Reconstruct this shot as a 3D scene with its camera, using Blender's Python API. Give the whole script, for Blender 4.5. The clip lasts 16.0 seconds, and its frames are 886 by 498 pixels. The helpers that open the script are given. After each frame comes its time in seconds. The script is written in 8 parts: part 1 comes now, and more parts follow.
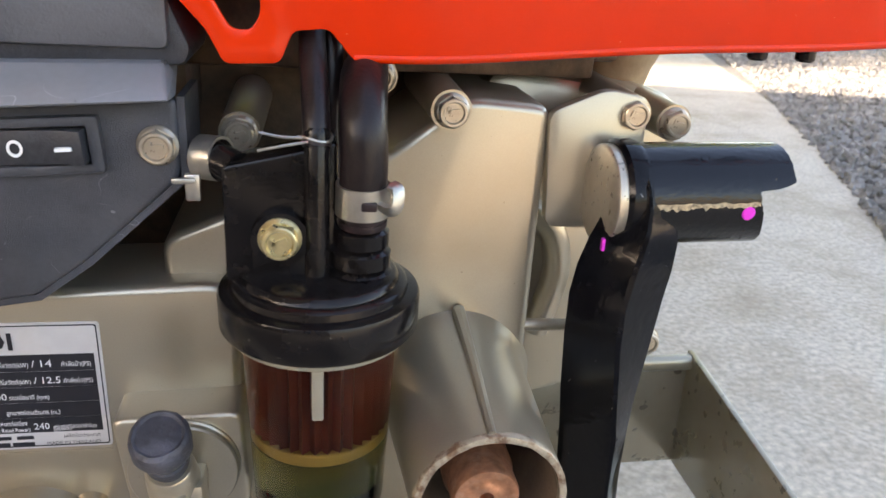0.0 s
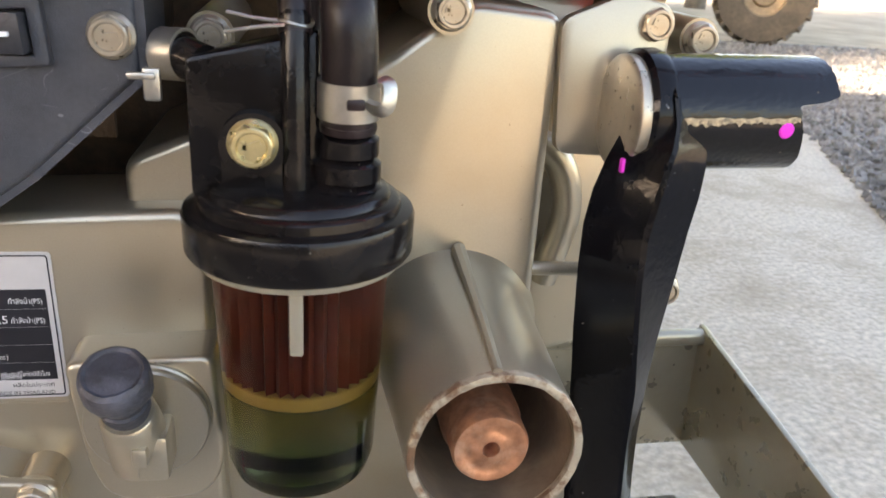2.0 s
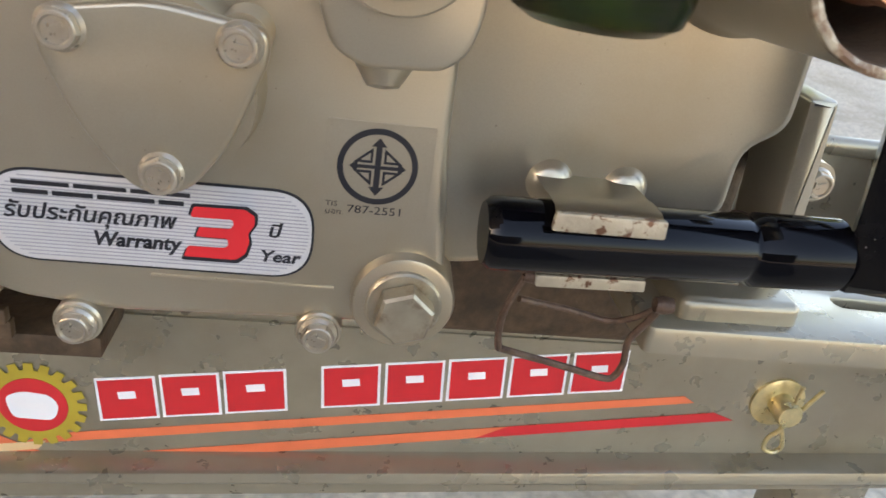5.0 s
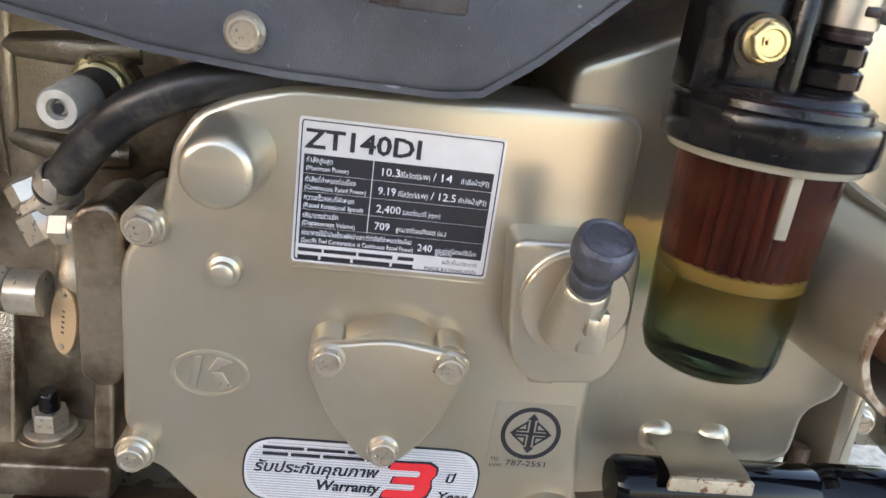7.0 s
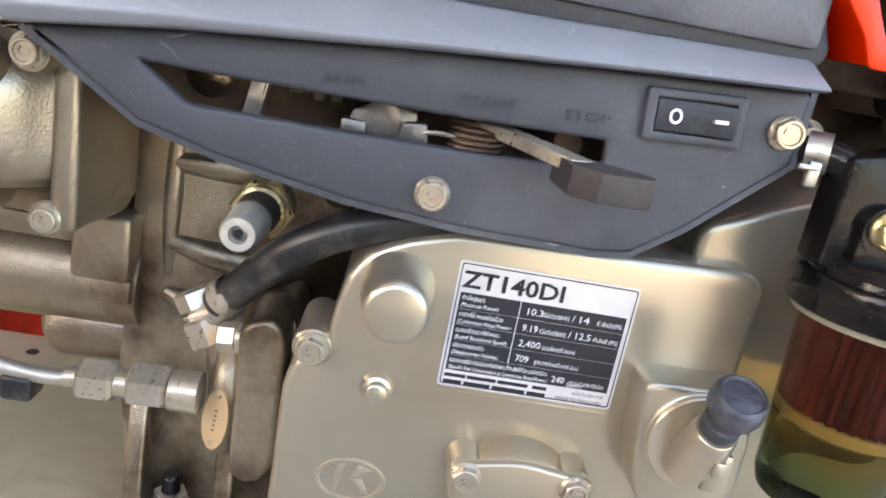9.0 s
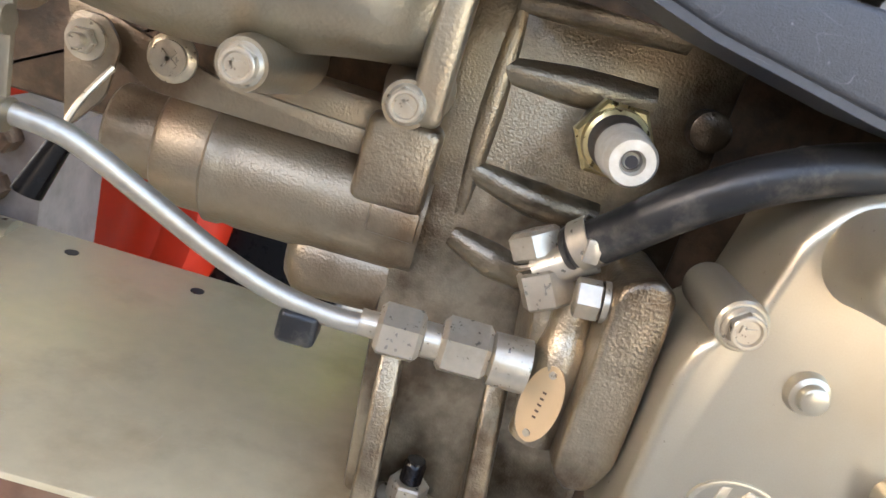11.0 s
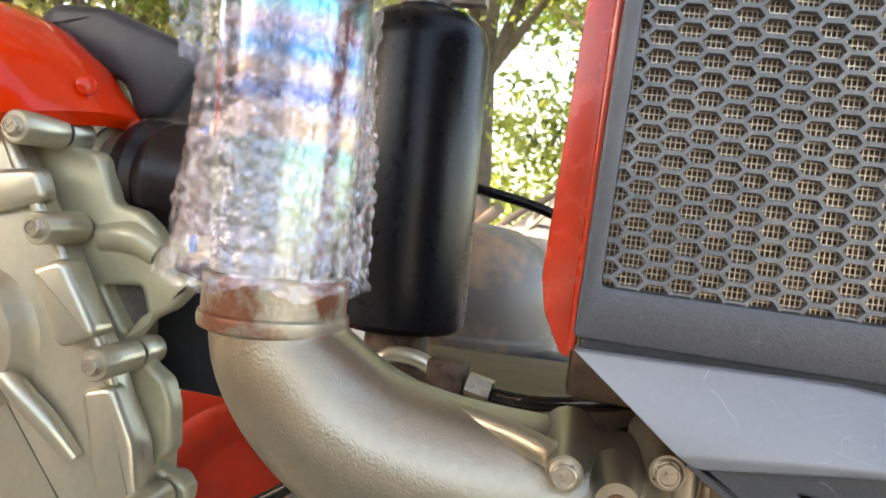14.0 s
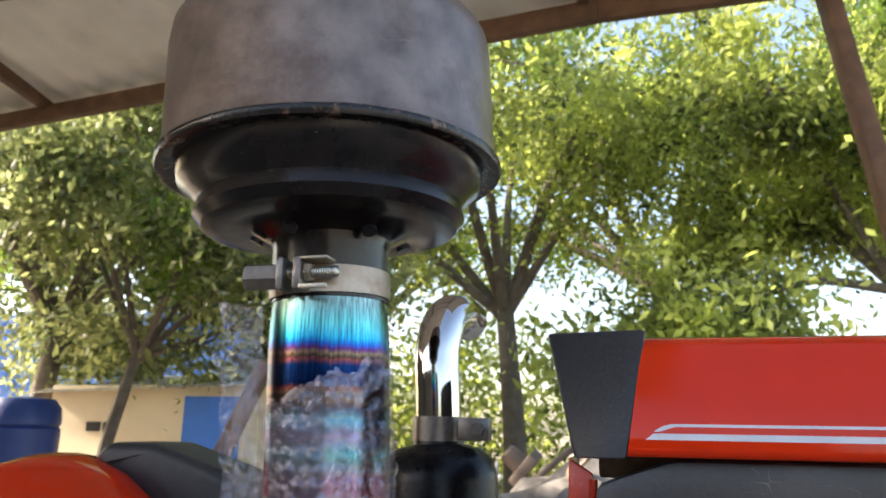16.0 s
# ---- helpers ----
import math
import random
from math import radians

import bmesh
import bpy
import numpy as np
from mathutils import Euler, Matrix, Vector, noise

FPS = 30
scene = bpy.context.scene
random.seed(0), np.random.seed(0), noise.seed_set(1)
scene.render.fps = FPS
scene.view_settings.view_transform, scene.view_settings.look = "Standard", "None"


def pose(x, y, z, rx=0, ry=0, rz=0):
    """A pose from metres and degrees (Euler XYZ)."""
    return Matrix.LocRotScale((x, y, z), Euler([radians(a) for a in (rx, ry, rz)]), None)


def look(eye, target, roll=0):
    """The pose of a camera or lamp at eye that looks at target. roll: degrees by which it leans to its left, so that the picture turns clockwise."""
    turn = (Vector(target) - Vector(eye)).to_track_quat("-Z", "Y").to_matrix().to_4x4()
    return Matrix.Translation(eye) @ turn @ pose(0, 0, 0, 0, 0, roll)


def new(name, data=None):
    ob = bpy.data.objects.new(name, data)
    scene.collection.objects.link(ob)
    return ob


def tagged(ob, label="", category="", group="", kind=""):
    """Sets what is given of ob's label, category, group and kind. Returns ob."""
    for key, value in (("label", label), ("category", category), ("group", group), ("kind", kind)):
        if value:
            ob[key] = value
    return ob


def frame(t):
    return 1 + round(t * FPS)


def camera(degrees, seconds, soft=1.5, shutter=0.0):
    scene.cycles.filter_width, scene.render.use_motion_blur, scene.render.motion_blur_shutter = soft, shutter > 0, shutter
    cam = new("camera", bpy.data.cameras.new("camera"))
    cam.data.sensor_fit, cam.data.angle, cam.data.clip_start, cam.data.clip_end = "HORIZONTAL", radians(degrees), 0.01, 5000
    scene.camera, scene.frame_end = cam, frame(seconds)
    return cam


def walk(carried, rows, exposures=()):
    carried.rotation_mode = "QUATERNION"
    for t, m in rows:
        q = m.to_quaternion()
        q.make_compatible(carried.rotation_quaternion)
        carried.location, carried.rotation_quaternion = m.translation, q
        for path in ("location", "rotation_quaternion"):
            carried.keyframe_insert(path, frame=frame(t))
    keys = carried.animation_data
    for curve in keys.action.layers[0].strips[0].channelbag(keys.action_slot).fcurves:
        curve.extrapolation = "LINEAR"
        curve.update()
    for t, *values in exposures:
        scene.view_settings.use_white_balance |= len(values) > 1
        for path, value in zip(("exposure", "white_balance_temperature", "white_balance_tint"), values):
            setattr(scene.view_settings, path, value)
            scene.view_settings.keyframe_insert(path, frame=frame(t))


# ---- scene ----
cam = camera(61.13, 16.0, soft=1.5, shutter=0.12)
cam.data.dof.use_dof, cam.data.dof.focus_distance, cam.data.dof.aperture_fstop = True, 0.40, 22.0
PATH = [
    (0, (0.1875, -0.3296, 0.7205), (0.2767, 0.1254, 0.5334), 3.86),
    (0.5, (0.1936, -0.3345, 0.7209), (0.2833, 0.1259, 0.5477), 4.03),
    (1, (0.1945, -0.3167, 0.7166), (0.2822, 0.1451, 0.5463), 4.00),
    (1.5, (0.1974, -0.3095, 0.7020), (0.2860, 0.1506, 0.5275), 3.91),
    (2, (0.1942, -0.3050, 0.6742), (0.2852, 0.1505, 0.4892), 3.95),
    (2.5, (0.2078, -0.3042, 0.6335), (0.3016, 0.1461, 0.4376), 4.16),
    (3, (0.2038, -0.3009, 0.5882), (0.3022, 0.1433, 0.3807), 5.19),
    (3.2, (0.1996, -0.2975, 0.5779), (0.2997, 0.1444, 0.3665), 5.68),
    (5.3, (0.0907, -0.2787, 0.5013), (0.1557, 0.1634, 0.2770), 8.84),
    (5.5, (0.0734, -0.2815, 0.5083), (0.1354, 0.1631, 0.2882), 8.78),
    (6, (0.0588, -0.3010, 0.5328), (0.1154, 0.1511, 0.3268), 8.52),
    (6.5, (0.0429, -0.3133, 0.5802), (0.0973, 0.1452, 0.3883), 8.18),
    (7, (0.0322, -0.3298, 0.6182), (0.0860, 0.1357, 0.4436), 7.95),
    (7.5, (0.0272, -0.3400, 0.6419), (0.0791, 0.1323, 0.4863), 7.78),
    (8, (0.0160, -0.3494, 0.6648), (0.0649, 0.1278, 0.5239), 7.98),
    (8.5, (0.0029, -0.3542, 0.6749), (0.0479, 0.1248, 0.5389), 9.01),
    (9, (-0.0398, -0.3512, 0.6573), (0.0010, 0.1267, 0.5161), 10.94),
    (9.5, (-0.1066, -0.3144, 0.5789), (-0.0753, 0.1580, 0.4181), 13.21),
    (9.7, (-0.1267, -0.3035, 0.5630), (-0.0994, 0.1685, 0.4004), 14.38),
    (11.8, (-0.2021, -0.2536, 0.5781), (-0.1814, 0.2290, 0.4492), 17.88),
    (12, (-0.2095, -0.2588, 0.5869), (-0.1945, 0.2249, 0.4612), 17.29),
    (12.5, (-0.2601, -0.2793, 0.6227), (-0.2689, 0.2063, 0.5042), 15.03),
    (13, (-0.2561, -0.2977, 0.6343), (-0.2881, 0.1892, 0.5251), 12.33),
    (13.5, (-0.2657, -0.3471, 0.6928), (-0.3326, 0.1417, 0.6120), 9.30),
    (14, (-0.2640, -0.3881, 0.7339), (-0.3579, 0.1021, 0.7030), 7.20),
    (14.5, (-0.2502, -0.4191, 0.7810), (-0.3608, 0.0684, 0.7938), 4.86),
    (15, (-0.2513, -0.4424, 0.8522), (-0.3690, 0.0400, 0.9104), 3.20),
    (15.5, (-0.2530, -0.4643, 0.8894), (-0.3732, 0.0119, 0.9832), 1.98),
    (16, (-0.2388, -0.4816, 0.9181), (-0.3583, -0.0103, 1.0346), 0.96),
]
EXPOSURES = [(0.0, 2.75, 7800, 19), (3.0, 2.9, 8200, 19.5), (5.5, 2.7, 7800, 17.5), (8.0, 3.4, 7250, 16), (9.5, 3.45, 7350, 16.5), (12.0, 3.58, 7250, 18), (12.6, 3.42, 7400, 19), (14.5, 2.87, 8200, 13.5), (15.5, 2.1, 7300, 13.5), (16.0, 1.87, 7050, 15)]
walk(cam, [(t, look(eye, target, roll)) for t, eye, target, roll in PATH], EXPOSURES)

# machine frame: heights below are counted from 0.15 m under the ground
UP = Matrix.Translation((0, 0, -0.15))

# ---- sky and sun ----
SUN_EL, SUN_AZ = radians(26), radians(260)
world = bpy.data.worlds.new("sky")
scene.world = world
world.use_nodes = True
wn = world.node_tree.nodes
sky = wn.new("ShaderNodeTexSky")
sky.sky_type, sky.sun_disc = "NISHITA", False
sky.sun_elevation, sky.sun_rotation = SUN_EL, SUN_AZ
sky.dust_density = 2.0
world.node_tree.links.new(sky.outputs[0], wn["Background"].inputs[0])
wn["Background"].inputs[1].default_value = 0.15
sun_data = bpy.data.lights.new("sun", "SUN")
sun_data.energy, sun_data.angle, sun_data.color = 5.0, radians(1.5), (1.0, 0.93, 0.82)
sun = new("sun", sun_data)
sun_dir = Vector((math.sin(SUN_AZ) * math.cos(SUN_EL), math.cos(SUN_AZ) * math.cos(SUN_EL), math.sin(SUN_EL)))
sun.matrix_world = look(sun_dir * 20, (0, 0, 0))


# ---- materials ----
def material(name, color, rough=0.5, metal=0.0, spread=0.12, scale=30.0, bump=0.1, bump_scale=400.0, dirt=None, dirt_scale=9.0, dirt_amount=0.4,
             coat=0.0, random_tint=0.0, clear=0.0, rough_spread=0.12, ior=1.45, gloss=0.5, scratch=None, specks=None, dirt_rough=0.65, dirt_range=(0.48, 0.72), bump_detail=4.0):
    """A surface with grain, a second scale of stains or dust, and fine relief."""
    m = bpy.data.materials.new(name)
    m.use_nodes = True
    n, link = m.node_tree.nodes, m.node_tree.links.new
    b = n["Principled BSDF"]
    tc = n.new("ShaderNodeTexCoord")
    grain = n.new("ShaderNodeTexNoise")
    grain.inputs["Scale"].default_value, grain.inputs["Detail"].default_value = scale, 6.0
    link(tc.outputs["Object"], grain.inputs["Vector"])
    ramp = n.new("ShaderNodeValToRGB")
    lo = [c * (1 - spread) for c in color]
    hi = [min(1.0, c * (1 + spread)) for c in color]
    ramp.color_ramp.elements[0].color, ramp.color_ramp.elements[1].color = (*lo, 1), (*hi, 1)
    ramp.color_ramp.elements[0].position, ramp.color_ramp.elements[1].position = 0.3, 0.7
    link(grain.outputs["Fac"], ramp.inputs["Fac"])
    out = ramp.outputs["Color"]
    if dirt:
        stain = n.new("ShaderNodeTexNoise")
        stain.inputs["Scale"].default_value, stain.inputs["Detail"].default_value, stain.inputs["Roughness"].default_value = dirt_scale, 8.0, dirt_rough
        link(tc.outputs["Object"], stain.inputs["Vector"])
        edge = n.new("ShaderNodeMapRange")
        edge.inputs["From Min"].default_value, edge.inputs["From Max"].default_value = dirt_range
        edge.inputs["To Max"].default_value = dirt_amount
        link(stain.outputs["Fac"], edge.inputs["Value"])
        mix = n.new("ShaderNodeMix")
        mix.data_type = "RGBA"
        link(edge.outputs["Result"], mix.inputs[0])
        link(out, mix.inputs[6])
        mix.inputs[7].default_value = (*dirt, 1)
        out = mix.outputs[2]
    if scratch:
        for line_scale, rot in ((12.0, 0.0), (31.0, 1.1)):
            mp, wave, gap = n.new("ShaderNodeMapping"), n.new("ShaderNodeTexNoise"), n.new("ShaderNodeTexNoise")
            mp.inputs["Scale"].default_value, mp.inputs["Rotation"].default_value = (1.0, 1.0, 2.2), (0.3, rot, 0.2)
            link(tc.outputs["Object"], mp.inputs["Vector"])
            wave.inputs["Scale"].default_value, wave.inputs["Detail"].default_value = line_scale, 1.0
            gap.inputs["Scale"].default_value, gap.inputs["Detail"].default_value = line_scale * 2.7, 3.0
            link(mp.outputs[0], wave.inputs["Vector"])
            link(tc.outputs["Object"], gap.inputs["Vector"])
            off, near, hair, seen, both, mm = (n.new("ShaderNodeMath"), n.new("ShaderNodeMath"), n.new("ShaderNodeMapRange"), n.new("ShaderNodeMapRange"), n.new("ShaderNodeMath"), n.new("ShaderNodeMix"))
            off.operation, off.inputs[1].default_value = "SUBTRACT", 0.5
            link(wave.outputs["Fac"], off.inputs[0])
            near.operation = "ABSOLUTE"
            link(off.outputs[0], near.inputs[0])
            hair.inputs["From Max"].default_value, hair.inputs["To Min"].default_value, hair.inputs["To Max"].default_value = 0.0014, scratch[1], 0.0
            link(near.outputs[0], hair.inputs["Value"])
            seen.inputs["From Min"].default_value, seen.inputs["From Max"].default_value = 0.53, 0.66
            link(gap.outputs["Fac"], seen.inputs["Value"])
            both.operation = "MULTIPLY"
            link(hair.outputs["Result"], both.inputs[0])
            link(seen.outputs["Result"], both.inputs[1])
            mm.data_type = "RGBA"
            link(both.outputs[0], mm.inputs[0])
            link(out, mm.inputs[6])
            mm.inputs[7].default_value = (*scratch[0], 1)
            out = mm.outputs[2]
    if specks:
        mk, ms, mm = n.new("ShaderNodeTexNoise"), n.new("ShaderNodeMapRange"), n.new("ShaderNodeMix")
        mk.inputs["Scale"].default_value, mk.inputs["Detail"].default_value = 420.0, 3.0
        link(tc.outputs["Object"], mk.inputs["Vector"])
        link(mk.outputs["Fac"], ms.inputs["Value"])
        ms.inputs["From Min"].default_value, ms.inputs["From Max"].default_value, ms.inputs["To Max"].default_value = 0.735, 0.76, specks[1]
        mm.data_type = "RGBA"
        link(ms.outputs["Result"], mm.inputs[0])
        link(out, mm.inputs[6])
        mm.inputs[7].default_value = (*specks[0], 1)
        out = mm.outputs[2]
    if random_tint:
        info, hsv = n.new("ShaderNodeObjectInfo"), n.new("ShaderNodeHueSaturation")
        rng = n.new("ShaderNodeMapRange")
        rng.inputs["To Min"].default_value, rng.inputs["To Max"].default_value = 1 - random_tint, 1 + random_tint
        link(info.outputs["Random"], rng.inputs["Value"])
        link(rng.outputs["Result"], hsv.inputs["Value"])
        link(out, hsv.inputs["Color"])
        out = hsv.outputs["Color"]
    link(out, b.inputs["Base Color"])
    rr = n.new("ShaderNodeMapRange")
    rr.inputs["To Min"].default_value, rr.inputs["To Max"].default_value = max(0.02, rough - rough_spread), min(1.0, rough + rough_spread)
    link(grain.outputs["Fac"], rr.inputs["Value"])
    link(rr.outputs["Result"], b.inputs["Roughness"])
    b.inputs["Metallic"].default_value = metal
    b.inputs["Specular IOR Level"].default_value = gloss
    b.inputs["Coat Weight"].default_value = coat
    b.inputs["Coat Roughness"].default_value = 0.08
    b.inputs["Transmission Weight"].default_value = clear
    b.inputs["IOR"].default_value = ior
    if bump:
        fine, bp = n.new("ShaderNodeTexNoise"), n.new("ShaderNodeBump")
        fine.inputs["Scale"].default_value, fine.inputs["Detail"].default_value = bump_scale, bump_detail
        link(tc.outputs["Object"], fine.inputs["Vector"])
        link(fine.outputs["Fac"], bp.inputs["Height"])
        bp.inputs["Strength"].default_value, bp.inputs["Distance"].default_value = bump, 0.001
        link(bp.outputs["Normal"], b.inputs["Normal"])
    return m


PAINT = material("champagne_engine_paint", (0.43, 0.380, 0.290), 0.29, 0.72, 0.03, 1400, 0.008, 1100, (0.34, 0.25, 0.145), 9, 0.5, coat=0.1, dirt_rough=0.5, rough_spread=0.025, specks=((0.10, 0.08, 0.055), 0.45))
CAST = material("painted_cast_iron", (0.34, 0.28, 0.20), 0.31, 0.82, 0.08, 260, 0.42, 760, (0.065, 0.038, 0.020), 14, 0.88, coat=0.25, dirt_rough=0.58, dirt_range=(0.44, 0.60), rough_spread=0.06, bump_detail=1.5)
INTAKE = material("silver_cast_intake", (0.335, 0.288, 0.215), 0.34, 0.85, 0.05, 200, 0.24, 640, (0.30, 0.19, 0.095), 8, 0.65, dirt_rough=0.45, rough_spread=0.04, specks=((0.20, 0.11, 0.05), 0.4), bump_detail=1.5)
BOLT = material("dull_zinc_bolt", (0.47, 0.415, 0.33), 0.31, 0.72, 0.08, 300, 0.08, 600, (0.30, 0.215, 0.125), 60, 0.4, dirt_rough=0.55)
PALE_ZINC = material("pale_dull_zinc", (0.60, 0.57, 0.50), 0.42, 0.35, 0.10, 200, 0.2, 500, (0.40, 0.32, 0.20), 70, 0.6)
ZINC = material("zinc_plated_steel", (0.44, 0.42, 0.37), 0.33, 0.9, 0.10, 200, 0.15, 500, (0.30, 0.25, 0.17), 60, 0.4)
YELLOW_ZINC = material("yellow_zinc_plating", (0.64, 0.53, 0.28), 0.3, 0.8, 0.2, 150, 0.1, 500, (0.35, 0.33, 0.20), 50, 0.5)
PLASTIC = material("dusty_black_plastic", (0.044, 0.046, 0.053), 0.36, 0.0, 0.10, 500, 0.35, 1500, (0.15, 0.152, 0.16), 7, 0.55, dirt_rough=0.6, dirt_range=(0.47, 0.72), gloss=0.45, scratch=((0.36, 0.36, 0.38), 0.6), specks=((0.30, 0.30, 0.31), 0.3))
# box plastic with dust and scuffs, base lightened for the ledge's sky sheen
PLASTIC_SKYLIT = material("scuffed_black_plastic_skylit", (0.155, 0.16, 0.175), 0.33, 0.0, 0.05, 300, 0.10, 1500, (0.25, 0.25, 0.255), 6, 0.5, dirt_rough=0.5, dirt_range=(0.46, 0.72), gloss=1.0, scratch=((0.60, 0.60, 0.61), 0.6))
FRAME_PLASTIC = material("scuffed_black_plastic", (0.055, 0.057, 0.064), 0.36, 0.0, 0.12, 420, 0.3, 900, (0.15, 0.15, 0.16), 9, 0.5, dirt_rough=0.5, scratch=((0.30, 0.30, 0.32), 0.6))
DARK_PLASTIC = material("dark_moulded_plastic", (0.030, 0.032, 0.037), 0.36, 0.0, 0.2, 420, 0.35, 900, (0.060, 0.062, 0.070), 7, 0.5, gloss=0.4, scratch=((0.13, 0.13, 0.14), 0.5))
DUSTY_PLASTIC = material("dusty_grey_plastic", (0.085, 0.088, 0.095), 0.36, 0.0, 0.2, 300, 0.2, 900, (0.19, 0.185, 0.175), 22, 0.6, gloss=0.7)
# brown grime on real parts; also paints the shade in gaps and slots
GRIME_SHADE = material("brown_grime_and_shade", (0.10, 0.062, 0.036), 0.5, 0.2, 0.35, 120, 0.6, 260, (0.035, 0.024, 0.016), 40, 0.8)
GLOSS_BLACK = material("gloss_black_enamel", (0.002, 0.002, 0.003), 0.07, 0.0, 0.2, 60, 0.03, 90, None, coat=0.0, rough_spread=0.03, gloss=0.22)
SATIN_BLACK = material("satin_black_moulding", (0.006, 0.005, 0.005), 0.17, 0.0, 0.2, 120, 0.1, 500, (0.05, 0.042, 0.036), 25, 0.22, gloss=0.28, specks=((0.30, 0.27, 0.23), 0.5))
MATT_BLACK = material("heat_black_paint", (0.006, 0.006, 0.008), 0.28, 0.0, 0.1, 100, 0.05, 900, (0.014, 0.012, 0.012), 6, 0.3, gloss=0.24, rough_spread=0.03)
RUBBER = material("black_rubber", (0.012, 0.008, 0.008), 0.32, 0.0, 0.25, 80, 0.2, 500, (0.055, 0.030, 0.030), 30, 0.4, gloss=0.32)
DUSTY_RUBBER = material("dusty_black_rubber", (0.012, 0.012, 0.013), 0.36, 0.0, 0.25, 80, 0.25, 300, (0.30, 0.25, 0.19), 14, 0.35, dirt_range=(0.54, 0.70), dirt_rough=0.72)
RED = material("orange_red_paint", (0.68, 0.028, 0.001), 0.22, 0.0, 0.04, 40, 0.04, 300, (0.50, 0.030, 0.008), 14, 0.3, coat=0.05, rough_spread=0.04, gloss=0.35, specks=((0.72, 0.22, 0.12), 0.5))
RED_GLOSS = material("polished_orange_red_moulding", (0.62, 0.026, 0.002), 0.11, 0.0, 0.05, 30, 0.03, 60, (0.48, 0.025, 0.008), 12, 0.3, coat=0.0, rough_spread=0.03, gloss=0.4)
RED_DULL = material("worn_orange_red_paint", (0.44, 0.026, 0.006), 0.26, 0.0, 0.12, 60, 0.12, 240, (0.22, 0.035, 0.015), 24, 0.6, coat=0.3, scratch=((0.60, 0.16, 0.08), 0.4))
STEEL = material("bare_steel_pipe", (0.42, 0.385, 0.33), 0.40, 0.8, 0.08, 200, 0.1, 400, (0.26, 0.19, 0.125), 30, 0.5)
COPPER = material("machined_copper_brown_shaft", (0.46, 0.215, 0.12), 0.36, 0.7, 0.3, 190, 0.4, 240, (0.62, 0.40, 0.28), 120, 0.6)
RUST = material("rusty_chipped_paint", (0.44, 0.38, 0.28), 0.42, 0.4, 0.15, 120, 0.4, 300, (0.13, 0.050, 0.022), 130, 0.95, dirt_range=(0.53, 0.58))
RUSTY = material("rusted_steel", (0.095, 0.055, 0.035), 0.55, 0.3, 0.4, 160, 0.6, 400, (0.22, 0.15, 0.10), 90, 0.6)
CHASSIS = material("olive_grey_frame_paint", (0.335, 0.295, 0.215), 0.30, 0.6, 0.05, 60, 0.05, 500, (0.19, 0.145, 0.09), 8, 0.5, coat=0.2, scratch=((0.50, 0.47, 0.40), 0.4), specks=((0.12, 0.05, 0.025), 0.25))
WHITE = material("white_ink", (0.80, 0.80, 0.79), 0.4, 0.0, 0.02, 50, 0.0)
SILVER_INK = material("silver_foil", (0.62, 0.61, 0.60), 0.34, 0.35, 0.05, 80, 0.05, 500, (0.5, 0.46, 0.38), 30, 0.3)
BLACK_INK = material("black_ink", (0.014, 0.014, 0.018), 0.38, 0.0, 0.1, 60, 0.0)
RED_INK = material("red_ink", (0.62, 0.025, 0.03), 0.35, 0.0, 0.05, 60, 0.0)
ORANGE_INK = material("orange_ink", (0.78, 0.17, 0.07), 0.38, 0.0, 0.05, 60, 0.0)
GOLD_INK = material("gold_ink", (0.42, 0.31, 0.035), 0.4, 0.0, 0.08, 60, 0.0)
SAND_INK = material("sand_ink", (0.75, 0.50, 0.26), 0.4, 0.0, 0.05, 60, 0.0)


# ---- mesh helpers ----
BASE = {}


def thing(name, base, label="", category="", group="", kind=""):
    """An Empty at the thing's base, which parents its parts. Vertices are given in the machine frame."""
    ob = new(name)
    ob.empty_display_size = 0.02
    ob.matrix_basis = UP @ Matrix.Translation(base)
    BASE[ob] = Vector(base)
    return tagged(ob, label, category, group, kind)


def mesh_of(bm, name, mat, shift=(0, 0, 0), smooth=40):
    me = bpy.data.meshes.new(name)
    bmesh.ops.recalc_face_normals(bm, faces=bm.faces)
    bm.transform(Matrix.Translation(-Vector(shift)))
    bm.to_mesh(me)
    bm.free()
    for mm in (mat if isinstance(mat, (list, tuple)) else [mat]):
        me.materials.append(mm)
    if smooth:
        me.polygons.foreach_set("use_smooth", [True] * len(me.polygons))
        me.set_sharp_from_angle(angle=radians(smooth))
    return me


def part(name, bm, mat, parent, label="", smooth=40):
    """One mesh object under a thing or under a part of it."""
    base = BASE[parent]
    ob = new(name, mesh_of(bm, name, mat, base, smooth))
    ob.parent = parent
    BASE[ob] = base
    return tagged(ob, label)


def solo(name, bm, mat, base, label="", category="", group="", kind="", smooth=40):
    """A thing of one single mesh."""
    ob = new(name, mesh_of(bm, name, mat, base, smooth))
    ob.matrix_basis = UP @ Matrix.Translation(base)
    return tagged(ob, label, category, group, kind)


def placed(name, me, parent, m, label=""):
    """A part that shares its mesh with others, at a pose in the machine frame."""
    ob = new(name, me)
    ob.parent = parent
    ob.matrix_basis = Matrix.Translation(-BASE[parent]) @ m
    BASE[ob] = BASE[parent]
    return tagged(ob, label)


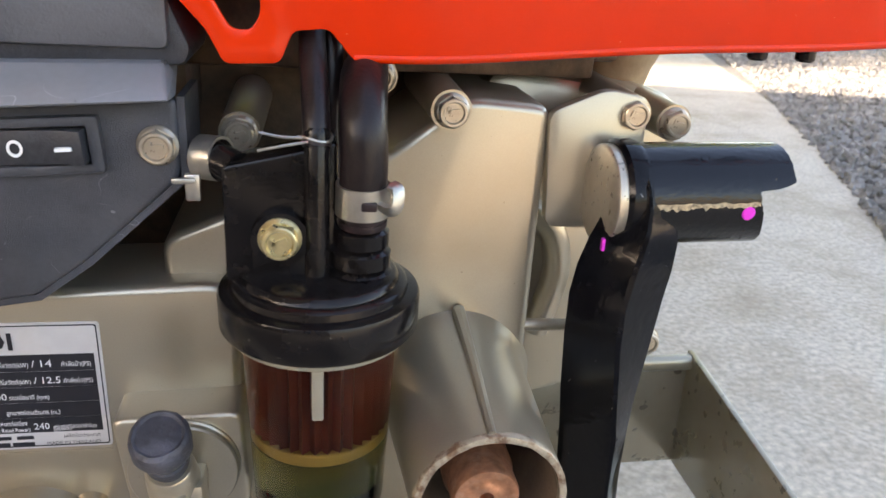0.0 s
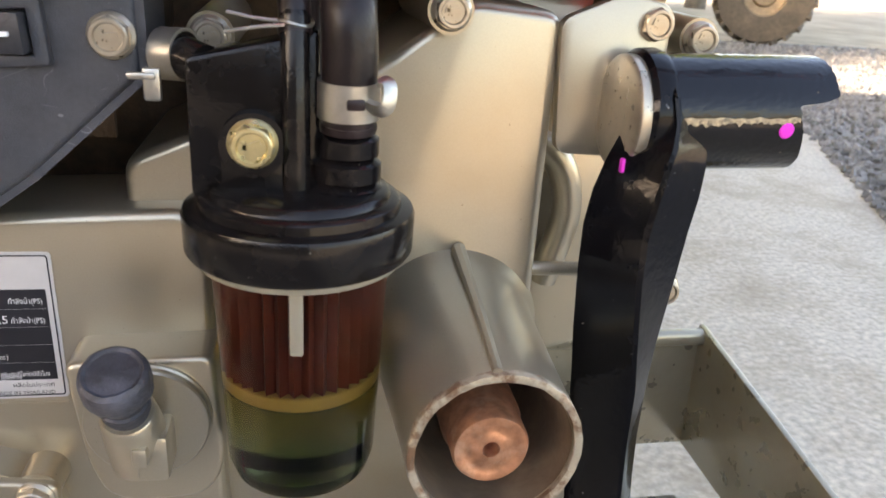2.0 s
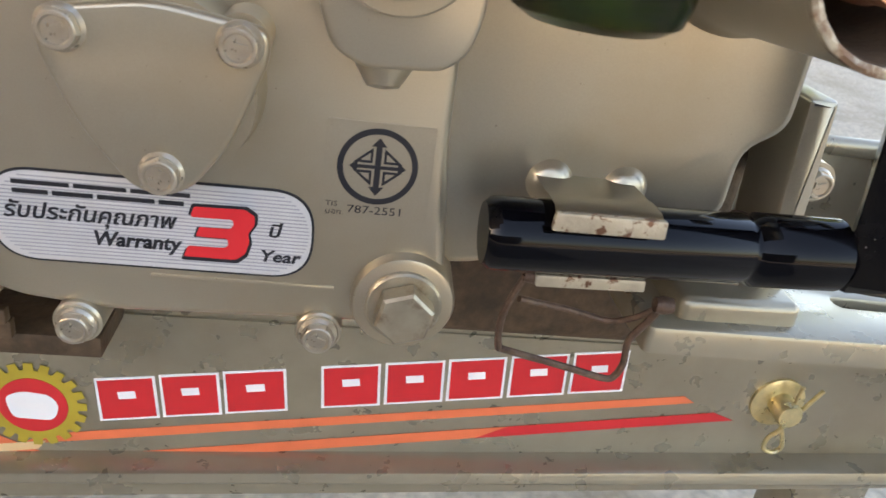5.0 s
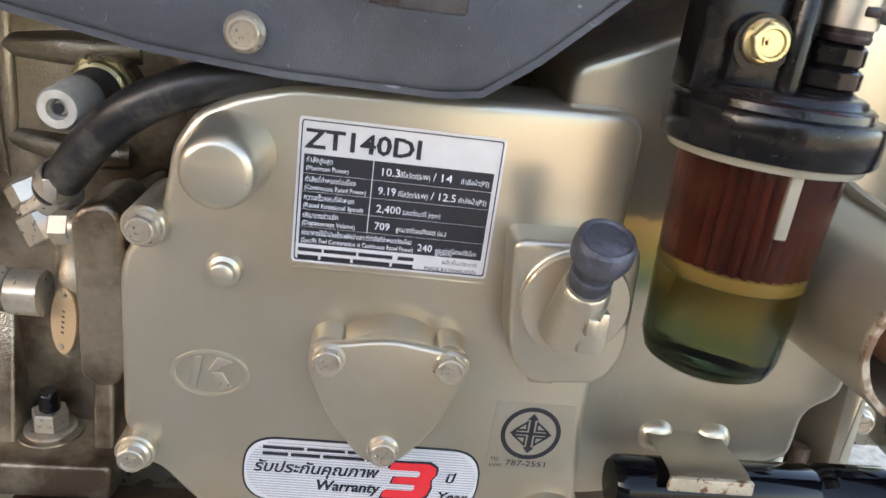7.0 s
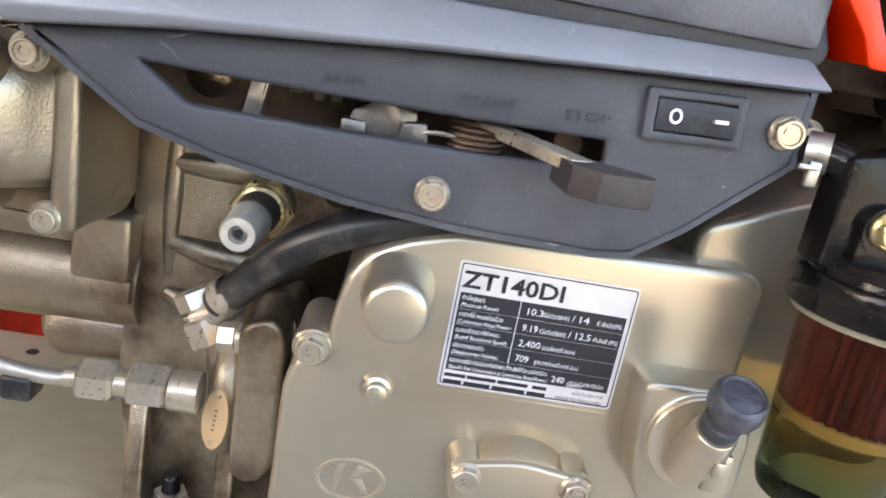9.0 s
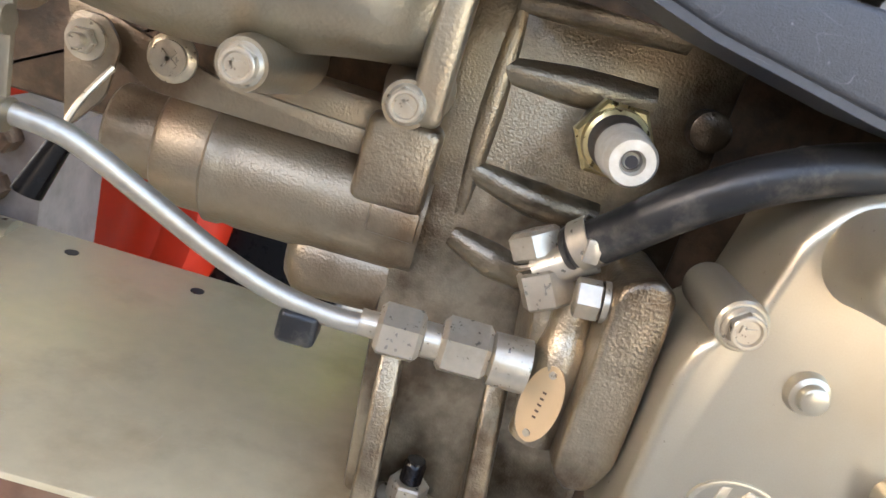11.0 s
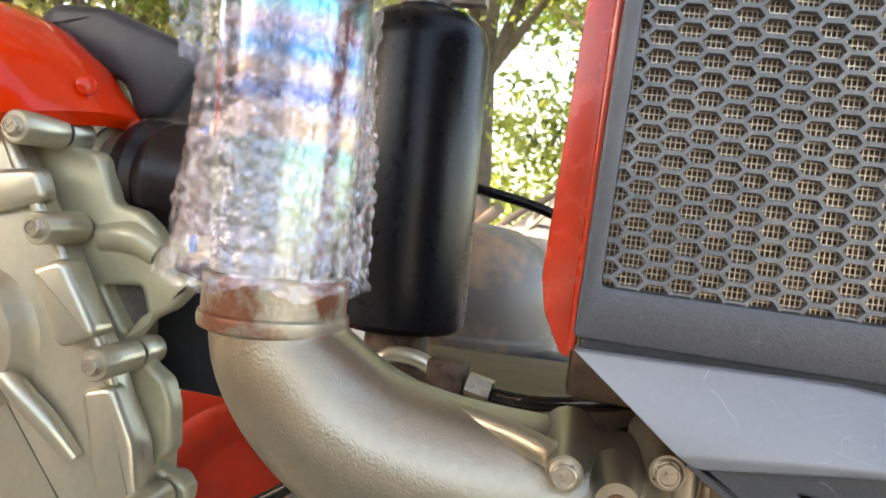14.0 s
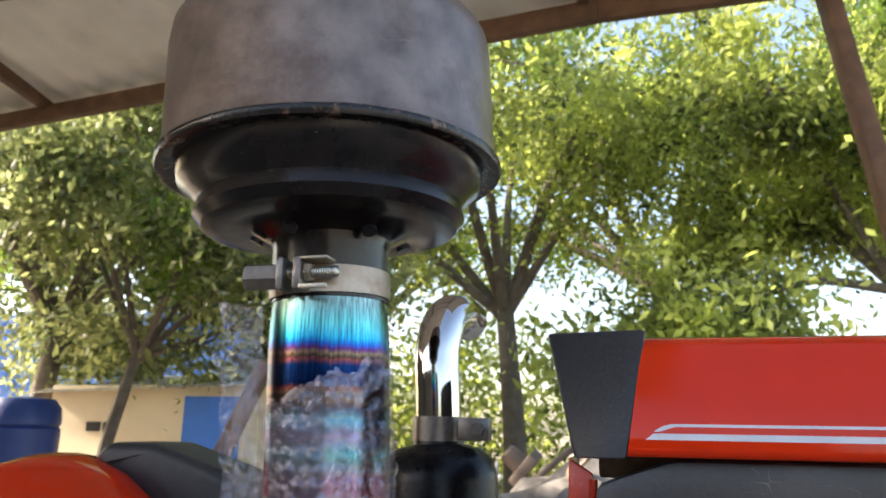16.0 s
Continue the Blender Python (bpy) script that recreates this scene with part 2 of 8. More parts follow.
def fillet(poly, r, n=4):
    """The closed polygon with rounded corners."""
    out, k = [], len(poly)
    for i in range(k):
        a, b, c = Vector(poly[i - 1]), Vector(poly[i]), Vector(poly[(i + 1) % k])
        u, v = (a - b), (c - b)
        d = min(r, u.length * 0.45, v.length * 0.45)
        p, q = b + u.normalized() * d, b + v.normalized() * d
        for j in range(n + 1):
            s = j / n
            out.append(tuple((1 - s) ** 2 * p + 2 * s * (1 - s) * b + s * s * q))
    return out


def prism(bm, poly, y0, y1, bevel=0.0, holes=(), segments=2):
    """The outline poly of (x, z), from its front at y0 back to y1, with holes through it and a rounded front rim."""
    loops = []
    for loop in (poly, *holes):
        vs = [bm.verts.new((x, y0, z)) for x, z in loop]
        loops += [bm.edges.new((vs[i - 1], vs[i])) for i in range(len(vs))]
    if holes:
        faces = [f for f in bmesh.ops.triangle_fill(bm, use_beauty=True, edges=loops)["geom"] if isinstance(f, bmesh.types.BMFace)]
    else:
        faces = [bm.faces.new([e.verts[1] for e in loops])]
    back = bmesh.ops.extrude_face_region(bm, geom=faces)["geom"]
    bmesh.ops.translate(bm, verts=[v for v in back if isinstance(v, bmesh.types.BMVert)], vec=(0, y1 - y0, 0))
    if bevel:
        bmesh.ops.bevel(bm, geom=[e for e in loops if e.is_valid], offset=bevel, segments=segments, affect="EDGES", profile=0.5)
    return bm


def box(bm, x0, x1, y0, y1, z0, z1, bevel=0.0, m=None, segments=2):
    vs = bmesh.ops.create_cube(bm, size=1.0, matrix=Matrix.LocRotScale(((x0 + x1) / 2, (y0 + y1) / 2, (z0 + z1) / 2), None, (x1 - x0, y1 - y0, z1 - z0)))["verts"]
    if bevel:
        es = {e for v in vs for e in v.link_edges}
        vs = {v for f in bmesh.ops.bevel(bm, geom=list(es), offset=bevel, segments=segments, affect="EDGES", profile=0.5)["faces"] for v in f.verts} | {v for v in vs if v.is_valid}
        grown = set(vs)
        for v in list(vs):
            for e in v.link_edges:
                grown |= set(e.verts)
        vs = grown
    if m is not None:
        bmesh.ops.transform(bm, matrix=m, verts=list(vs))
    return bm


def lathe(bm, profile, origin, axis=(0, -1, 0), n=40, start=0.0, sweep_angle=2 * math.pi):
    """Turned body: pairs of radius and distance along the axis from the origin."""
    ax = Vector(axis).normalized()
    turn = ax.to_track_quat("Z", "Y").to_matrix()
    rings = []
    for r, h in profile:
        if r < 1e-6:
            rings.append([bm.verts.new(Vector(origin) + ax * h)])
        else:
            rings.append([bm.verts.new(Vector(origin) + turn @ Vector((r * math.cos(start + sweep_angle * k / n), r * math.sin(start + sweep_angle * k / n), h))) for k in range(n)])
    for a, b in zip(rings, rings[1:]):
        for k in range(n):
            q = (k + 1) % n
            if len(a) == 1 and len(b) == 1:
                continue
            if len(a) == 1:
                bm.faces.new((a[0], b[k], b[q]))
            elif len(b) == 1:
                bm.faces.new((a[k], a[q], b[0]))
            else:
                bm.faces.new((a[k], a[q], b[q], b[k]))
    return bm


def curve_points(points, steps=8):
    """A smooth line through the points."""
    ps = [Vector(p) for p in points]
    ps = [2 * ps[0] - ps[1], *ps, 2 * ps[-1] - ps[-2]]
    out = []
    for i in range(1, len(ps) - 2):
        a, b, c, d = ps[i - 1 : i + 3]
        for j in range(steps):
            s = j / steps
            out.append(0.5 * (2 * b + (c - a) * s + (2 * a - 5 * b + 4 * c - d) * s * s + (3 * b - a - 3 * c + d) * s**3))
    return out + [ps[-2]]


def sweep(bm, points, radius, n=14, steps=8, smooth_line=True, caps=True, flat=1.0):
    """A round bar or hose along the points; radius is one number or one for each point."""
    line = curve_points(points, steps) if smooth_line else [Vector(p) for p in points]
    k = len(line)
    if isinstance(radius, (int, float)):
        rad = [radius] * k
    else:
        rad = [float(v) for v in np.interp(np.linspace(0, len(radius) - 1, k), range(len(radius)), radius)]
    t0 = (line[1] - line[0]).normalized()
    side = t0.orthogonal().normalized()
    rings = []
    for i, p in enumerate(line):
        t = (line[min(i + 1, k - 1)] - line[max(i - 1, 0)]).normalized()
        side = (side - t * side.dot(t)).normalized()
        other = t.cross(side)
        rings.append([bm.verts.new(p + rad[i] * (math.cos(2 * math.pi * j / n) * side + flat * math.sin(2 * math.pi * j / n) * other)) for j in range(n)])
    for a, b in zip(rings, rings[1:]):
        for j in range(n):
            bm.faces.new((a[j], a[(j + 1) % n], b[(j + 1) % n], b[j]))
    if caps:
        bm.faces.new(rings[0])
        bm.faces.new(rings[-1][::-1])
    return bm


def BM():
    return bmesh.new()


def hexagon(bm, origin, axis, across, height, chamfer=0.0, spin=0.0):
    r = across / math.sqrt(3)
    prof = [(0, 0), (r - chamfer * 1.2, 0), (r, chamfer), (r, height - chamfer), (r - chamfer * 1.2, height), (0, height)] if chamfer else [(0, 0), (r, 0), (r, height), (0, height)]
    return lathe(bm, prof, origin, axis, 6, start=spin)


def bolt_mesh(flange=0.0082, across=0.0125, height=0.0065, mark=True, mat=None):
    """A flanged hex bolt head that stands on y = 0 and looks to -y."""
    bm = BM()
    lathe(bm, [(0, 0), (flange, 0), (flange, 0.0012), (flange * 0.86, 0.0026), (0, 0.0026)], (0, 0, 0), n=24)
    r = across / math.sqrt(3)
    lathe(bm, [(r, 0.002), (r, height - 0.0016), (r * 0.9, height - 0.0004)], (0, 0, 0), n=6)
    lathe(bm, [(r * 0.90, height - 0.0004), (r * 0.84, height), (r * 0.70, height), (r * 0.62, height - 0.0011), (0, height - 0.0011)], (0, 0, 0), n=24)
    if mark:
        w = r * 0.11
        for x0, z0, x1, z1 in ((-0.35, -0.1, 0.30, 0.32), (-0.40, 0.18, -0.28, -0.22)):
            a, b = Vector((x0 * r, 0, z0 * r)), Vector((x1 * r, 0, z1 * r))
            d = (b - a).normalized()
            s = Vector((-d.z, 0, d.x)) * w
            lo, hi = -(height - 0.0012), -(height - 0.0003)
            vs = [bm.verts.new(p + q + Vector((0, y, 0))) for y in (lo, hi) for p, q in ((a, s), (b, s), (b, -s), (a, -s))]
            bm.faces.new(vs[4:])
            for i in range(4):
                bm.faces.new((vs[i], vs[(i + 1) % 4], vs[4 + (i + 1) % 4], vs[4 + i]))
    return mesh_of(bm, "bolt_head", mat or BOLT, smooth=30)


BOLT_HEAD = bolt_mesh()
BRIGHT_BOLT_HEAD = bolt_mesh(mat=YELLOW_ZINC)


def bolt(parent, x, y, z, spin=0.0, scale=1.0, name="flange_bolt", me=None, tilt=0.0, turn=0.0, label=""):
    m = Matrix.Translation((x, y, z)) @ pose(0, 0, 0, tilt, spin, turn) @ Matrix.Scale(scale, 4)
    return placed(name, me or BOLT_HEAD, parent, m, label)


# ---- ground, yard and roof (world frame) ----
def wpart(name, bm, mat, label="", category="", kind="structure", smooth=40):
    ob = new(name, mesh_of(bm, name, mat, (0, 0, 0), smooth))
    return tagged(ob, label, category, "", kind)


CONCRETE = material("worn_pale_concrete", (0.52, 0.462, 0.372), 0.8, 0.0, 0.30, 75, 0.9, 90, (0.29, 0.22, 0.14), 3.0, 0.75, dirt_rough=0.75, dirt_range=(0.45, 0.70), specks=((0.13, 0.10, 0.08), 0.8))
GRAVEL = material("grey_gravel", (0.20, 0.19, 0.175), 0.85, 0.0, 0.5, 60, 1.0, 60, (0.10, 0.092, 0.082), 30, 0.7)
STONE = material("grey_road_stone", (0.22, 0.21, 0.195), 0.8, 0.0, 0.5, 9, 0.6, 150, (0.09, 0.082, 0.072), 6, 0.8)
EARTH = material("dry_pale_earth", (0.34, 0.28, 0.20), 0.9, 0.0, 0.25, 3, 0.6, 30, (0.16, 0.13, 0.09), 0.6, 0.6)

bm = BM()
n = 60
span = [-60 + 120 * i / n for i in range(n + 1)]
grid = [[bm.verts.new((x * (1 + abs(x) / 40), y * (1 + abs(y) / 40), -0.02)) for y in span] for x in span]
for i in range(n):
    for j in range(n):
        bm.faces.new((grid[i][j], grid[i + 1][j], grid[i + 1][j + 1], grid[i][j + 1]))
wpart("ground", bm, EARTH, "dry pale earth of the yard", "ground")

bm = BM()
# ends at y -0.30: the unseen ground in front is kept dark for reflections
pad = fillet([(-3.0, -0.30), (0.42, -0.30), (0.70, -3.8), (3.0, -3.8), (2.0, -0.6), (1.72, 0.9), (2.00, 1.65), (2.27, 2.24), (2.62, 3.0), (3.12, 4.5), (3.8, 6.6), (-3.0, 6.4)], 0.15)
vs = [bm.verts.new((x + 0.03 * noise.noise(Vector((x * 5, y * 5, 0))), y, 0.0)) for x, y in pad]
f = bm.faces.new(vs)
ext = bmesh.ops.extrude_face_region(bm, geom=[f])["geom"]
bmesh.ops.translate(bm, verts=[v for v in ext if isinstance(v, bmesh.types.BMVert)], vec=(0, 0, -0.06))
wpart("pavement", bm, CONCRETE, "worn pale concrete floor under the machine", "concrete floor")

# ---- chassis ----
chassis = thing("chassis_frame", (0.1, 0.15, 0.15), "olive-grey painted steel frame carrying the engine, with stickers", "frame")
bm = BM()
prism(bm, [(-0.62, 0.404), (0.31, 0.408), (0.56, 0.41), (0.56, 0.32), (-0.62, 0.262)], 0.095, 0.101)
part("side_plate", bm, CHASSIS, chassis)
bm = BM()
prism(bm, fillet([(-0.62, 0.275), (0.56, 0.333), (0.56, 0.318), (-0.62, 0.25)], 0.004), 0.075, 0.101, 0.004)
part("lower_lip", bm, CHASSIS, chassis)
bm = BM()
box(bm, -0.62, 0.50, 0.097, 0.16, 0.404, 0.412, 0.002)
part("top_flange", bm, CHASSIS, chassis)
bm = BM()
prism(bm, fillet([(0.266, -0.009), (0.494, -0.007), (0.496, -0.074), (0.266, -0.078)], 0.004), 0.4605, 0.475, 0.0025, holes=[fillet([(0.385, -0.0435), (0.474, -0.0400), (0.474, -0.0500), (0.385, -0.0540)], 0.0048, 4)])
for v in bm.verts:
    v.co = (v.co.x, -v.co.z, 0.9355 - v.co.y)
part("rail", bm, CHASSIS, chassis)
# dark brown floor gives the slot its inner shadow by colour
part("slot_shade", box(BM(), 0.378, 0.482, 0.034, 0.060, 0.4470, 0.4540), GRIME_SHADE, chassis, "brown floor painting the shade in the adjusting slot")
bm = BM()
prism(bm, fillet([(0.44, -0.006), (0.552, -0.006), (0.568, -0.062), (0.568, -0.075), (0.44, -0.080)], 0.002), 0.4655, 0.4700, 0.001)
for v in bm.verts:
    v.co = (v.co.x, -v.co.z, 0.9355 - v.co.y)
part("rear_tongue", bm, CHASSIS, chassis)
bm = BM()
prism(bm, fillet([(0.478, 0.464), (0.560, 0.464), (0.572, 0.40), (0.572, 0.36), (0.478, 0.35)], 0.004), 0.018, 0.022, 0.001, holes=[fillet([(0.5410, 0.4570), (0.5560, 0.4570), (0.5575, 0.4275), (0.5430, 0.4275)], 0.0072, 6)])
part("hole_bracket", bm, CHASSIS, chassis)
bm = BM()
box(bm, 0.40, 0.577, 0.280, 0.284, 0.372, 0.500, 0.001)
box(bm, 0.40, 0.577, 0.270, 0.284, 0.488, 0.504, 0.006, segments=3)
part("cross_plate", bm, CHASSIS, chassis)
bm = BM()
vs = [bm.verts.new(p) for p in ((0.568, 0.284, 0.506), (0.568, 0.066, 0.474), (0.572, 0.066, 0.365), (0.572, 0.284, 0.372))]
f = bm.faces.new(vs)
ex = bmesh.ops.extrude_face_region(bm, geom=[f])["geom"]
bmesh.ops.translate(bm, verts=[q for q in ex if isinstance(q, bmesh.types.BMVert)], vec=(0.006, 0, 0))
bmesh.ops.bevel(bm, geom=bm.edges[:], offset=0.001, segments=2, affect="EDGES", profile=0.5)
part("slanting_plate", bm, CHASSIS, chassis)
for x, y in ((-0.5, 0.13), (0.5, 0.13), (-0.5, 0.36), (0.5, 0.36)):
    bm = BM()
    box(bm, x - 0.03, x + 0.03, y - 0.02, y + 0.02, 0.15, 0.40, 0.003)
    part("stand_leg", bm, CHASSIS, chassis)
bm = BM()
box(bm, -0.56, -0.172, 0.045, 0.335, 0.4455, 0.45, 0.001)
part("deck_edge", box(BM(), -0.56, -0.176, 0.0475, 0.060, 0.4030, 0.4450, 0.0015), material("rust_brown_edge", (0.15, 0.075, 0.045), 0.5, 0.2, 0.25, 60, 0.2, 300, (0.28, 0.19, 0.11), 14, 0.6), chassis, "rust-brown edge under the deck plate")
part("deck_plate", bm, material("stained_olive_deck", (0.54, 0.455, 0.305), 0.40, 0.30, 0.06, 60, 0.06, 500, (0.25, 0.175, 0.09), 7, 0.45, coat=0.1, dirt_rough=0.6, dirt_range=(0.50, 0.64), scratch=((0.62, 0.58, 0.50), 0.4)), chassis)

# ---- engine ----
engine = thing("diesel_engine", (0.05, 0.15, 0.41), "champagne-silver single-cylinder diesel engine with dusty castings", "engine")
COVER = [(-0.060, 0.509), (-0.070, 0.512), (-0.078, 0.535), (-0.0785, 0.618), (-0.074, 0.632), (-0.061, 0.642), (-0.0575, 0.662), (-0.055, 0.680), (-0.045, 0.696),
         (-0.029, 0.705), (-0.004, 0.713), (0.146, 0.718), (0.155, 0.711), (0.1555, 0.65), (0.157, 0.56), (0.163, 0.50), (0.164, 0.480), (0.150, 0.470), (0.123, 0.4725),
         (0.024, 0.4700), (-0.012, 0.4745), (-0.040, 0.487)]
bm = BM()
prism(bm, fillet(COVER, 0.006, 3), 0.0, 0.055, 0.0045, segments=3)
part("gear_case_cover", bm, PAINT, engine)
bm = BM()
prism(bm, fillet([(0.12, 0.50), (0.12, 0.735), (0.225, 0.778), (0.262, 0.806), (0.3035, 0.803), (0.3045, 0.574), (0.287, 0.563), (0.287, 0.532), (0.22, 0.507), (0.17, 0.497)], 0.008, 4), 0.014, 0.20, 0.0050, segments=4)
part("crankcase", bm, PAINT, engine)
bm = BM()
prism(bm, fillet([(0.28, 0.60), (0.28, 0.815), (0.40, 0.80), (0.395, 0.66), (0.355, 0.61)], 0.02, 4), 0.065, 0.22, 0.008)
part("rear_case", bm, PAINT, engine)
bm = BM()
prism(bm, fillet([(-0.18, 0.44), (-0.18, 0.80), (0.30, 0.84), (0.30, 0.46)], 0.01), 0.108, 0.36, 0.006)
part("cylinder_block", bm, GRIME_SHADE, engine)

for x, z, r, h in ((-0.0655, 0.643, 0.0100, 0.006), (-0.0707, 0.521, 0.0100, 0.006), (0.0117, 0.4655, 0.010, 0.003), (0.1112, 0.468, 0.010, 0.003)):
    bm = BM()
    lathe(bm, [(r, -0.04), (r, h - 0.001), (r - 0.001, h), (0, h)], (x, 0, z), n=28)
    part("bolt_boss", bm, PAINT, engine)
    bolt(engine, x, -h, z, spin=20 + 40 * (x > 0))
bm = BM()
lathe(bm, [(0.0215, -0.01), (0.0190, 0.001), (0.0176, 0.012), (0.0163, 0.028), (0.0155, 0.0320), (0.0140, 0.0342), (0.0115, 0.0350), (0, 0.0352)], (-0.0283, 0, 0.6795), n=40)
part("blank_boss", bm, PAINT, engine)
bm = BM()
lathe(bm, [(0.0088, 0), (0.0078, 0.004), (0.0058, 0.005), (0.0055, 0.0085), (0.0045, 0.0092), (0, 0.0092)], (-0.0300, 0, 0.6240), n=28)
part("dowel_boss", bm, PAINT, engine)

# inspection cover
bm = BM()
prism(bm, fillet([(0.0125, 0.5975), (0.030, 0.6005), (0.050, 0.6040), (0.070, 0.6010), (0.0885, 0.5985), (0.0888, 0.588), (0.076, 0.556), (0.0605, 0.5355), (0.0430, 0.5345), (0.0245, 0.558), (0.0128, 0.584)], 0.010, 5), -0.0195, -0.0150, 0.0022, segments=3)
part("inspection_cover", bm, PAINT, engine)
bm = BM()
lathe(bm, [(0.040, -0.005), (0.0345, 0.001), (0.0335, 0.0155), (0, 0.0155)], (0.0510, 0, 0.5730), n=40)
part("cover_flange", bm, PAINT, engine)
for x, z in ((0.0218, 0.5925), (0.0790, 0.5935), (0.0520, 0.5425)):
    bm = BM()
    lathe(bm, [(0.0115, -0.005), (0.0095, 0.0005), (0.0090, 0.0155), (0, 0.0155)], (x, 0, z), n=24)
    part("cover_pad", bm, PAINT, engine)
for x, z, s in ((0.0218, 0.5917, 10), (0.0790, 0.5925, 40), (0.0520, 0.5435, -30)):
    bolt(engine, x, -0.0185, z, spin=s)

# drain plug
bm = BM()
lathe(bm, [(0.0235, -0.02), (0.0225, 0.003), (0.0215, 0.005), (0.0200, 0.0056), (0, 0.0056)], (0.1462, 0, 0.4868), n=40)
part("drain_boss", bm, PAINT, engine)
bm = BM()
lathe(bm, [(0.0165, 0.005), (0.0165, 0.0075), (0.0155, 0.0085), (0, 0.0085)], (0.1462, 0, 0.4868), n=36)
hexagon(bm, (0.1462, -0.008, 0.4868), (0, -1, 0), 0.0225, 0.0105, 0.0012, 0.3)
part("drain_plug", bm, material("browned_plug_steel", (0.36, 0.31, 0.225), 0.36, 0.7, 0.15, 150, 0.2, 400, (0.14, 0.08, 0.045), 60, 0.7, dirt_range=(0.52, 0.62)), engine, "browned and chipped hex drain plug")

# oil filler with knob
bm = BM()
prism(bm, fillet([(0.0985, 0.6610), (0.1575, 0.6625), (0.1600, 0.612), (0.1560, 0.5985), (0.1480, 0.5915), (0.1200, 0.5900), (0.1090, 0.5960), (0.1035, 0.612)], 0.006, 5), -0.0235, 0.005, 0.0026, segments=3)
part("filler_pad", bm, PAINT, engine)
bm = BM()
lathe(bm, [(0.0258, 0.0), (0.0258, 0.0025), (0.0248, 0.0032), (0.0252, 0.0036), (0.0252, 0.0062), (0.0245, 0.0070), (0, 0.0070)], (0.1300, -0.0225, 0.6345), n=48)
part("filler_flange", bm, PAINT, engine)
bm = BM()
NECK = Vector((-0.01, -0.46, 0.89)).normalized()
NB = Vector((0.1275, -0.0465, 0.6525))
lathe(bm, [(0.0128, -0.034), (0.0120, -0.018), (0.0112, -0.007), (0.0106, -0.001), (0.0096, 0.0), (0.0078, 0.0), (0.0074, -0.003), (0, -0.003)], NB, NECK, 36)
part("filler_neck", bm, PAINT, engine)
bm = BM()
box(bm, 0.1285, 0.1410, -0.0470, -0.028, 0.6190, 0.6400, 0.0022)
box(bm, 0.1285, 0.1345, -0.0535, -0.030, 0.6310, 0.6395, 0.0014)
part("filler_key", bm, PAINT, engine)
bm = BM()
lathe(bm, [(0.0080, -0.004), (0.0080, 0.003), (0.0092, 0.0036), (0.0092, 0.0080), (0.0082, 0.0086), (0.0082, 0.0105), (0.0088, 0.0112), (0.0088, 0.0140), (0.0104, 0.0158), (0.0122, 0.0174), (0.0127, 0.0200), (0.0125, 0.0255), (0.0118, 0.0278), (0.0103, 0.0290), (0.0094, 0.0287), (0.0090, 0.0281), (0.0056, 0.0284), (0, 0.0285)], NB, NECK, 36)
for v in bm.verts:
    d = v.co - NB
    h = d.dot(NECK)
    if h > 0.0155:
        off = d - NECK * h
        v.co += off * (0.05 * noise.noise(v.co * 260)) + NECK * (0.0006 * noise.noise(v.co * 180))
part("dipstick_knob", bm, material("chalky_black_plastic", (0.035, 0.035, 0.042), 0.5, 0.0, 0.3, 160, 0.5, 500, (0.14, 0.14, 0.17), 60, 0.6), engine, "scuffed dull black plastic knob")

# shaft shroud
SX, SZ = 0.2640, 0.652
shroud = thing("shaft_guard", (SX, 0.01, SZ - 0.03), "painted steel tube guard around a copper-brown starter shaft", "shaft guard")
bm = BM()
lathe(bm, [(0.0440, -0.005), (0.0405, 0.002), (0.0385, 0.010), (0.0372, 0.030), (0.0350, 0.065), (0.0335, 0.094), (0.0310, 0.0945), (0.0305, 0.090), (0.0325, 0.03), (0.034, -0.002)], (SX, 0.012, SZ), n=64)
part("guard_tube", bm, PAINT, shroud)
bm = BM()
lathe(bm, [(0.0336, 0.0915), (0.0339, 0.0935), (0.0336, 0.0952), (0.0322, 0.0956), (0.0306, 0.0950), (0.0303, 0.0930)], (SX, 0.012, SZ), n=96)
for v in bm.verts:
    v.co += (v.co - Vector((SX, v.co.y, SZ))) * 0.012 * noise.noise(v.co * 220) + Vector((0, 0.0007 * noise.noise(v.co * 160 + Vector((5, 0, 0))), 0))
part("rim", bm, material("chipped_rim", (0.42, 0.36, 0.27), 0.45, 0.4, 0.2, 200, 0.6, 300, (0.15, 0.075, 0.038), 90, 0.9, dirt_range=(0.46, 0.58)), shroud, "chipped and rust-stained tube rim")
bm = BM()
lathe(bm, [(0.0302, 0.0925), (0.0310, 0.05), (0.0318, -0.004), (0.0, -0.004)], (SX, 0.012, SZ), n=56)
# dusty brown, with the tube's inner shadow darkened into the colour
part("inner_wall", bm, material("dusty_shaded_tube_inside", (0.17, 0.125, 0.085), 0.6, 0.2, 0.2, 90, 0.4, 300, (0.10, 0.06, 0.035), 30, 0.7), shroud, "dusty brown inside of the tube, darkened for its shade")
bm = BM()
sweep(bm, [(SX + 0.001, 0.013, SZ + 0.0430), (SX + 0.001, -0.006, SZ + 0.0400), (SX, -0.04, SZ + 0.0370), (SX - 0.002, -0.081, SZ + 0.0335)], [0.0036, 0.0030, 0.0024, 0.0020], 8)
part("weld_rib", bm, PAINT, shroud)
bm = BM()
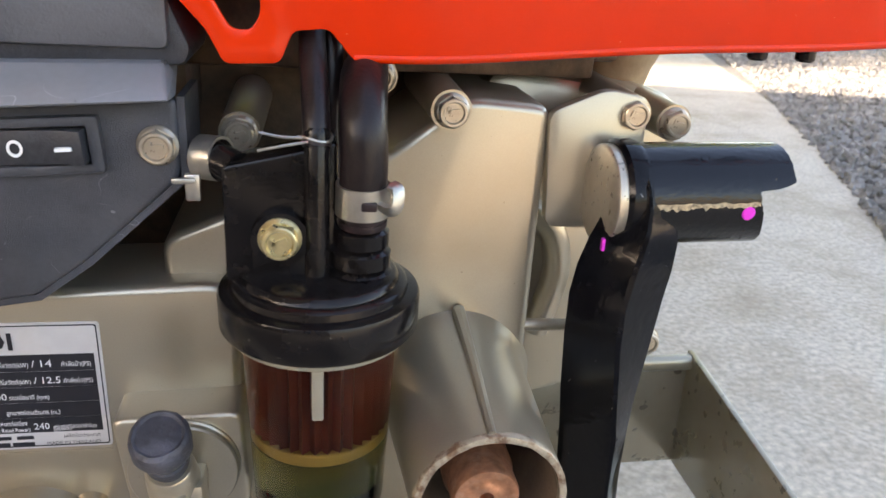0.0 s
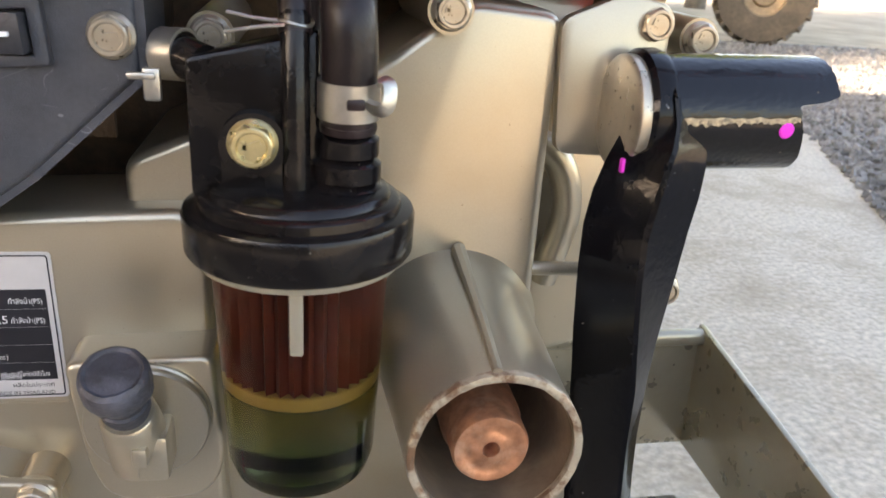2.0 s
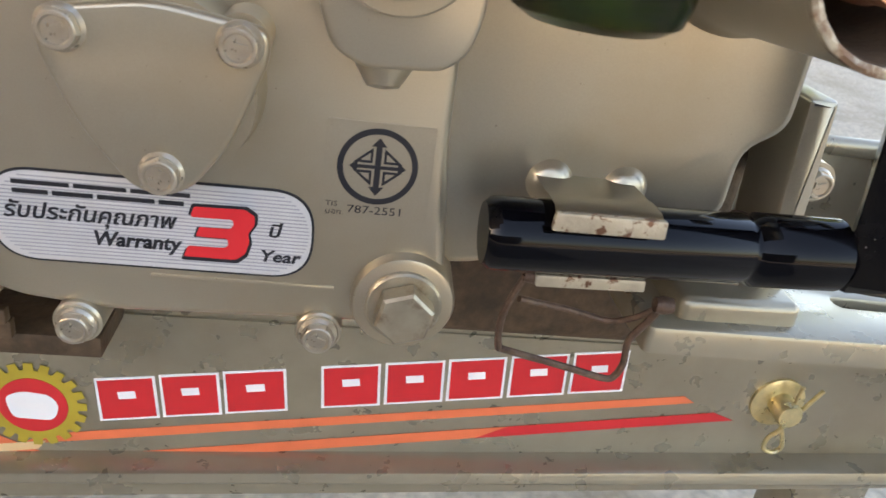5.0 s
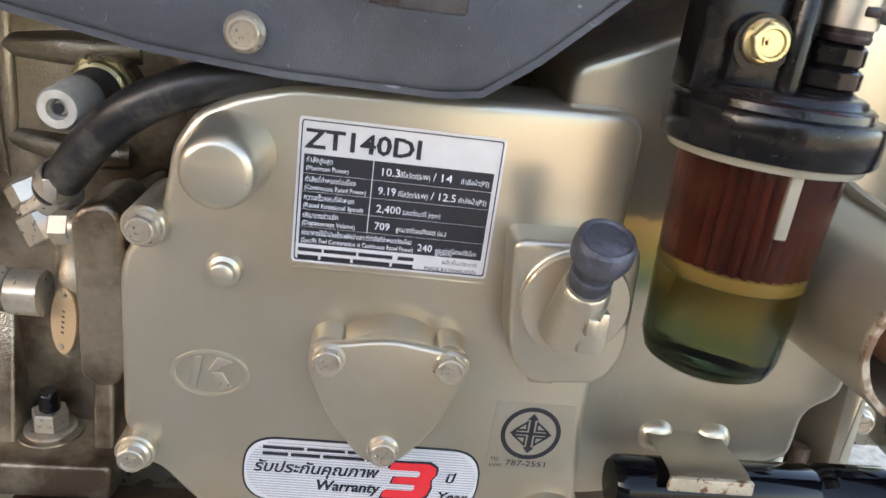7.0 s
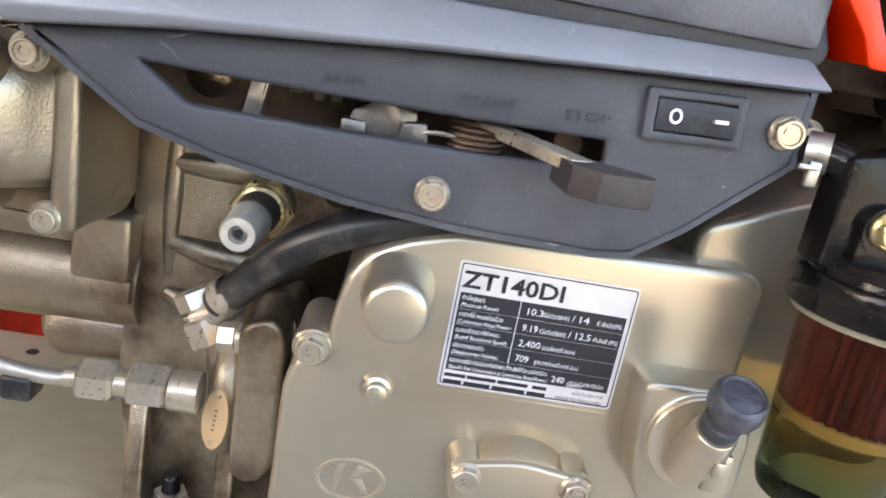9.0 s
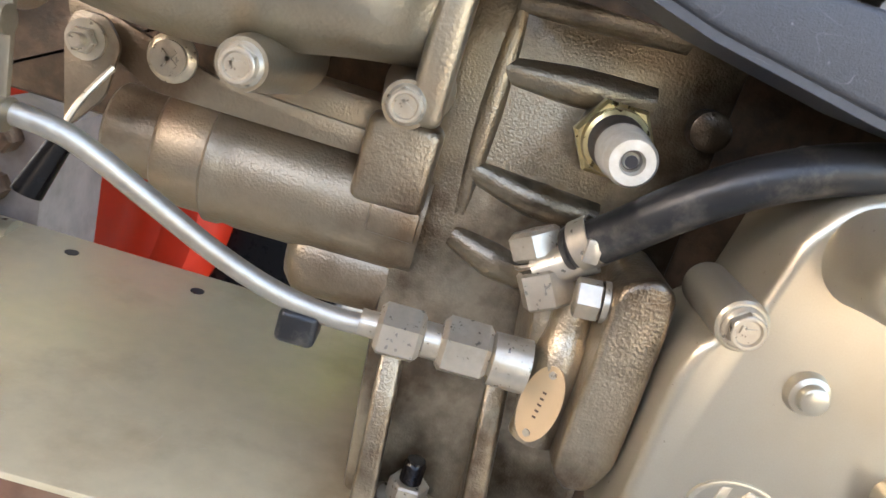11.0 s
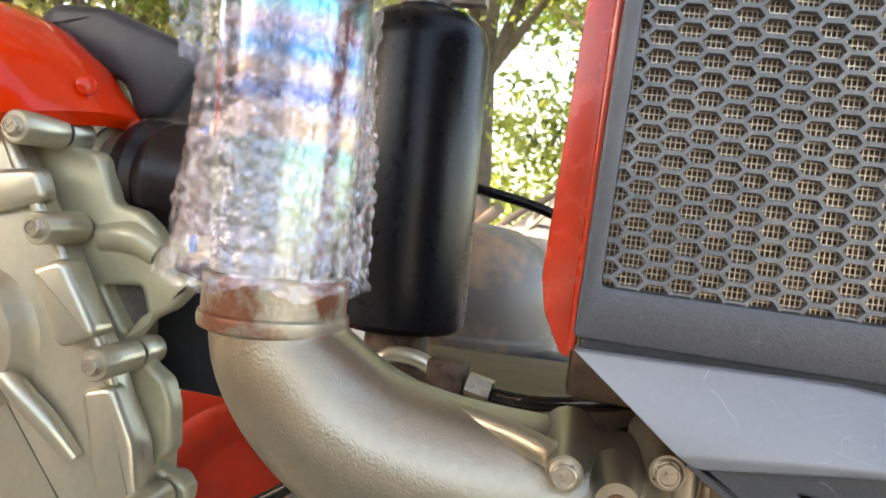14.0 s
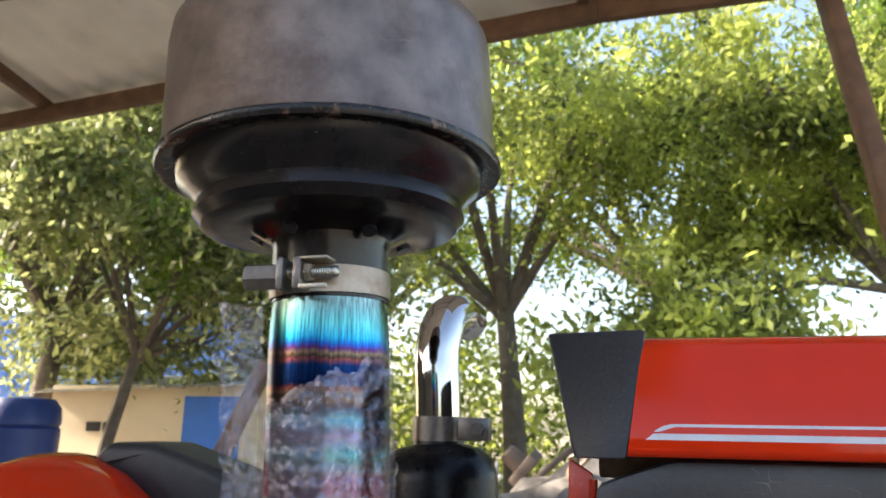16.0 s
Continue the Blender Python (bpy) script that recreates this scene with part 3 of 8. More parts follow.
lathe(bm, [(0.0165, -0.06), (0.0162, 0.062), (0.0150, 0.064), (0.0150, 0.078), (0.0142, 0.0795), (0.0112, 0.0795), (0.0108, 0.0792), (0.0070, 0.0792), (0.0066, 0.0795), (0.0034, 0.0795), (0.0026, 0.074), (0, 0.060)], (SX - 0.001, 0.0, SZ - 0.001), n=48)
part("shaft", bm, COPPER, shroud, "brown machined shaft end with a centre hole")

# upper bolts and bosses
for x, y, z, zb, r in ((0.252, -0.005, 0.802, 0.802, 0.0095), (0.3449, 0.0085, 0.800, 0.800, 0.0095), (0.3738, 0.0207, 0.7934, 0.7934, 0.0095), (0.3794, 0.0208, 0.6663, 0.6663, 0.009), (0.1579, 0.0085, 0.7866, 0.7866, 0.0095), (0.221, 0.02, 0.812, 0.812, 0.009)):
    bm = BM()
    lathe(bm, [(r * 1.15, -0.09), (r, 0.0), (0, 0.0)], (x, y + 0.006, z), n=24)
    part("bolt_boss", bm, PAINT, engine)
    bolt(engine, x, y + 0.006, z, spin=100 * x)

# ---- control panel ----
panel = thing("throttle_box", (0.0, 0.0, 0.72), "dusty black plastic throttle box with a rocker switch", "throttle box")
PF = -0.020
OUT = [(-0.203, 0.776), (-0.1737, 0.7575), (-0.1533, 0.7440), (-0.117, 0.7345), (-0.0585, 0.7248), (-0.007, 0.7208), (0.0588, 0.7202), (0.0747, 0.7225), (0.096, 0.738), (0.1368, 0.7756), (0.1368, 0.8085), (0.058, 0.8030), (-0.039, 0.7950), (-0.138, 0.7850)]
SLOT = [(-0.154, 0.7697), (-0.1325, 0.7548), (-0.06, 0.7550), (0.0, 0.7560), (0.050, 0.7588), (0.052, 0.7615), (0.0515, 0.7712), (-0.012, 0.7697), (-0.085, 0.7692), (-0.132, 0.7690)]
bm = BM()
prism(bm, fillet(OUT, 0.004, 3), PF, PF + 0.005, 0.0026, holes=[fillet(SLOT, 0.0015, 2)], segments=4)
part("front_plate", bm, PLASTIC, panel)
bm = BM()
low = OUT[:11]
for (x0, z0), (x1, z1) in zip(low, low[1:]):
    v = [bm.verts.new(p) for p in ((x0, PF + 0.002, z0), (x1, PF + 0.002, z1), (x1, 0.022, z1), (x0, 0.022, z0))]
    bm.faces.new(v)
bmesh.ops.remove_doubles(bm, verts=bm.verts, dist=1e-5)
bmesh.ops.solidify(bm, geom=bm.faces[:], thickness=0.003)
part("rim", bm, PLASTIC, panel)
TOPF = [(-0.203, 0.776), (-0.138, 0.785), (-0.039, 0.795), (0.058, 0.803), (0.1368, 0.8085)]
TOPB = [(-0.2646, 0.8205), (-0.14, 0.823), (-0.07, 0.8165), (0.03, 0.8185), (0.1330, 0.8215)]
bm = BM()
rows = []
for (xa, za), (xb, zb) in zip(TOPF, TOPB):
    rows.append([bm.verts.new(p) for p in ((xa, PF, za), (xa, PF - 0.014, za + 0.001), (xa * 0.85 + xb * 0.15, PF - 0.0165, za * 0.85 + zb * 0.15), (xb, PF + 0.002, zb), (xb, 0.02, zb + 0.002))])
for a, b in zip(rows, rows[1:]):
    for i in range(4):
        bm.faces.new((a[i], b[i], b[i + 1], a[i + 1]))
bm.faces.new(rows[-1])
bm.faces.new(rows[0][::-1])
bmesh.ops.bevel(bm, geom=[e for e in bm.edges if not e.is_boundary], offset=0.0015, segments=2, affect="EDGES", profile=0.5)
part("top_ledge", bm, PLASTIC_SKYLIT, panel)
for x, z, s in ((-0.0212, 0.7344, 0), (0.129, 0.7893, 30)):
    bolt(panel, x, PF - 0.0008, z, spin=s)
bm = BM()
sw = Matrix.Translation((0.086, PF, 0.7885)) @ pose(0, 0, 0, 0, -3.5, 0)
prism(bm, fillet([(-0.0225, 0.0115), (0.0225, 0.0115), (0.0225, -0.0115), (-0.0225, -0.0115)], 0.002), -0.0045, 0.0, 0.0012, holes=[[(-0.0175, 0.0075), (0.0175, 0.0075), (0.0175, -0.0075), (-0.0175, -0.0075)]])
bm.transform(sw)
switch = part("rocker_switch", bm, PLASTIC, panel)
bm = BM()
v = [(-0.017, -0.0035), (0.006, -0.0058), (0.0168, -0.0105), (0.0172, 0.0), (-0.017, 0.0)]
front = [bm.verts.new((x, y, 0.0068)) for x, y in v]
f = bm.faces.new(front)
ex = bmesh.ops.extrude_face_region(bm, geom=[f])["geom"]
bmesh.ops.translate(bm, verts=[q for q in ex if isinstance(q, bmesh.types.BMVert)], vec=(0, 0, -0.0136))
bmesh.ops.bevel(bm, geom=bm.edges[:], offset=0.0006, segments=2, affect="EDGES", profile=0.5)
bm.transform(sw)
part("rocker", bm, DARK_PLASTIC, switch)
bm = BM()
lathe(bm, [(0.0022, 0), (0.0022, 0.0003), (0.0034, 0.0003), (0.0034, 0), (0.0022, 0)], (-0.0105, -0.0050, 0), n=32)
bm.transform(sw @ Matrix.Diagonal((0.85, 1, 1, 1)))
part("off_mark", bm, WHITE, switch)
bm = BM()
box(bm, 0.0068, 0.0128, -0.0096, -0.0072, -0.0007, 0.0007)
bm.transform(sw @ Matrix.Translation((0, -0.0006, 0)) @ pose(0, 0, 0, 0, 0, 0))
part("on_mark", bm, WHITE, switch)
bm = BM()
for (x0, y0), (x1, y1), z0, z1 in (((-0.010, 0.015), (0.034, -0.058), 0.7645, 0.7685),):
    d = Vector((x1 - x0, y1 - y0, 0)).normalized() * 0.0062
    box(bm, 0, math.hypot(x1 - x0, y1 - y0), -0.0062, 0.0062, -0.0018, 0.0018, 0.0006, Matrix.Translation((x0, y0, z1)) @ Vector((x1 - x0, y1 - y0, -0.004)).to_track_quat("X", "Z").to_matrix().to_4x4())
    box(bm, 0, math.hypot(x1 - x0, y1 - y0) * 0.6, -0.0066, -0.0052, -0.0050, 0.0005, 0.0004, Matrix.Translation((x0 + 0.4 * (x1 - x0), y0 + 0.4 * (y1 - y0), z1)) @ Vector((x1 - x0, y1 - y0, -0.004)).to_track_quat("X", "Z").to_matrix().to_4x4())
lever = part("throttle_lever", bm, BOLT, panel)
bm = BM()
prism(bm, [(0.024, -0.046), (0.0265, -0.072), (0.0365, -0.080), (0.0585, -0.076), (0.0600, -0.066), (0.0400, -0.050)], 0.7540, 0.7660, 0.0012)
for v in bm.verts:
    v.co = (v.co.x, v.co.z, v.co.y)
part("lever_grip", bm, material("brown_black_grip", (0.040, 0.033, 0.031), 0.4, 0.0, 0.2, 300, 0.3, 700, (0.09, 0.075, 0.068), 30, 0.5), lever, "worn black plastic grip")

# ---- fuel filter ----
def settled_fuel():
    """Clear diesel, amber above, with teal-dark water and sediment settled in the bottom."""
    m = material("yellow_green_fuel", (0.5, 0.5, 0.5), 0.06, 0.0, 0.1, 14, 0.0, 60, None, clear=1.0, ior=1.12, rough_spread=0.02)
    n, link = m.node_tree.nodes, m.node_tree.links.new
    tc, sep, nz, add, ramp = n.new("ShaderNodeTexCoord"), n.new("ShaderNodeSeparateXYZ"), n.new("ShaderNodeTexNoise"), n.new("ShaderNodeMath"), n.new("ShaderNodeValToRGB")
    nz.inputs["Scale"].default_value = 60
    link(tc.outputs["Object"], sep.inputs[0])
    link(tc.outputs["Object"], nz.inputs["Vector"])
    add.operation = "MULTIPLY_ADD"
    add.inputs[1].default_value = 0.016
    link(nz.outputs["Fac"], add.inputs[0])
    link(sep.outputs["Z"], add.inputs[2])
    level = n.new("ShaderNodeMapRange")
    level.inputs["From Min"].default_value, level.inputs["From Max"].default_value = 0.018, 0.062
    link(add.outputs[0], level.inputs["Value"])
    link(level.outputs["Result"], ramp.inputs["Fac"])
    cr = ramp.color_ramp
    cr.elements[0].position, cr.elements[0].color = 0.0, (0.20, 0.20, 0.14, 1)
    cr.elements[1].position, cr.elements[1].color = 1.0, (0.62, 0.50, 0.18, 1)
    for p, c in ((0.20, (0.10, 0.24, 0.23)), (0.42, (0.24, 0.36, 0.24)), (0.70, (0.46, 0.45, 0.20))):
        cr.elements.new(p).color = (*c, 1)
    link(ramp.outputs["Color"], n["Principled BSDF"].inputs["Base Color"])
    return m


FX, FY = 0.1930, -0.034
ffilter = thing("fuel_filter", (FX, FY, 0.605), "black-capped fuel filter with amber see-through bowl", "fuel filter")
AMBER = material("amber_bowl", (0.80, 0.66, 0.42), 0.08, 0.0, 0.02, 20, 0.03, 60, None, clear=1.0, rough_spread=0.02, ior=1.25)
FUEL = settled_fuel()
PLEAT = material("brown_paper_pleats", (0.105, 0.022, 0.014), 0.45, 0.0, 0.35, 60, 0.1, 300)
GASKET = material("pale_plastic_ring", (0.25, 0.225, 0.17), 0.2, 0.0, 0.05, 60, 0.0)
bm = BM()
lathe(bm, [(0.0, 0.0105), (0.0225, 0.0112), (0.0280, 0.0145), (0.0302, 0.0215), (0.0335, 0.105), (0.0335, 0.108)], (FX, FY, 0.605), (0, 0, 1), 56)
part("bowl", bm, AMBER, ffilter)
bm = BM()
lathe(bm, [(0, 0.0130), (0.0215, 0.0135), (0.0268, 0.0170), (0.0288, 0.024), (0.0300, 0.055), (0, 0.055)], (FX, FY, 0.605), (0, 0, 1), 48)
part("fuel", bm, FUEL, ffilter, "yellow-green diesel in the bowl")
bm = BM()
lathe(bm, [(0, 0.056), (0.0300, 0.056), (0.0307, 0.0580), (0.0307, 0.0615), (0.030, 0.0622), (0, 0.0622)], (FX, FY, 0.605), (0, 0, 1), 48)
part("element_ring", bm, material("dull_brass_ring", (0.30, 0.22, 0.07), 0.4, 0.2, 0.1, 60, 0.0), ffilter)
bm = BM()
k = 72
lo = [bm.verts.new((FX + (0.0302 if i % 2 else 0.0255) * math.cos(2 * math.pi * i / k), FY + (0.0302 if i % 2 else 0.0255) * math.sin(2 * math.pi * i / k), 0.6665)) for i in range(k)]
hi = [bm.verts.new((q.co.x, q.co.y, 0.7135)) for q in lo]
for i in range(k):
    bm.faces.new((lo[i], lo[(i + 1) % k], hi[(i + 1) % k], hi[i]))
part("pleated_element", bm, PLEAT, ffilter, "dark brown pleated paper element", smooth=0)
bm = BM()
lathe(bm, [(0.032, 0.0), (0.0385, 0.0), (0.0395, 0.002), (0.0395, 0.0035), (0.032, 0.0035)], (FX, FY, 0.7130), (0, 0, 1), 56)
part("seal_ring", bm, GASKET, ffilter)
bm = BM()
lathe(bm, [(0.033, 0.0), (0.0415, 0.0), (0.0425, 0.0015), (0.0428, 0.0145), (0.0420, 0.0165), (0.0395, 0.0172), (0.0375, 0.0174), (0.0370, 0.0202), (0.0355, 0.0214), (0.0335, 0.0216), (0.0328, 0.0236), (0.0312, 0.0246), (0, 0.0246)], (FX, FY, 0.7165), (0, 0, 1), 64)
part("cap_ring", bm, SATIN_BLACK, ffilter)
bm = BM()
prism(bm, fillet([(0.1545, 0.735), (0.1545, 0.785), (0.186, 0.792), (0.200, 0.796), (0.200, 0.735)], 0.003), -0.036, -0.016, 0.0015)
lathe(bm, [(0.0052, 0.0), (0.0050, 0.066), (0.0040, 0.068)], (0.1915, -0.040, 0.735), (0, 0, 1), 20)
lathe(bm, [(0.0118, 0), (0.0116, 0.0125), (0, 0.0125)], (0.1768, -0.030, 0.7565), (0, -1, 0), 28)
box(bm, 0.1655, 0.1881, -0.0415, -0.03, 0.735, 0.7565, 0.001)
lathe(bm, [(0.0135, 0.0), (0.0135, 0.006), (0.0105, 0.008), (0.0125, 0.009), (0.0125, 0.015), (0.0098, 0.017), (0.0115, 0.018), (0.0115, 0.024), (0.0092, 0.026), (0.0092, 0.034)], (0.2100, -0.036, 0.735), (0, 0, 1), 28)
sweep(bm, [(0.160, -0.026, 0.781), (0.150, -0.018, 0.783), (0.142, -0.006, 0.781)], 0.0075, 16)
part("head", bm, SATIN_BLACK, ffilter)
bolt(ffilter, 0.1768, -0.0425, 0.7575, spin=12, scale=1.08, name="mount_bolt", me=BRIGHT_BOLT_HEAD, label="yellow zinc-plated flange bolt")
for a in (-1.62, 0.25, 2.2):
    bm = BM()
    c, s = math.cos(a), math.sin(a)
    box(bm, -0.0025, 0.0025, -0.0345, -0.031, 0.687, 0.7145, 0.0008, Matrix.Translation((FX, FY, 0)) @ Matrix.Rotation(a + math.pi / 2, 4, "Z"))
    part("bowl_rib", bm, GASKET, ffilter)

# ---- fuel hoses ----
def hose(name, pts, r, label, mat=RUBBER, steps=8):
    ob = thing(name, pts[0], label, "hose")
    part("tube", sweep(BM(), pts, r, 18, steps), mat, ob)
    for end, before in ((pts[0], pts[1]), (pts[-1], pts[-2])):
        out = Vector(end) - Vector(before)
        part("cut_end", lathe(BM(), [(r * 0.7, 0.0), (r * 1.04, 0.0), (r * 1.06, 0.0012), (r * 1.02, 0.0028), (r * 0.7, 0.0028)], Vector(end) - out.normalized() * 0.0026, out, 20), mat, ob)
    return ob


hose("fuel_hose", [(0.2100, -0.038, 0.762), (0.2100, -0.040, 0.790), (0.2095, -0.036, 0.806), (0.2110, -0.018, 0.818), (0.214, 0.010, 0.818), (0.217, 0.05, 0.812)], 0.0098, "thick black rubber fuel hose bent at the filter outlet")
hose("fuel_hose", [(0.1915, -0.040, 0.795), (0.1912, -0.036, 0.806), (0.1905, -0.022, 0.822), (0.190, -0.006, 0.838), (0.190, 0.008, 0.86), (0.190, 0.02, 0.90)], 0.0055, "thin black rubber fuel hose rising behind the red cover")
hose("fuel_hose", [(0.199, -0.012, 0.775), (0.198, -0.006, 0.82), (0.199, 0.01, 0.88)], 0.0052, "thin black rubber hose behind the filter")


# ---- red side shroud ----
redc = thing("side_cover", (0.25, 0.0, 0.82), "glossy orange-red sheet metal side cover with hose cutouts", "cover")
bm = BM()
EDGE = [(0.1340, 0.853), (0.1500, 0.8350), (0.1560, 0.8225), (0.1775, 0.8235), (0.1825, 0.8360), (0.1965, 0.8375), (0.2065, 0.8254), (0.25, 0.8267), (0.3324, 0.8337), (0.41, 0.838), (0.447, 0.841), (0.456, 0.850), (0.456, 0.99), (0.12, 0.99), (0.12, 0.88)]
prism(bm, fillet(EDGE, 0.003, 3), -0.022, -0.020, 0.0007, holes=[fillet([(0.1520, 0.864), (0.1700, 0.864), (0.1705, 0.842), (0.1665, 0.8355), (0.1590, 0.8360), (0.150, 0.852)], 0.003, 3)])
part("panel_sheet", bm, RED, redc)
bm = BM()
sweep(bm, [(x, -0.0205, z + 0.0012) for x, z in EDGE[6:11]], 0.0021, 10, 4)
part("folded_edge", bm, RED, redc)
bm = BM()
side = [(0.1205, 0.99), (0.1205, 0.882), (0.1345, 0.854), (0.1500, 0.8362), (0.1562, 0.8240)]
rows = [[bm.verts.new((x - 0.10 * (y + 0.02), y, z + 0.03 * (y + 0.02))) for x, z in side] for y in (-0.0203, -0.012, 0.01, 0.038)]
for a, b in zip(rows, rows[1:]):
    for i in range(len(side) - 1):
        bm.faces.new((a[i], a[i + 1], b[i + 1], b[i]))
bmesh.ops.solidify(bm, geom=bm.faces[:], thickness=0.0012)
part("side_return", bm, RED, redc)
# dark box added so the gap behind the cover reads as shade
bm = BM()
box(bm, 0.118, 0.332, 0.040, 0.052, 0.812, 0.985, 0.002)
part("cover_gap_shade", bm, GRIME_SHADE, redc, "dark box painting the shade behind the cover")
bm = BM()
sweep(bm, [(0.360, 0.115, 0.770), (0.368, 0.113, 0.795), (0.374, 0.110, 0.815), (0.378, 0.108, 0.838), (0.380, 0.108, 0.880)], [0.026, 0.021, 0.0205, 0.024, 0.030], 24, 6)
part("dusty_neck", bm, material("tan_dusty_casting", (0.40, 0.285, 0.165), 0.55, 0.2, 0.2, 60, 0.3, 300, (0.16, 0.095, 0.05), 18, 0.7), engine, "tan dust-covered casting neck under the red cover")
# dark block standing in for shade below the cover's edge
part("under_cover_shade", box(BM(), 0.225, 0.352, 0.058, 0.125, 0.818, 0.85, 0.003), GRIME_SHADE, engine, "dark block painting the shade under the cover")
for x in (0.388, 0.412):
    bm = BM()
    lathe(bm, [(0.0045, 0), (0.0045, 0.006), (0.0035, 0.007), (0, 0.007)], (x, -0.012, 0.8385), (0, 0, -1), 16)
    part("fixing_stud", bm, SATIN_BLACK, redc)

# ---- radiator guard ----
guard = thing("radiator_guard", (-0.07, 0.0, 0.826), "black moulded radiator guard with honeycomb openings", "grille")
GX0, GX1 = -0.2625, 0.135
bm = BM()
GO = [(GX0, 1.036), (-0.252, 1.041), (-0.219, 1.052), (GX1, 1.052), (GX1, 0.826), (GX0 - 0.003, 0.826)]
GI = [(-0.2200, 1.028), (0.11, 1.028), (0.11, 0.853), (-0.2550, 0.853), (-0.2535, 0.992)]
POCKET = [(-0.2535, 1.0290), (-0.2200, 1.0275), (-0.2420, 1.0035), (-0.2555, 1.0045)]
prism(bm, fillet(GO, 0.004, 3), -0.016, 0.004, 0.0025, holes=[fillet(GI, 0.003, 2), fillet(POCKET, 0.002, 2)])
part("frame", bm, FRAME_PLASTIC, guard)
part("pocket_floor", prism(BM(), [(-0.258, 1.0320), (-0.217, 1.0300), (-0.241, 1.0010), (-0.258, 1.0020)], -0.0070, -0.0030), FRAME_PLASTIC, guard)
bm = BM()
COL, ROW = 0.0125, 0.0090
cell = [(0.0083, 0.0), (0.0042, 0.0045), (-0.0042, 0.0045), (-0.0083, 0.0), (-0.0042, -0.0045), (0.0042, -0.0045)]
hole = [(0.0069, 0.0), (0.0038, 0.0034), (-0.0038, 0.0034), (-0.0069, 0.0), (-0.0038, -0.0034), (0.0038, -0.0034)]
for i in range(27):
    xc = -0.255 + COL * i
    for j in range(22):
        zc = 1.0245 - ROW * j - (0.0045 if i % 2 else 0.0)
        if zc < 0.850 or zc - 0.990 > (xc + 0.2535) * 1.07 + 0.004:
            continue
        a = [bm.verts.new((xc + x, -0.0135, zc + z)) for x, z in cell]
        b = [bm.verts.new((xc + x, -0.0135, zc + z)) for x, z in hole]
        b2 = [bm.verts.new((xc + x * 0.97, -0.0128, zc + z * 0.96)) for x, z in hole]
        c = [bm.verts.new((xc + x * 0.95, -0.0090, zc + z * 0.93)) for x, z in hole]
        for q in range(6):
            w = (q + 1) % 6
            bm.faces.new((a[q], a[w], b[w], b[q]))
            bm.faces.new((b[q], b[w], b2[w], b2[q]))
            bm.faces.new((b2[q], b2[w], c[w], c[q]))
tagged(part("honeycomb", bm, DUSTY_PLASTIC, guard, smooth=0), kind="stuff")
bolt(guard, -0.2430, -0.0070, 1.0180, spin=80, scale=1.1)

radiator = thing("radiator", (-0.07, 0.02, 0.84), "brass-coloured radiator core behind a wire screen", "radiator")
WIRE = material("brassy_wire", (0.74, 0.63, 0.50), 0.36, 0.5, 0.15, 200, 0.0, 400, (0.5, 0.38, 0.26), 60, 0.4)
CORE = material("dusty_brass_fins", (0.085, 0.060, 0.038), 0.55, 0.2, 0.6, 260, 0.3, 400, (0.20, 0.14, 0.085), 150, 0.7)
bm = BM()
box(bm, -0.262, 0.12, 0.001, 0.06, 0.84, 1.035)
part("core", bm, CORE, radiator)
part("lower_tank", box(BM(), -0.266, 0.13, 0.065, 0.17, 0.776, 0.842, 0.006), GRIME_SHADE, radiator, "oily dark lower radiator tank")
bm = BM()
x = -0.2535
while x < 0.11:
    box(bm, x, x + 0.00045, -0.0064, -0.0058, 0.845, 1.032)
    x += 0.0024
z = 0.846
while z < 1.031:
    box(bm, -0.255, 0.11, -0.0069, -0.0064, z, z + 0.0004)
    z += 0.0031
tagged(part("wire_screen", bm, WIRE, radiator, smooth=0), kind="stuff")
bm = BM()
prism(bm, fillet([(-0.2790, 1.052), (-0.2645, 1.043), (-0.2655, 0.813), (-0.2705, 0.8140), (-0.2815, 0.835), (-0.2850, 0.853)], 0.003, 3), -0.003, 0.002, 0.001)
prism(bm, [(-0.2790, 1.052), (-0.2770, 1.052), (-0.2825, 0.853), (-0.2850, 0.853)], 0.001, 0.06)
sweep(bm, [(-0.2655, -0.0028, 0.818), (-0.2650, -0.0028, 0.93), (-0.2647, -0.0028, 1.040)], 0.0026, 10, 4)
solo("side_plate", bm, RED_DULL, (-0.272, 0, 0.813), "narrow orange-red painted plate beside the radiator", "side plate")

# ---- hood ----
hood = thing("hood", (-0.05, 0.05, 1.053), "glossy orange-red engine hood with silver stripes and a black end cap", "hood")
bm = BM()
prof = [(-0.029, 1.0545), (-0.0325, 1.0560), (-0.0335, 1.0600), (-0.0240, 1.0850), (-0.0130, 1.1120), (-0.0095, 1.1180), (-0.0040, 1.1225), (0.0060, 1.1255), (0.030, 1.1285), (0.13, 1.1330), (0.25, 1.134), (0.27, 1.126), (0.272, 1.0545)]
for x0, x1 in ((-0.244, 0.30),):
    for (y0, z0), (y1, z1) in zip(prof, prof[1:]):
        bm.faces.new([bm.verts.new(p) for p in ((x0 + (z0 - 1.0545) * 0.17, y0, z0), (x1, y0, z0), (x1, y1, z1), (x0 + (z1 - 1.0545) * 0.17, y1, z1))])
bmesh.ops.remove_doubles(bm, verts=bm.verts, dist=1e-6)
part("hood_shell", bm, RED_GLOSS, hood, smooth=60)
bm = BM()
capf = [(-0.2740, 1.0530), (-0.2445, 1.0530), (-0.2300, 1.1295), (-0.2930, 1.1310)]
fr = [bm.verts.new((x, y, z)) for (x, z), y in zip(capf, (-0.0290, -0.0365, -0.0075, 0.0180))]
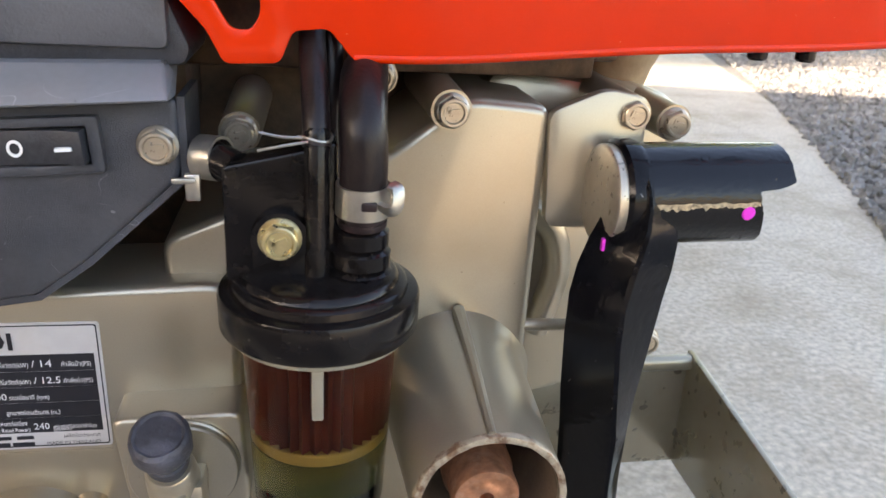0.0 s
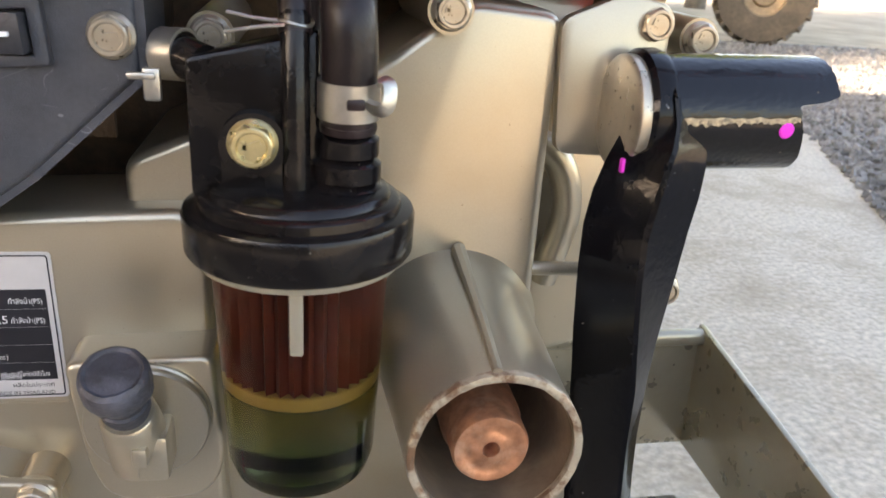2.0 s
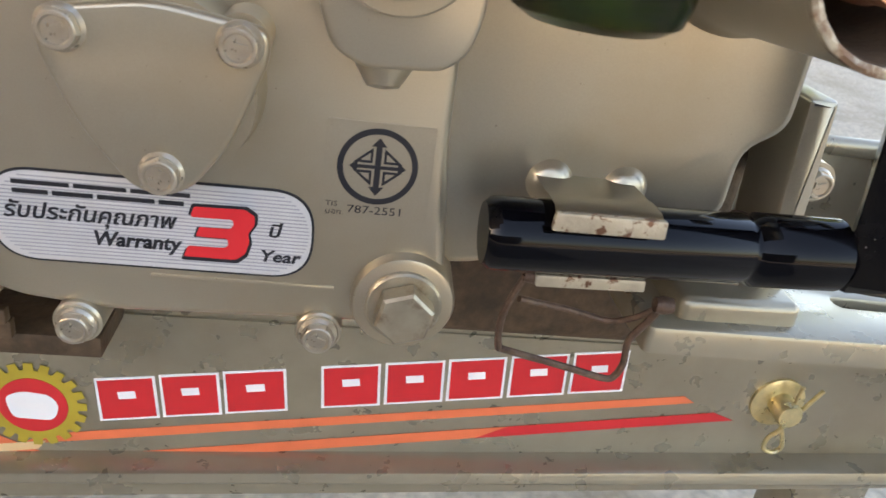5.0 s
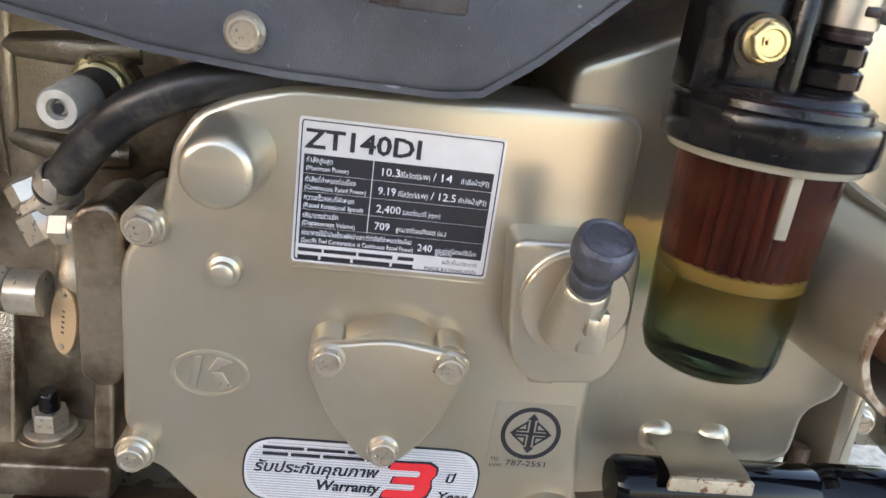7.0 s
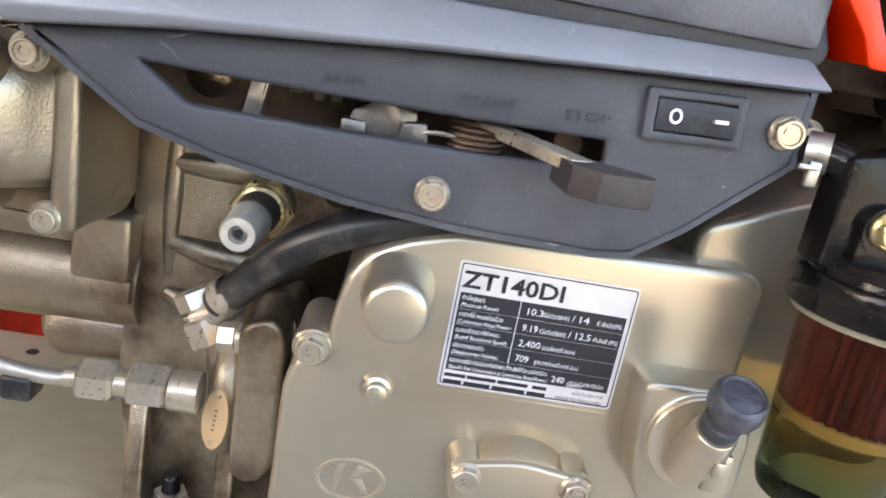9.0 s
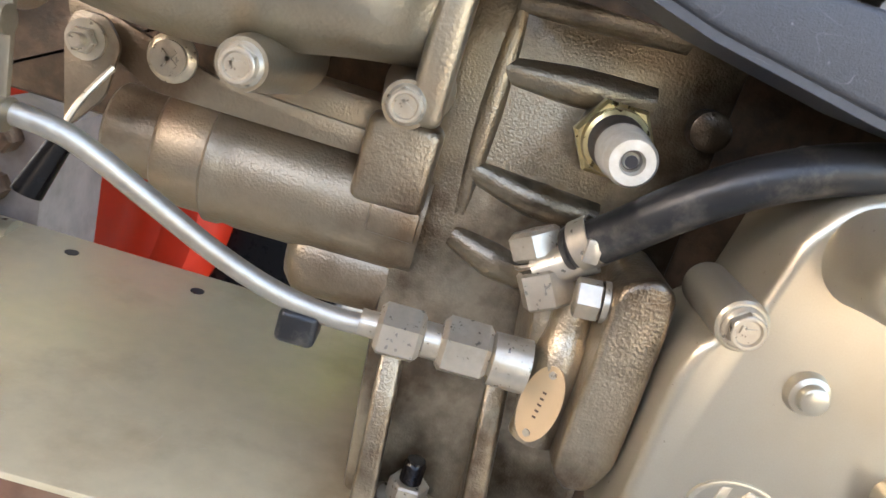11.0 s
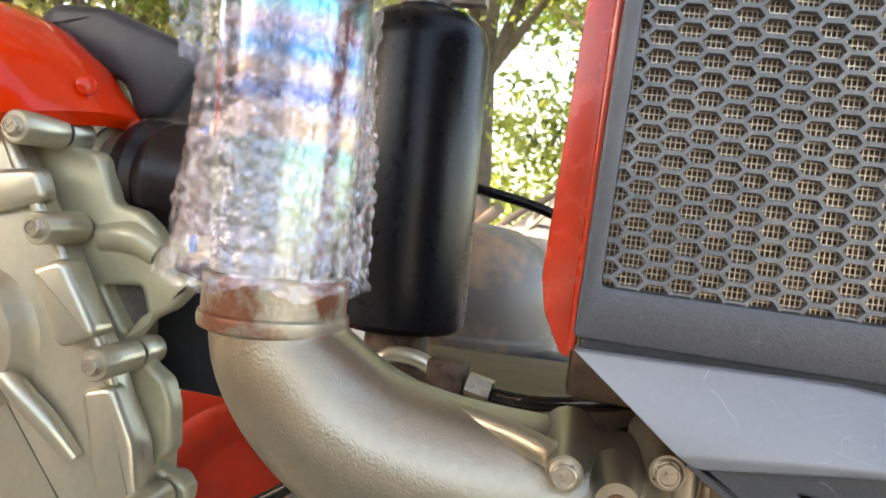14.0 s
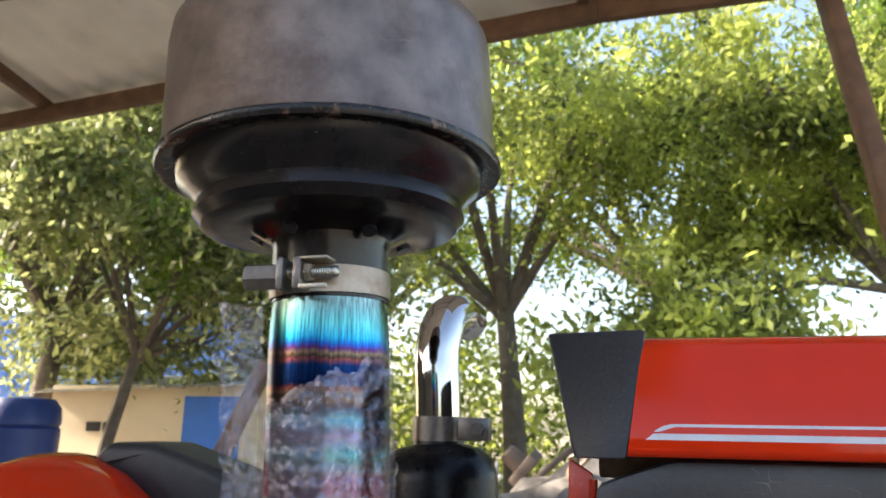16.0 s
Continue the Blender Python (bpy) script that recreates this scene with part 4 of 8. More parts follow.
bk = [bm.verts.new((x, 0.27, z + (0.006 if z > 1.1 else 0))) for x, z in capf]
bm.faces.new(fr)
for i in range(4):
    bm.faces.new((fr[i], fr[(i + 1) % 4], bk[(i + 1) % 4], bk[i]))
bm.faces.new(bk[::-1])
bmesh.ops.bevel(bm, geom=bm.edges[:], offset=0.0025, segments=2, affect="EDGES", profile=0.5)
part("end_cap", bm, DARK_PLASTIC, hood)
def on_hood_side(bm):
    for v in bm.verts:
        v.co.y += (v.co.z - 1.0600) * 0.395 - 0.0339
    return bm


part("stripe", on_hood_side(prism(BM(), [(-0.2335, 1.0640), (-0.2290, 1.0675), (0.28, 1.0675), (0.28, 1.0640)], 0.0, 0.0004)), SILVER_INK, hood, "silver decal stripe")
part("stripe", on_hood_side(prism(BM(), [(-0.2290, 1.0685), (-0.2240, 1.0715), (-0.2190, 1.0728), (0.28, 1.0728), (0.28, 1.0712), (-0.2170, 1.0712), (-0.2225, 1.0695), (-0.2255, 1.0685)], 0.0, 0.0004)), SILVER_INK, hood, "thin silver decal stripe")
# strip coloured dark to paint the shaded gap between hood and guard
bm = BM()
box(bm, -0.262, 0.135, 0.016, 0.03, 1.040, 1.058, 0.002)
part("hood_gap_shade", bm, GRIME_SHADE, hood)

# ---- intake elbow ----
elbow = thing("intake_elbow", (-0.21, 0.03, 0.68), "silver-painted cast intake elbow bolted to the cylinder head", "intake elbow")
# x, z, heading (degrees from -x towards up), half height, front y, back y, squareness
DUCT = [(-0.2020, 0.7275, 0, 0.0345, 0.0180, 0.090, 4.0), (-0.2085, 0.7275, 0, 0.0355, 0.0125, 0.090, 3.6), (-0.2150, 0.7275, 0, 0.0362, 0.0045, 0.090, 3.2), (-0.2230, 0.7272, 0, 0.0370, -0.0025, 0.090, 2.9),
        (-0.2340, 0.7268, 0, 0.0382, -0.0075, 0.088, 2.7), (-0.2480, 0.7260, 0, 0.0405, -0.0105, 0.086, 2.5), (-0.2650, 0.7250, 0, 0.0440, -0.0120, 0.084, 2.3), (-0.2850, 0.7243, 1, 0.0472, -0.0140, 0.081, 2.1),
        (-0.3100, 0.7250, 6, 0.0478, -0.0165, 0.078, 2.0), (-0.3400, 0.7290, 13, 0.0475, -0.0180, 0.075, 2.0), (-0.3700, 0.7365, 24, 0.0468, -0.0185, 0.074, 2.0), (-0.3950, 0.7490, 36, 0.0455, -0.0175, 0.073, 2.0),
        (-0.4150, 0.7650, 50, 0.0442, -0.0160, 0.071, 2.0), (-0.4290, 0.7820, 66, 0.0428, -0.0145, 0.070, 2.0), (-0.4365, 0.7960, 80, 0.0405, -0.0120, 0.068, 2.0), (-0.4395, 0.8180, 88, 0.0385, -0.0105, 0.0665, 2.0)]
duct = np.array(DUCT)
at = np.concatenate([np.linspace(i, i + 1, 5)[:-1] for i in range(len(duct) - 1)] + [[len(duct) - 1.0]])
duct = np.stack([np.interp(at, range(len(duct)), duct[:, k]) for k in range(7)], 1)
for _ in range(3):
    duct[1:-1] = 0.25 * duct[:-2] + 0.5 * duct[1:-1] + 0.25 * duct[2:]
bm = BM()
rings = []
for x, z, head, half, yf, yb, square in duct:
    up = Vector((math.sin(radians(head)), 0, math.cos(radians(head))))
    ring = []
    for k in range(56):
        a = 2 * math.pi * k / 56
        c, q = math.cos(a), math.sin(a)
        c, q = math.copysign(abs(c) ** (2 / square), c), math.copysign(abs(q) ** (2 / square), q)
        p = Vector((x, (yf + yb) / 2 - c * (yb - yf) / 2, z)) + up * (half * q)
        ring.append(bm.verts.new(p))
    rings.append(ring)
for a, b in zip(rings, rings[1:]):
    for k in range(56):
        bm.faces.new((a[k], a[(k + 1) % 56], b[(k + 1) % 56], b[k]))
bm.faces.new(rings[0])
part("casting", bm, INTAKE, elbow, smooth=60)
bm = BM()
sweep(bm, [(-0.385, 0.036, 0.7790), (-0.3755, 0.034, 0.7745), (-0.354, 0.030, 0.7700), (-0.323, 0.022, 0.7675), (-0.2925, 0.010, 0.7655), (-0.268, -0.004, 0.7625), (-0.2600, -0.014, 0.7610)], [0.002, 0.0055, 0.0065, 0.007, 0.007, 0.0075, 0.0085], 20, 6)
part("top_rib", bm, INTAKE, elbow)
bm = BM()
lathe(bm, [(0.0405, -0.005), (0.0440, -0.003), (0.0448, 0.001), (0.0442, 0.005), (0.0425, 0.0065), (0.0425, 0.028), (0.036, 0.028)], (-0.4398, 0.028, 0.802), (-0.035, 0, 1), 48)
part("collar", bm, material("rust_stained_silver", (0.34, 0.30, 0.235), 0.38, 0.6, 0.1, 160, 0.4, 300, (0.20, 0.060, 0.024), 34, 0.9, dirt_rough=0.6, dirt_range=(0.46, 0.58)), elbow, "rust-spotted pipe collar")
bm = BM()
box(bm, -0.2050, -0.1910, 0.014, 0.102, 0.674, 0.779, 0.0045, segments=3)
part("mount_flange", bm, INTAKE, elbow)
for x, y, z, s in ((-0.2602, -0.0225, 0.7602, 0), (-0.2094, 0.002, 0.7622, 30), (-0.2604, -0.007, 0.680, 20), (-0.2052, 0.0155, 0.6806, 70)):
    bm = BM()
    lathe(bm, [(0.0165, -0.07), (0.0125, -0.030), (0.0102, -0.010), (0.0092, 0.0), (0, 0.0)], (x, y, z), n=28)
    part("bolt_boss", bm, INTAKE, elbow)
    bolt(elbow, x, y, z, spin=s, scale=0.95)
bm = BM()
lathe(bm, [(0.0155, -0.04), (0.0118, -0.016), (0.0110, -0.008), (0.0108, 0.0), (0.0056, 0.0002), (0.0050, -0.003), (0, -0.003)], (-0.2342, -0.027, 0.7514), n=32)
part("plug_boss", bm, INTAKE, elbow)
bm = BM()
lathe(bm, [(0.0052, -0.004), (0.0050, -0.0015), (0.0036, 0.0), (0, -0.0008)], (-0.2342, -0.0265, 0.7514), n=7)
box(bm, -0.0045, 0.0045, -0.0018, 0, -0.0010, 0.0010, 0.0, Matrix.Translation((-0.2342, -0.027, 0.7514)) @ pose(0, 0, 0, 0, 30, 0))
box(bm, -0.0045, 0.0045, -0.0018, 0, -0.0010, 0.0010, 0.0, Matrix.Translation((-0.2342, -0.027, 0.7514)) @ pose(0, 0, 0, 0, 120, 0))
part("plug", bm, material("orange_rust", (0.34, 0.175, 0.085), 0.55, 0.2, 0.3, 300, 0.5, 600, (0.55, 0.42, 0.28), 200, 0.6), elbow, "rusty recessed plug")

# ---- air pipe with wrap and pre-cleaner ----
AX = Vector((-0.035, -0.006, 1)).normalized()
PIPE0 = Vector((-0.4405, 0.028, 0.822))
HEAT = bpy.data.materials.new("heat_tinted_steel")
HEAT.use_nodes = True
hn, hl = HEAT.node_tree.nodes, HEAT.node_tree.links.new
tc, sep = hn.new("ShaderNodeTexCoord"), hn.new("ShaderNodeSeparateXYZ")
hl(tc.outputs["Object"], sep.inputs[0])
ramp = hn.new("ShaderNodeValToRGB")
mr = hn.new("ShaderNodeMapRange")
mr.inputs["From Min"].default_value, mr.inputs["From Max"].default_value = 0.0, 0.36
nz, ad = hn.new("ShaderNodeTexNoise"), hn.new("ShaderNodeMath")
nz.inputs["Scale"].default_value = 30
mp = hn.new("ShaderNodeMapping")
mp.inputs["Scale"].default_value = (6.0, 6.0, 0.25)
hl(tc.outputs["Object"], mp.inputs[0])
hl(mp.outputs[0], nz.inputs["Vector"])
ad.operation, ad.inputs[1].default_value = "MULTIPLY_ADD", 0.007
hl(nz.outputs["Fac"], ad.inputs[0])
hl(sep.outputs["Z"], ad.inputs[2])
hl(ad.outputs[0], mr.inputs["Value"])
hl(mr.outputs["Result"], ramp.inputs["Fac"])
stops = [(0.0, (0.45, 0.44, 0.42)), (0.20, (0.30, 0.55, 0.48)), (0.235, (0.10, 0.40, 0.45)), (0.25, (0.50, 0.36, 0.25)), (0.29, (0.42, 0.34, 0.32)), (0.31, (0.02, 0.10, 0.42)), (0.345, (0.45, 0.33, 0.28)), (0.375, (0.02, 0.20, 0.48)), (0.42, (0.34, 0.24, 0.30)), (0.45, (0.05, 0.40, 0.42)), (0.48, (0.25, 0.20, 0.30)),
         (0.60, (0.24, 0.14, 0.30)), (0.645, (0.04, 0.33, 0.42)), (0.675, (0.22, 0.16, 0.36)), (0.705, (0.05, 0.30, 0.45)), (0.725, (0.012, 0.03, 0.10)), (0.742, (0.20, 0.12, 0.08)), (0.748, (0.05, 0.04, 0.035)), (0.755, (0.20, 0.15, 0.11)), (0.762, (0.22, 0.06, 0.05)), (0.770, (0.006, 0.02, 0.09)), (0.806, (0.005, 0.03, 0.12)), (0.816, (0.22, 0.06, 0.06)), (0.821, (0.05, 0.04, 0.035)), (0.828, (0.22, 0.14, 0.09)), (0.836, (0.10, 0.03, 0.14)), (0.845, (0.01, 0.10, 0.42)), (0.858, (0.01, 0.34, 0.52)), (0.885, (0.10, 0.46, 0.44)), (0.925, (0.24, 0.38, 0.34)), (1.0, (0.40, 0.42, 0.41))]
cr = ramp.color_ramp
cr.elements[0].position, cr.elements[0].color = stops[0][0], (*stops[0][1], 1)
cr.elements[1].position, cr.elements[1].color = stops[-1][0], (*stops[-1][1], 1)
for p, c in stops[1:-1]:
    e = cr.elements.new(p)
    e.color = (*c, 1)
hb = hn["Principled BSDF"]
lines, lmap, lmul = hn.new("ShaderNodeTexNoise"), hn.new("ShaderNodeMapping"), hn.new("ShaderNodeMix")
lmap.inputs["Scale"].default_value = (700.0, 700.0, 14.0)
lines.inputs["Scale"].default_value, lines.inputs["Detail"].default_value = 1.0, 4.0
hl(tc.outputs["Object"], lmap.inputs[0])
hl(lmap.outputs[0], lines.inputs["Vector"])
lr = hn.new("ShaderNodeValToRGB")
lr.color_ramp.elements[0].position, lr.color_ramp.elements[1].position = 0.35, 0.65
lr.color_ramp.elements[0].color, lr.color_ramp.elements[1].color = (0.45, 0.45, 0.45, 1), (1, 1, 1, 1)
hl(lines.outputs["Fac"], lr.inputs["Fac"])
lmul.data_type, lmul.blend_type = "RGBA", "MULTIPLY"
lmul.inputs[0].default_value = 1.0
hl(ramp.outputs["Color"], lmul.inputs[6])
hl(lr.outputs["Color"], lmul.inputs[7])
hl(lmul.outputs[2], hb.inputs["Base Color"])
hb.inputs["Metallic"].default_value, hb.inputs["Roughness"].default_value = 1.0, 0.22

airpipe = thing("air_pipe", PIPE0, "heat-tinted rainbow steel intake pipe with hose clamp", "pipe")
bm = BM()
lathe(bm, [(0.0385, 0.0), (0.0395, 0.02), (0.0420, 0.09), (0.0435, 0.20), (0.0435, 0.300), (0.0425, 0.322), (0.0405, 0.340), (0.0405, 0.352)], PIPE0, AX, 64)
part("tube", bm, HEAT, airpipe)
STEEL_DARK = material("dull_dark_steel", (0.20, 0.185, 0.17), 0.35, 0.7, 0.15, 200, 0.2, 400, (0.16, 0.09, 0.05), 40, 0.6)
precl = thing("pre_cleaner", PIPE0 + AX * 0.345, "brown-grey steel air pre-cleaner bowl on a black base", "air cleaner")
BROWN = material("weathered_brown_steel", (0.21, 0.165, 0.14), 0.36, 0.6, 0.30, 40, 0.25, 260, (0.10, 0.052, 0.034), 14, 0.8, scratch=((0.48, 0.44, 0.40), 0.7), specks=((0.30, 0.20, 0.14), 0.9), dirt_rough=0.7)
CHIPPED_EDGE = material("worn_black_lip", (0.012, 0.010, 0.010), 0.25, 0.0, 0.2, 90, 0.2, 300, (0.20, 0.12, 0.08), 60, 0.7, gloss=0.4, dirt_range=(0.54, 0.62))
bm = BM()
lathe(bm, [(0.042, -0.012), (0.0425, 0.0), (0.0425, 0.028), (0.0440, 0.034), (0.060, 0.043), (0.075, 0.041), (0.094, 0.043), (0.100, 0.050), (0.098, 0.060), (0.102, 0.066), (0.112, 0.074), (0.116, 0.092), (0.117, 0.100), (0.06, 0.102)], PIPE0 + AX * 0.345, AX, 72)
part("base", bm, material("oily_black_enamel", (0.009, 0.008, 0.008), 0.20, 0.0, 0.2, 90, 0.10, 500, (0.05, 0.028, 0.018), 16, 0.4, gloss=0.4, specks=((0.22, 0.15, 0.10), 0.8)), precl)
bm = BM()
lathe(bm, [(0.1180, 0.0930), (0.1262, 0.0905), (0.1250, 0.0960), (0.1240, 0.102), (0.1235, 0.175), (0.1215, 0.190), (0.115, 0.20), (0.0, 0.204)], PIPE0 + AX * 0.345, AX, 96)
part("bowl", bm, BROWN, precl)
bm = BM()
lathe(bm, [(0.1130, 0.086), (0.1240, 0.0830), (0.1275, 0.0835), (0.1290, 0.0865), (0.1285, 0.0895), (0.1262, 0.0912), (0.1180, 0.0925)], PIPE0 + AX * 0.345, AX, 96)
for v in bm.verts:
    v.co += (v.co - Vector((PIPE0.x, PIPE0.y, v.co.z))) * 0.006 * noise.noise(v.co * 45)
part("rolled_lip", bm, CHIPPED_EDGE, precl, "black rolled lip with bared edge")
for k in range(6):
    a = -1.72 + k * math.pi / 3
    bm = BM()
    c = PIPE0 + AX * (0.345 + 0.0385)
    lathe(bm, [(0.0, -0.0), (0.0052, 0.0), (0.0052, 0.0035), (0, 0.0035)], c + Vector((0.0535 * math.cos(a), 0.0535 * math.sin(a), -0.0032)), (math.cos(a) * 0.45, math.sin(a) * 0.45, -1), 16)
    part("drain_hole", bm, BLACK_INK, precl)
clamp = thing("hose_clamp", PIPE0 + AX * 0.338, "rust-stained zinc hose clamp with a long bolt", "clamp")
bm = BM()
lathe(bm, [(0.0428, -0.0095), (0.0440, -0.0095), (0.0440, 0.0095), (0.0428, 0.0095)], PIPE0 + AX * 0.345, AX, 64)
part("band", bm, material("rust_stained_band", (0.42, 0.34, 0.27), 0.38, 0.7, 0.15, 60, 0.2, 300, (0.17, 0.095, 0.055), 30, 0.8), clamp, "rust-stained steel band")
cp = PIPE0 + AX * 0.345
bm = BM()
hexagon(bm, (cp.x - 0.041, cp.y - 0.049, cp.z), (1, 0, 0), 0.0165, 0.027, 0.0012, 0.3)
part("barrel_nut", bm, STEEL_DARK, clamp)
for x0, x1 in ((-0.0150, -0.0095), (-0.0030, 0.0030)):
    bm = BM()
    box(bm, cp.x + x0, cp.x + x1, cp.y - 0.060, cp.y - 0.041, cp.z - 0.0105, cp.z + 0.0115, 0.0016)
    part("lug", bm, STEEL_DARK, clamp)
bm = BM()
box(bm, cp.x + 0.002, cp.x + 0.022, cp.y - 0.0600, cp.y - 0.0585, cp.z - 0.0105, cp.z - 0.0070, 0.0006)
box(bm, cp.x + 0.002, cp.x + 0.022, cp.y - 0.0600, cp.y - 0.0440, cp.z + 0.0095, cp.z + 0.0115, 0.0006)
part("lug_fold", bm, BOLT, clamp)
part("lock_nut", hexagon(BM(), (cp.x + 0.003, cp.y - 0.051, cp.z + 0.002), (1, 0, 0), 0.0115, 0.0055, 0.0008, 0.2), BOLT, clamp)
bm = BM()
lathe(bm, [(0.0042 - 0.0008 * (i % 2), 0.0009 * i) for i in range(48)] + [(0, 0.0430)], (cp.x - 0.016, cp.y - 0.051, cp.z + 0.002), (1, 0, 0), 16)
part("clamp_bolt", bm, ZINC, clamp)

# ---- exhaust canister ----
can = thing("exhaust_muffler", (-0.428, 0.285, 0.765), "satin black cylindrical exhaust muffler with chrome outlet", "muffler")
bm = BM()
lathe(bm, [(0, 0.0), (0.054, 0.0), (0.0605, 0.006), (0.0615, 0.02), (0.0600, 0.255), (0.0560, 0.272), (0.045, 0.283), (0.026, 0.288), (0.024, 0.300)], (-0.426, 0.285, 0.765), (-0.03, 0, 1), 64)
part("body", bm, MATT_BLACK, can)
CHROME = material("chrome_plating", (0.55, 0.545, 0.54), 0.07, 1.0, 0.02, 30, 0.02, 100, (0.45, 0.33, 0.25), 20, 0.2, rough_spread=0.03)
bm = BM()
sweep(bm, [(-0.4345, 0.285, 1.050), (-0.436, 0.285, 1.10), (-0.438, 0.286, 1.135), (-0.437, 0.292, 1.162), (-0.434, 0.310, 1.184), (-0.429, 0.340, 1.194), (-0.424, 0.375, 1.192)], 0.0235, 32)
part("tail_pipe", bm, CHROME, can, "chrome bent outlet pipe")
bm = BM()
lathe(bm, [(0.0240, -0.012), (0.0268, -0.012), (0.0268, 0.012), (0.0240, 0.012)], (-0.4345, 0.285, 1.068), (0, 0, 1), 40)
box(bm, -0.409, -0.378, 0.262, 0.268, 1.057, 1.079, 0.001)
box(bm, -0.409, -0.378, 0.274, 0.279, 1.057, 1.079, 0.001)
hexagon(bm, (-0.388, 0.262, 1.068), (0, -1, 0), 0.012, 0.006, 0.0008)
part("pipe_clamp", bm, STEEL_DARK, can)

# ---- support tube under the guard ----
stand = thing("crank_handle", (0.25, -0.015, 0.512), "gloss black painted steel crank handle clipped to the engine side", "crank handle")
bm = BM()
lathe(bm, [(0, 0.0), (0.0125, 0.0), (0.0148, 0.0025), (0.0152, 0.006), (0.0152, 0.108), (0.0140, 0.110), (0.0140, 0.1125), (0.0158, 0.115), (0.0158, 0.152), (0.0140, 0.154), (0, 0.154)], (0.1735, -0.012, 0.5275), (0.999, 0.0, 0.02), 40)
part("grip_tube", bm, GLOSS_BLACK, stand)
bm = BM()
rings = []
for z, xl, xr, dy in ((0.5165, 0.3275, 0.3500, 0.008), (0.5185, 0.3250, 0.3525, 0.003), (0.5225, 0.3240, 0.3530, 0.001), (0.5300, 0.3232, 0.3530, 0.0), (0.545, 0.3215, 0.3520, 0.0), (0.565, 0.3195, 0.3508, 0.0), (0.595, 0.3165, 0.3475, 0.0), (0.62, 0.3145, 0.3460, 0.0), (0.65, 0.3125, 0.3460, 0.0),
                      (0.67, 0.3105, 0.3470, 0.0), (0.70, 0.3090, 0.3505, 0.001), (0.72, 0.3095, 0.3535, 0.003), (0.735, 0.3120, 0.3560, 0.004), (0.748, 0.3165, 0.3570, 0.005), (0.757, 0.3215, 0.3565, 0.007), (0.766, 0.3270, 0.3515, 0.0095), (0.776, 0.3290, 0.3455, 0.0125), (0.785, 0.3310, 0.3420, 0.0210)):
    keel = 0.60 - 0.20 * min(1.0, max(0.0, (z - 0.65) / 0.06))
    xl, xr = xl + 0.002, xr + 0.002
    w = xr - xl
    wob = 0.0005 * noise.noise(Vector((z * 60, 1, 0)))
    lift = 0.9 * max(0.0, 0.530 - z)
    rings.append([bm.verts.new(p) for p in ((xl, -0.022 + dy, z), (xl + 0.002, -0.026 + dy, z), (xl + keel * w + wob, -0.043 + dy * (1.6 if z < 0.531 else 1.0), z + lift), (xl + (keel + 0.06) * w, -0.0435 + dy * (1.6 if z < 0.531 else 1.0), z + lift), (xr - 0.001, -0.033 + dy, z), (xr, -0.030 + dy, z), (xr - 0.003, -0.014 + dy, z), (xl + 0.006, -0.012 + dy, z))])
for a, b in zip(rings, rings[1:]):
    for i in range(8):
        bm.faces.new((a[i], a[(i + 1) % 8], b[(i + 1) % 8], b[i]))
bm.faces.new(rings[0])
bm.faces.new(rings[-1][::-1])
lathe(bm, [(0.0, 0.0), (0.0245, 0.0), (0.0262, 0.002), (0.0266, 0.008), (0.0258, 0.0105), (0.0246, 0.0115), (0.0, 0.0115)], (0.3300, -0.005, 0.7655), (1, 0, 0), 48)
CHIPPED = material("thick_chipped_black_enamel", (0.004, 0.004, 0.005), 0.13, 0.0, 0.3, 90, 0.22, 200, (0.010, 0.009, 0.009), 60, 0.3, coat=0.0, rough_spread=0.05, gloss=0.22, specks=((0.40, 0.39, 0.37), 0.9))
part("arm", bm, CHIPPED, stand, smooth=25)
bm = BM()
rings = []
for r, at_end in ((0.0246, False), (0.0246, True), (0.0208, True), (0.0208, False)):
    ring = []
    for q in range(144):
        a = 2 * math.pi * q / 144
        cy, cz = math.cos(a), math.sin(a)
        step = min(1.0, max(0.0, (cz - 0.30) / 0.16)) ** 0.5
        tip = 0.3940 + 0.0080 * max(0.0, 0.3 - cz) + 0.0185 * step + (0.0008 * noise.noise(Vector((a * 9, 0, 3))))
        ring.append(bm.verts.new((tip if at_end else 0.3385, -0.005 + r * cy, 0.7655 + r * cz + (0.0015 if at_end else 0))))
    rings.append(ring)
for a, b in zip(rings, rings[1:]):
    for q in range(144):
        bm.faces.new((a[q], a[(q + 1) % 144], b[(q + 1) % 144], b[q]))
part("socket", bm, material("bumpy_black_enamel", (0.003, 0.003, 0.004), 0.09, 0.0, 0.2, 60, 0.30, 380, None, rough_spread=0.04, gloss=0.45, specks=((0.20, 0.15, 0.10), 0.5)), stand)
bm = BM()
rows = []
for q in range(60):
    x = 0.3415 + 0.0535 * q / 59
    up = 0.10 + 0.03 * noise.noise(Vector((x * 190, 0, 2)))
    dn = -0.02 + 0.09 * noise.noise(Vector((x * 420, 4, 2))) + (0.03 if x > 0.362 else 0.0)
    ring = []
    for k in range(4):
        s_ = up + (dn - up) * k / 3
        ring.append(bm.verts.new((x, -0.005 - 0.0248 * math.sqrt(1 - s_ * s_), 0.7655 + 0.0248 * s_ + 0.0015 * (x - 0.3385) / 0.06)))
    rows.append(ring)
for a, b in zip(rows, rows[1:]):
    for k in range(3):
        bm.faces.new((a[k], a[k + 1], b[k + 1], b[k]))
part("tan_strip", bm, material("mottled_tan", (0.40, 0.31, 0.19), 0.6, 0.1, 0.4, 500, 0.6, 500, (0.03, 0.025, 0.02), 330, 1.0), stand, "ragged mottled tan strip along the socket")
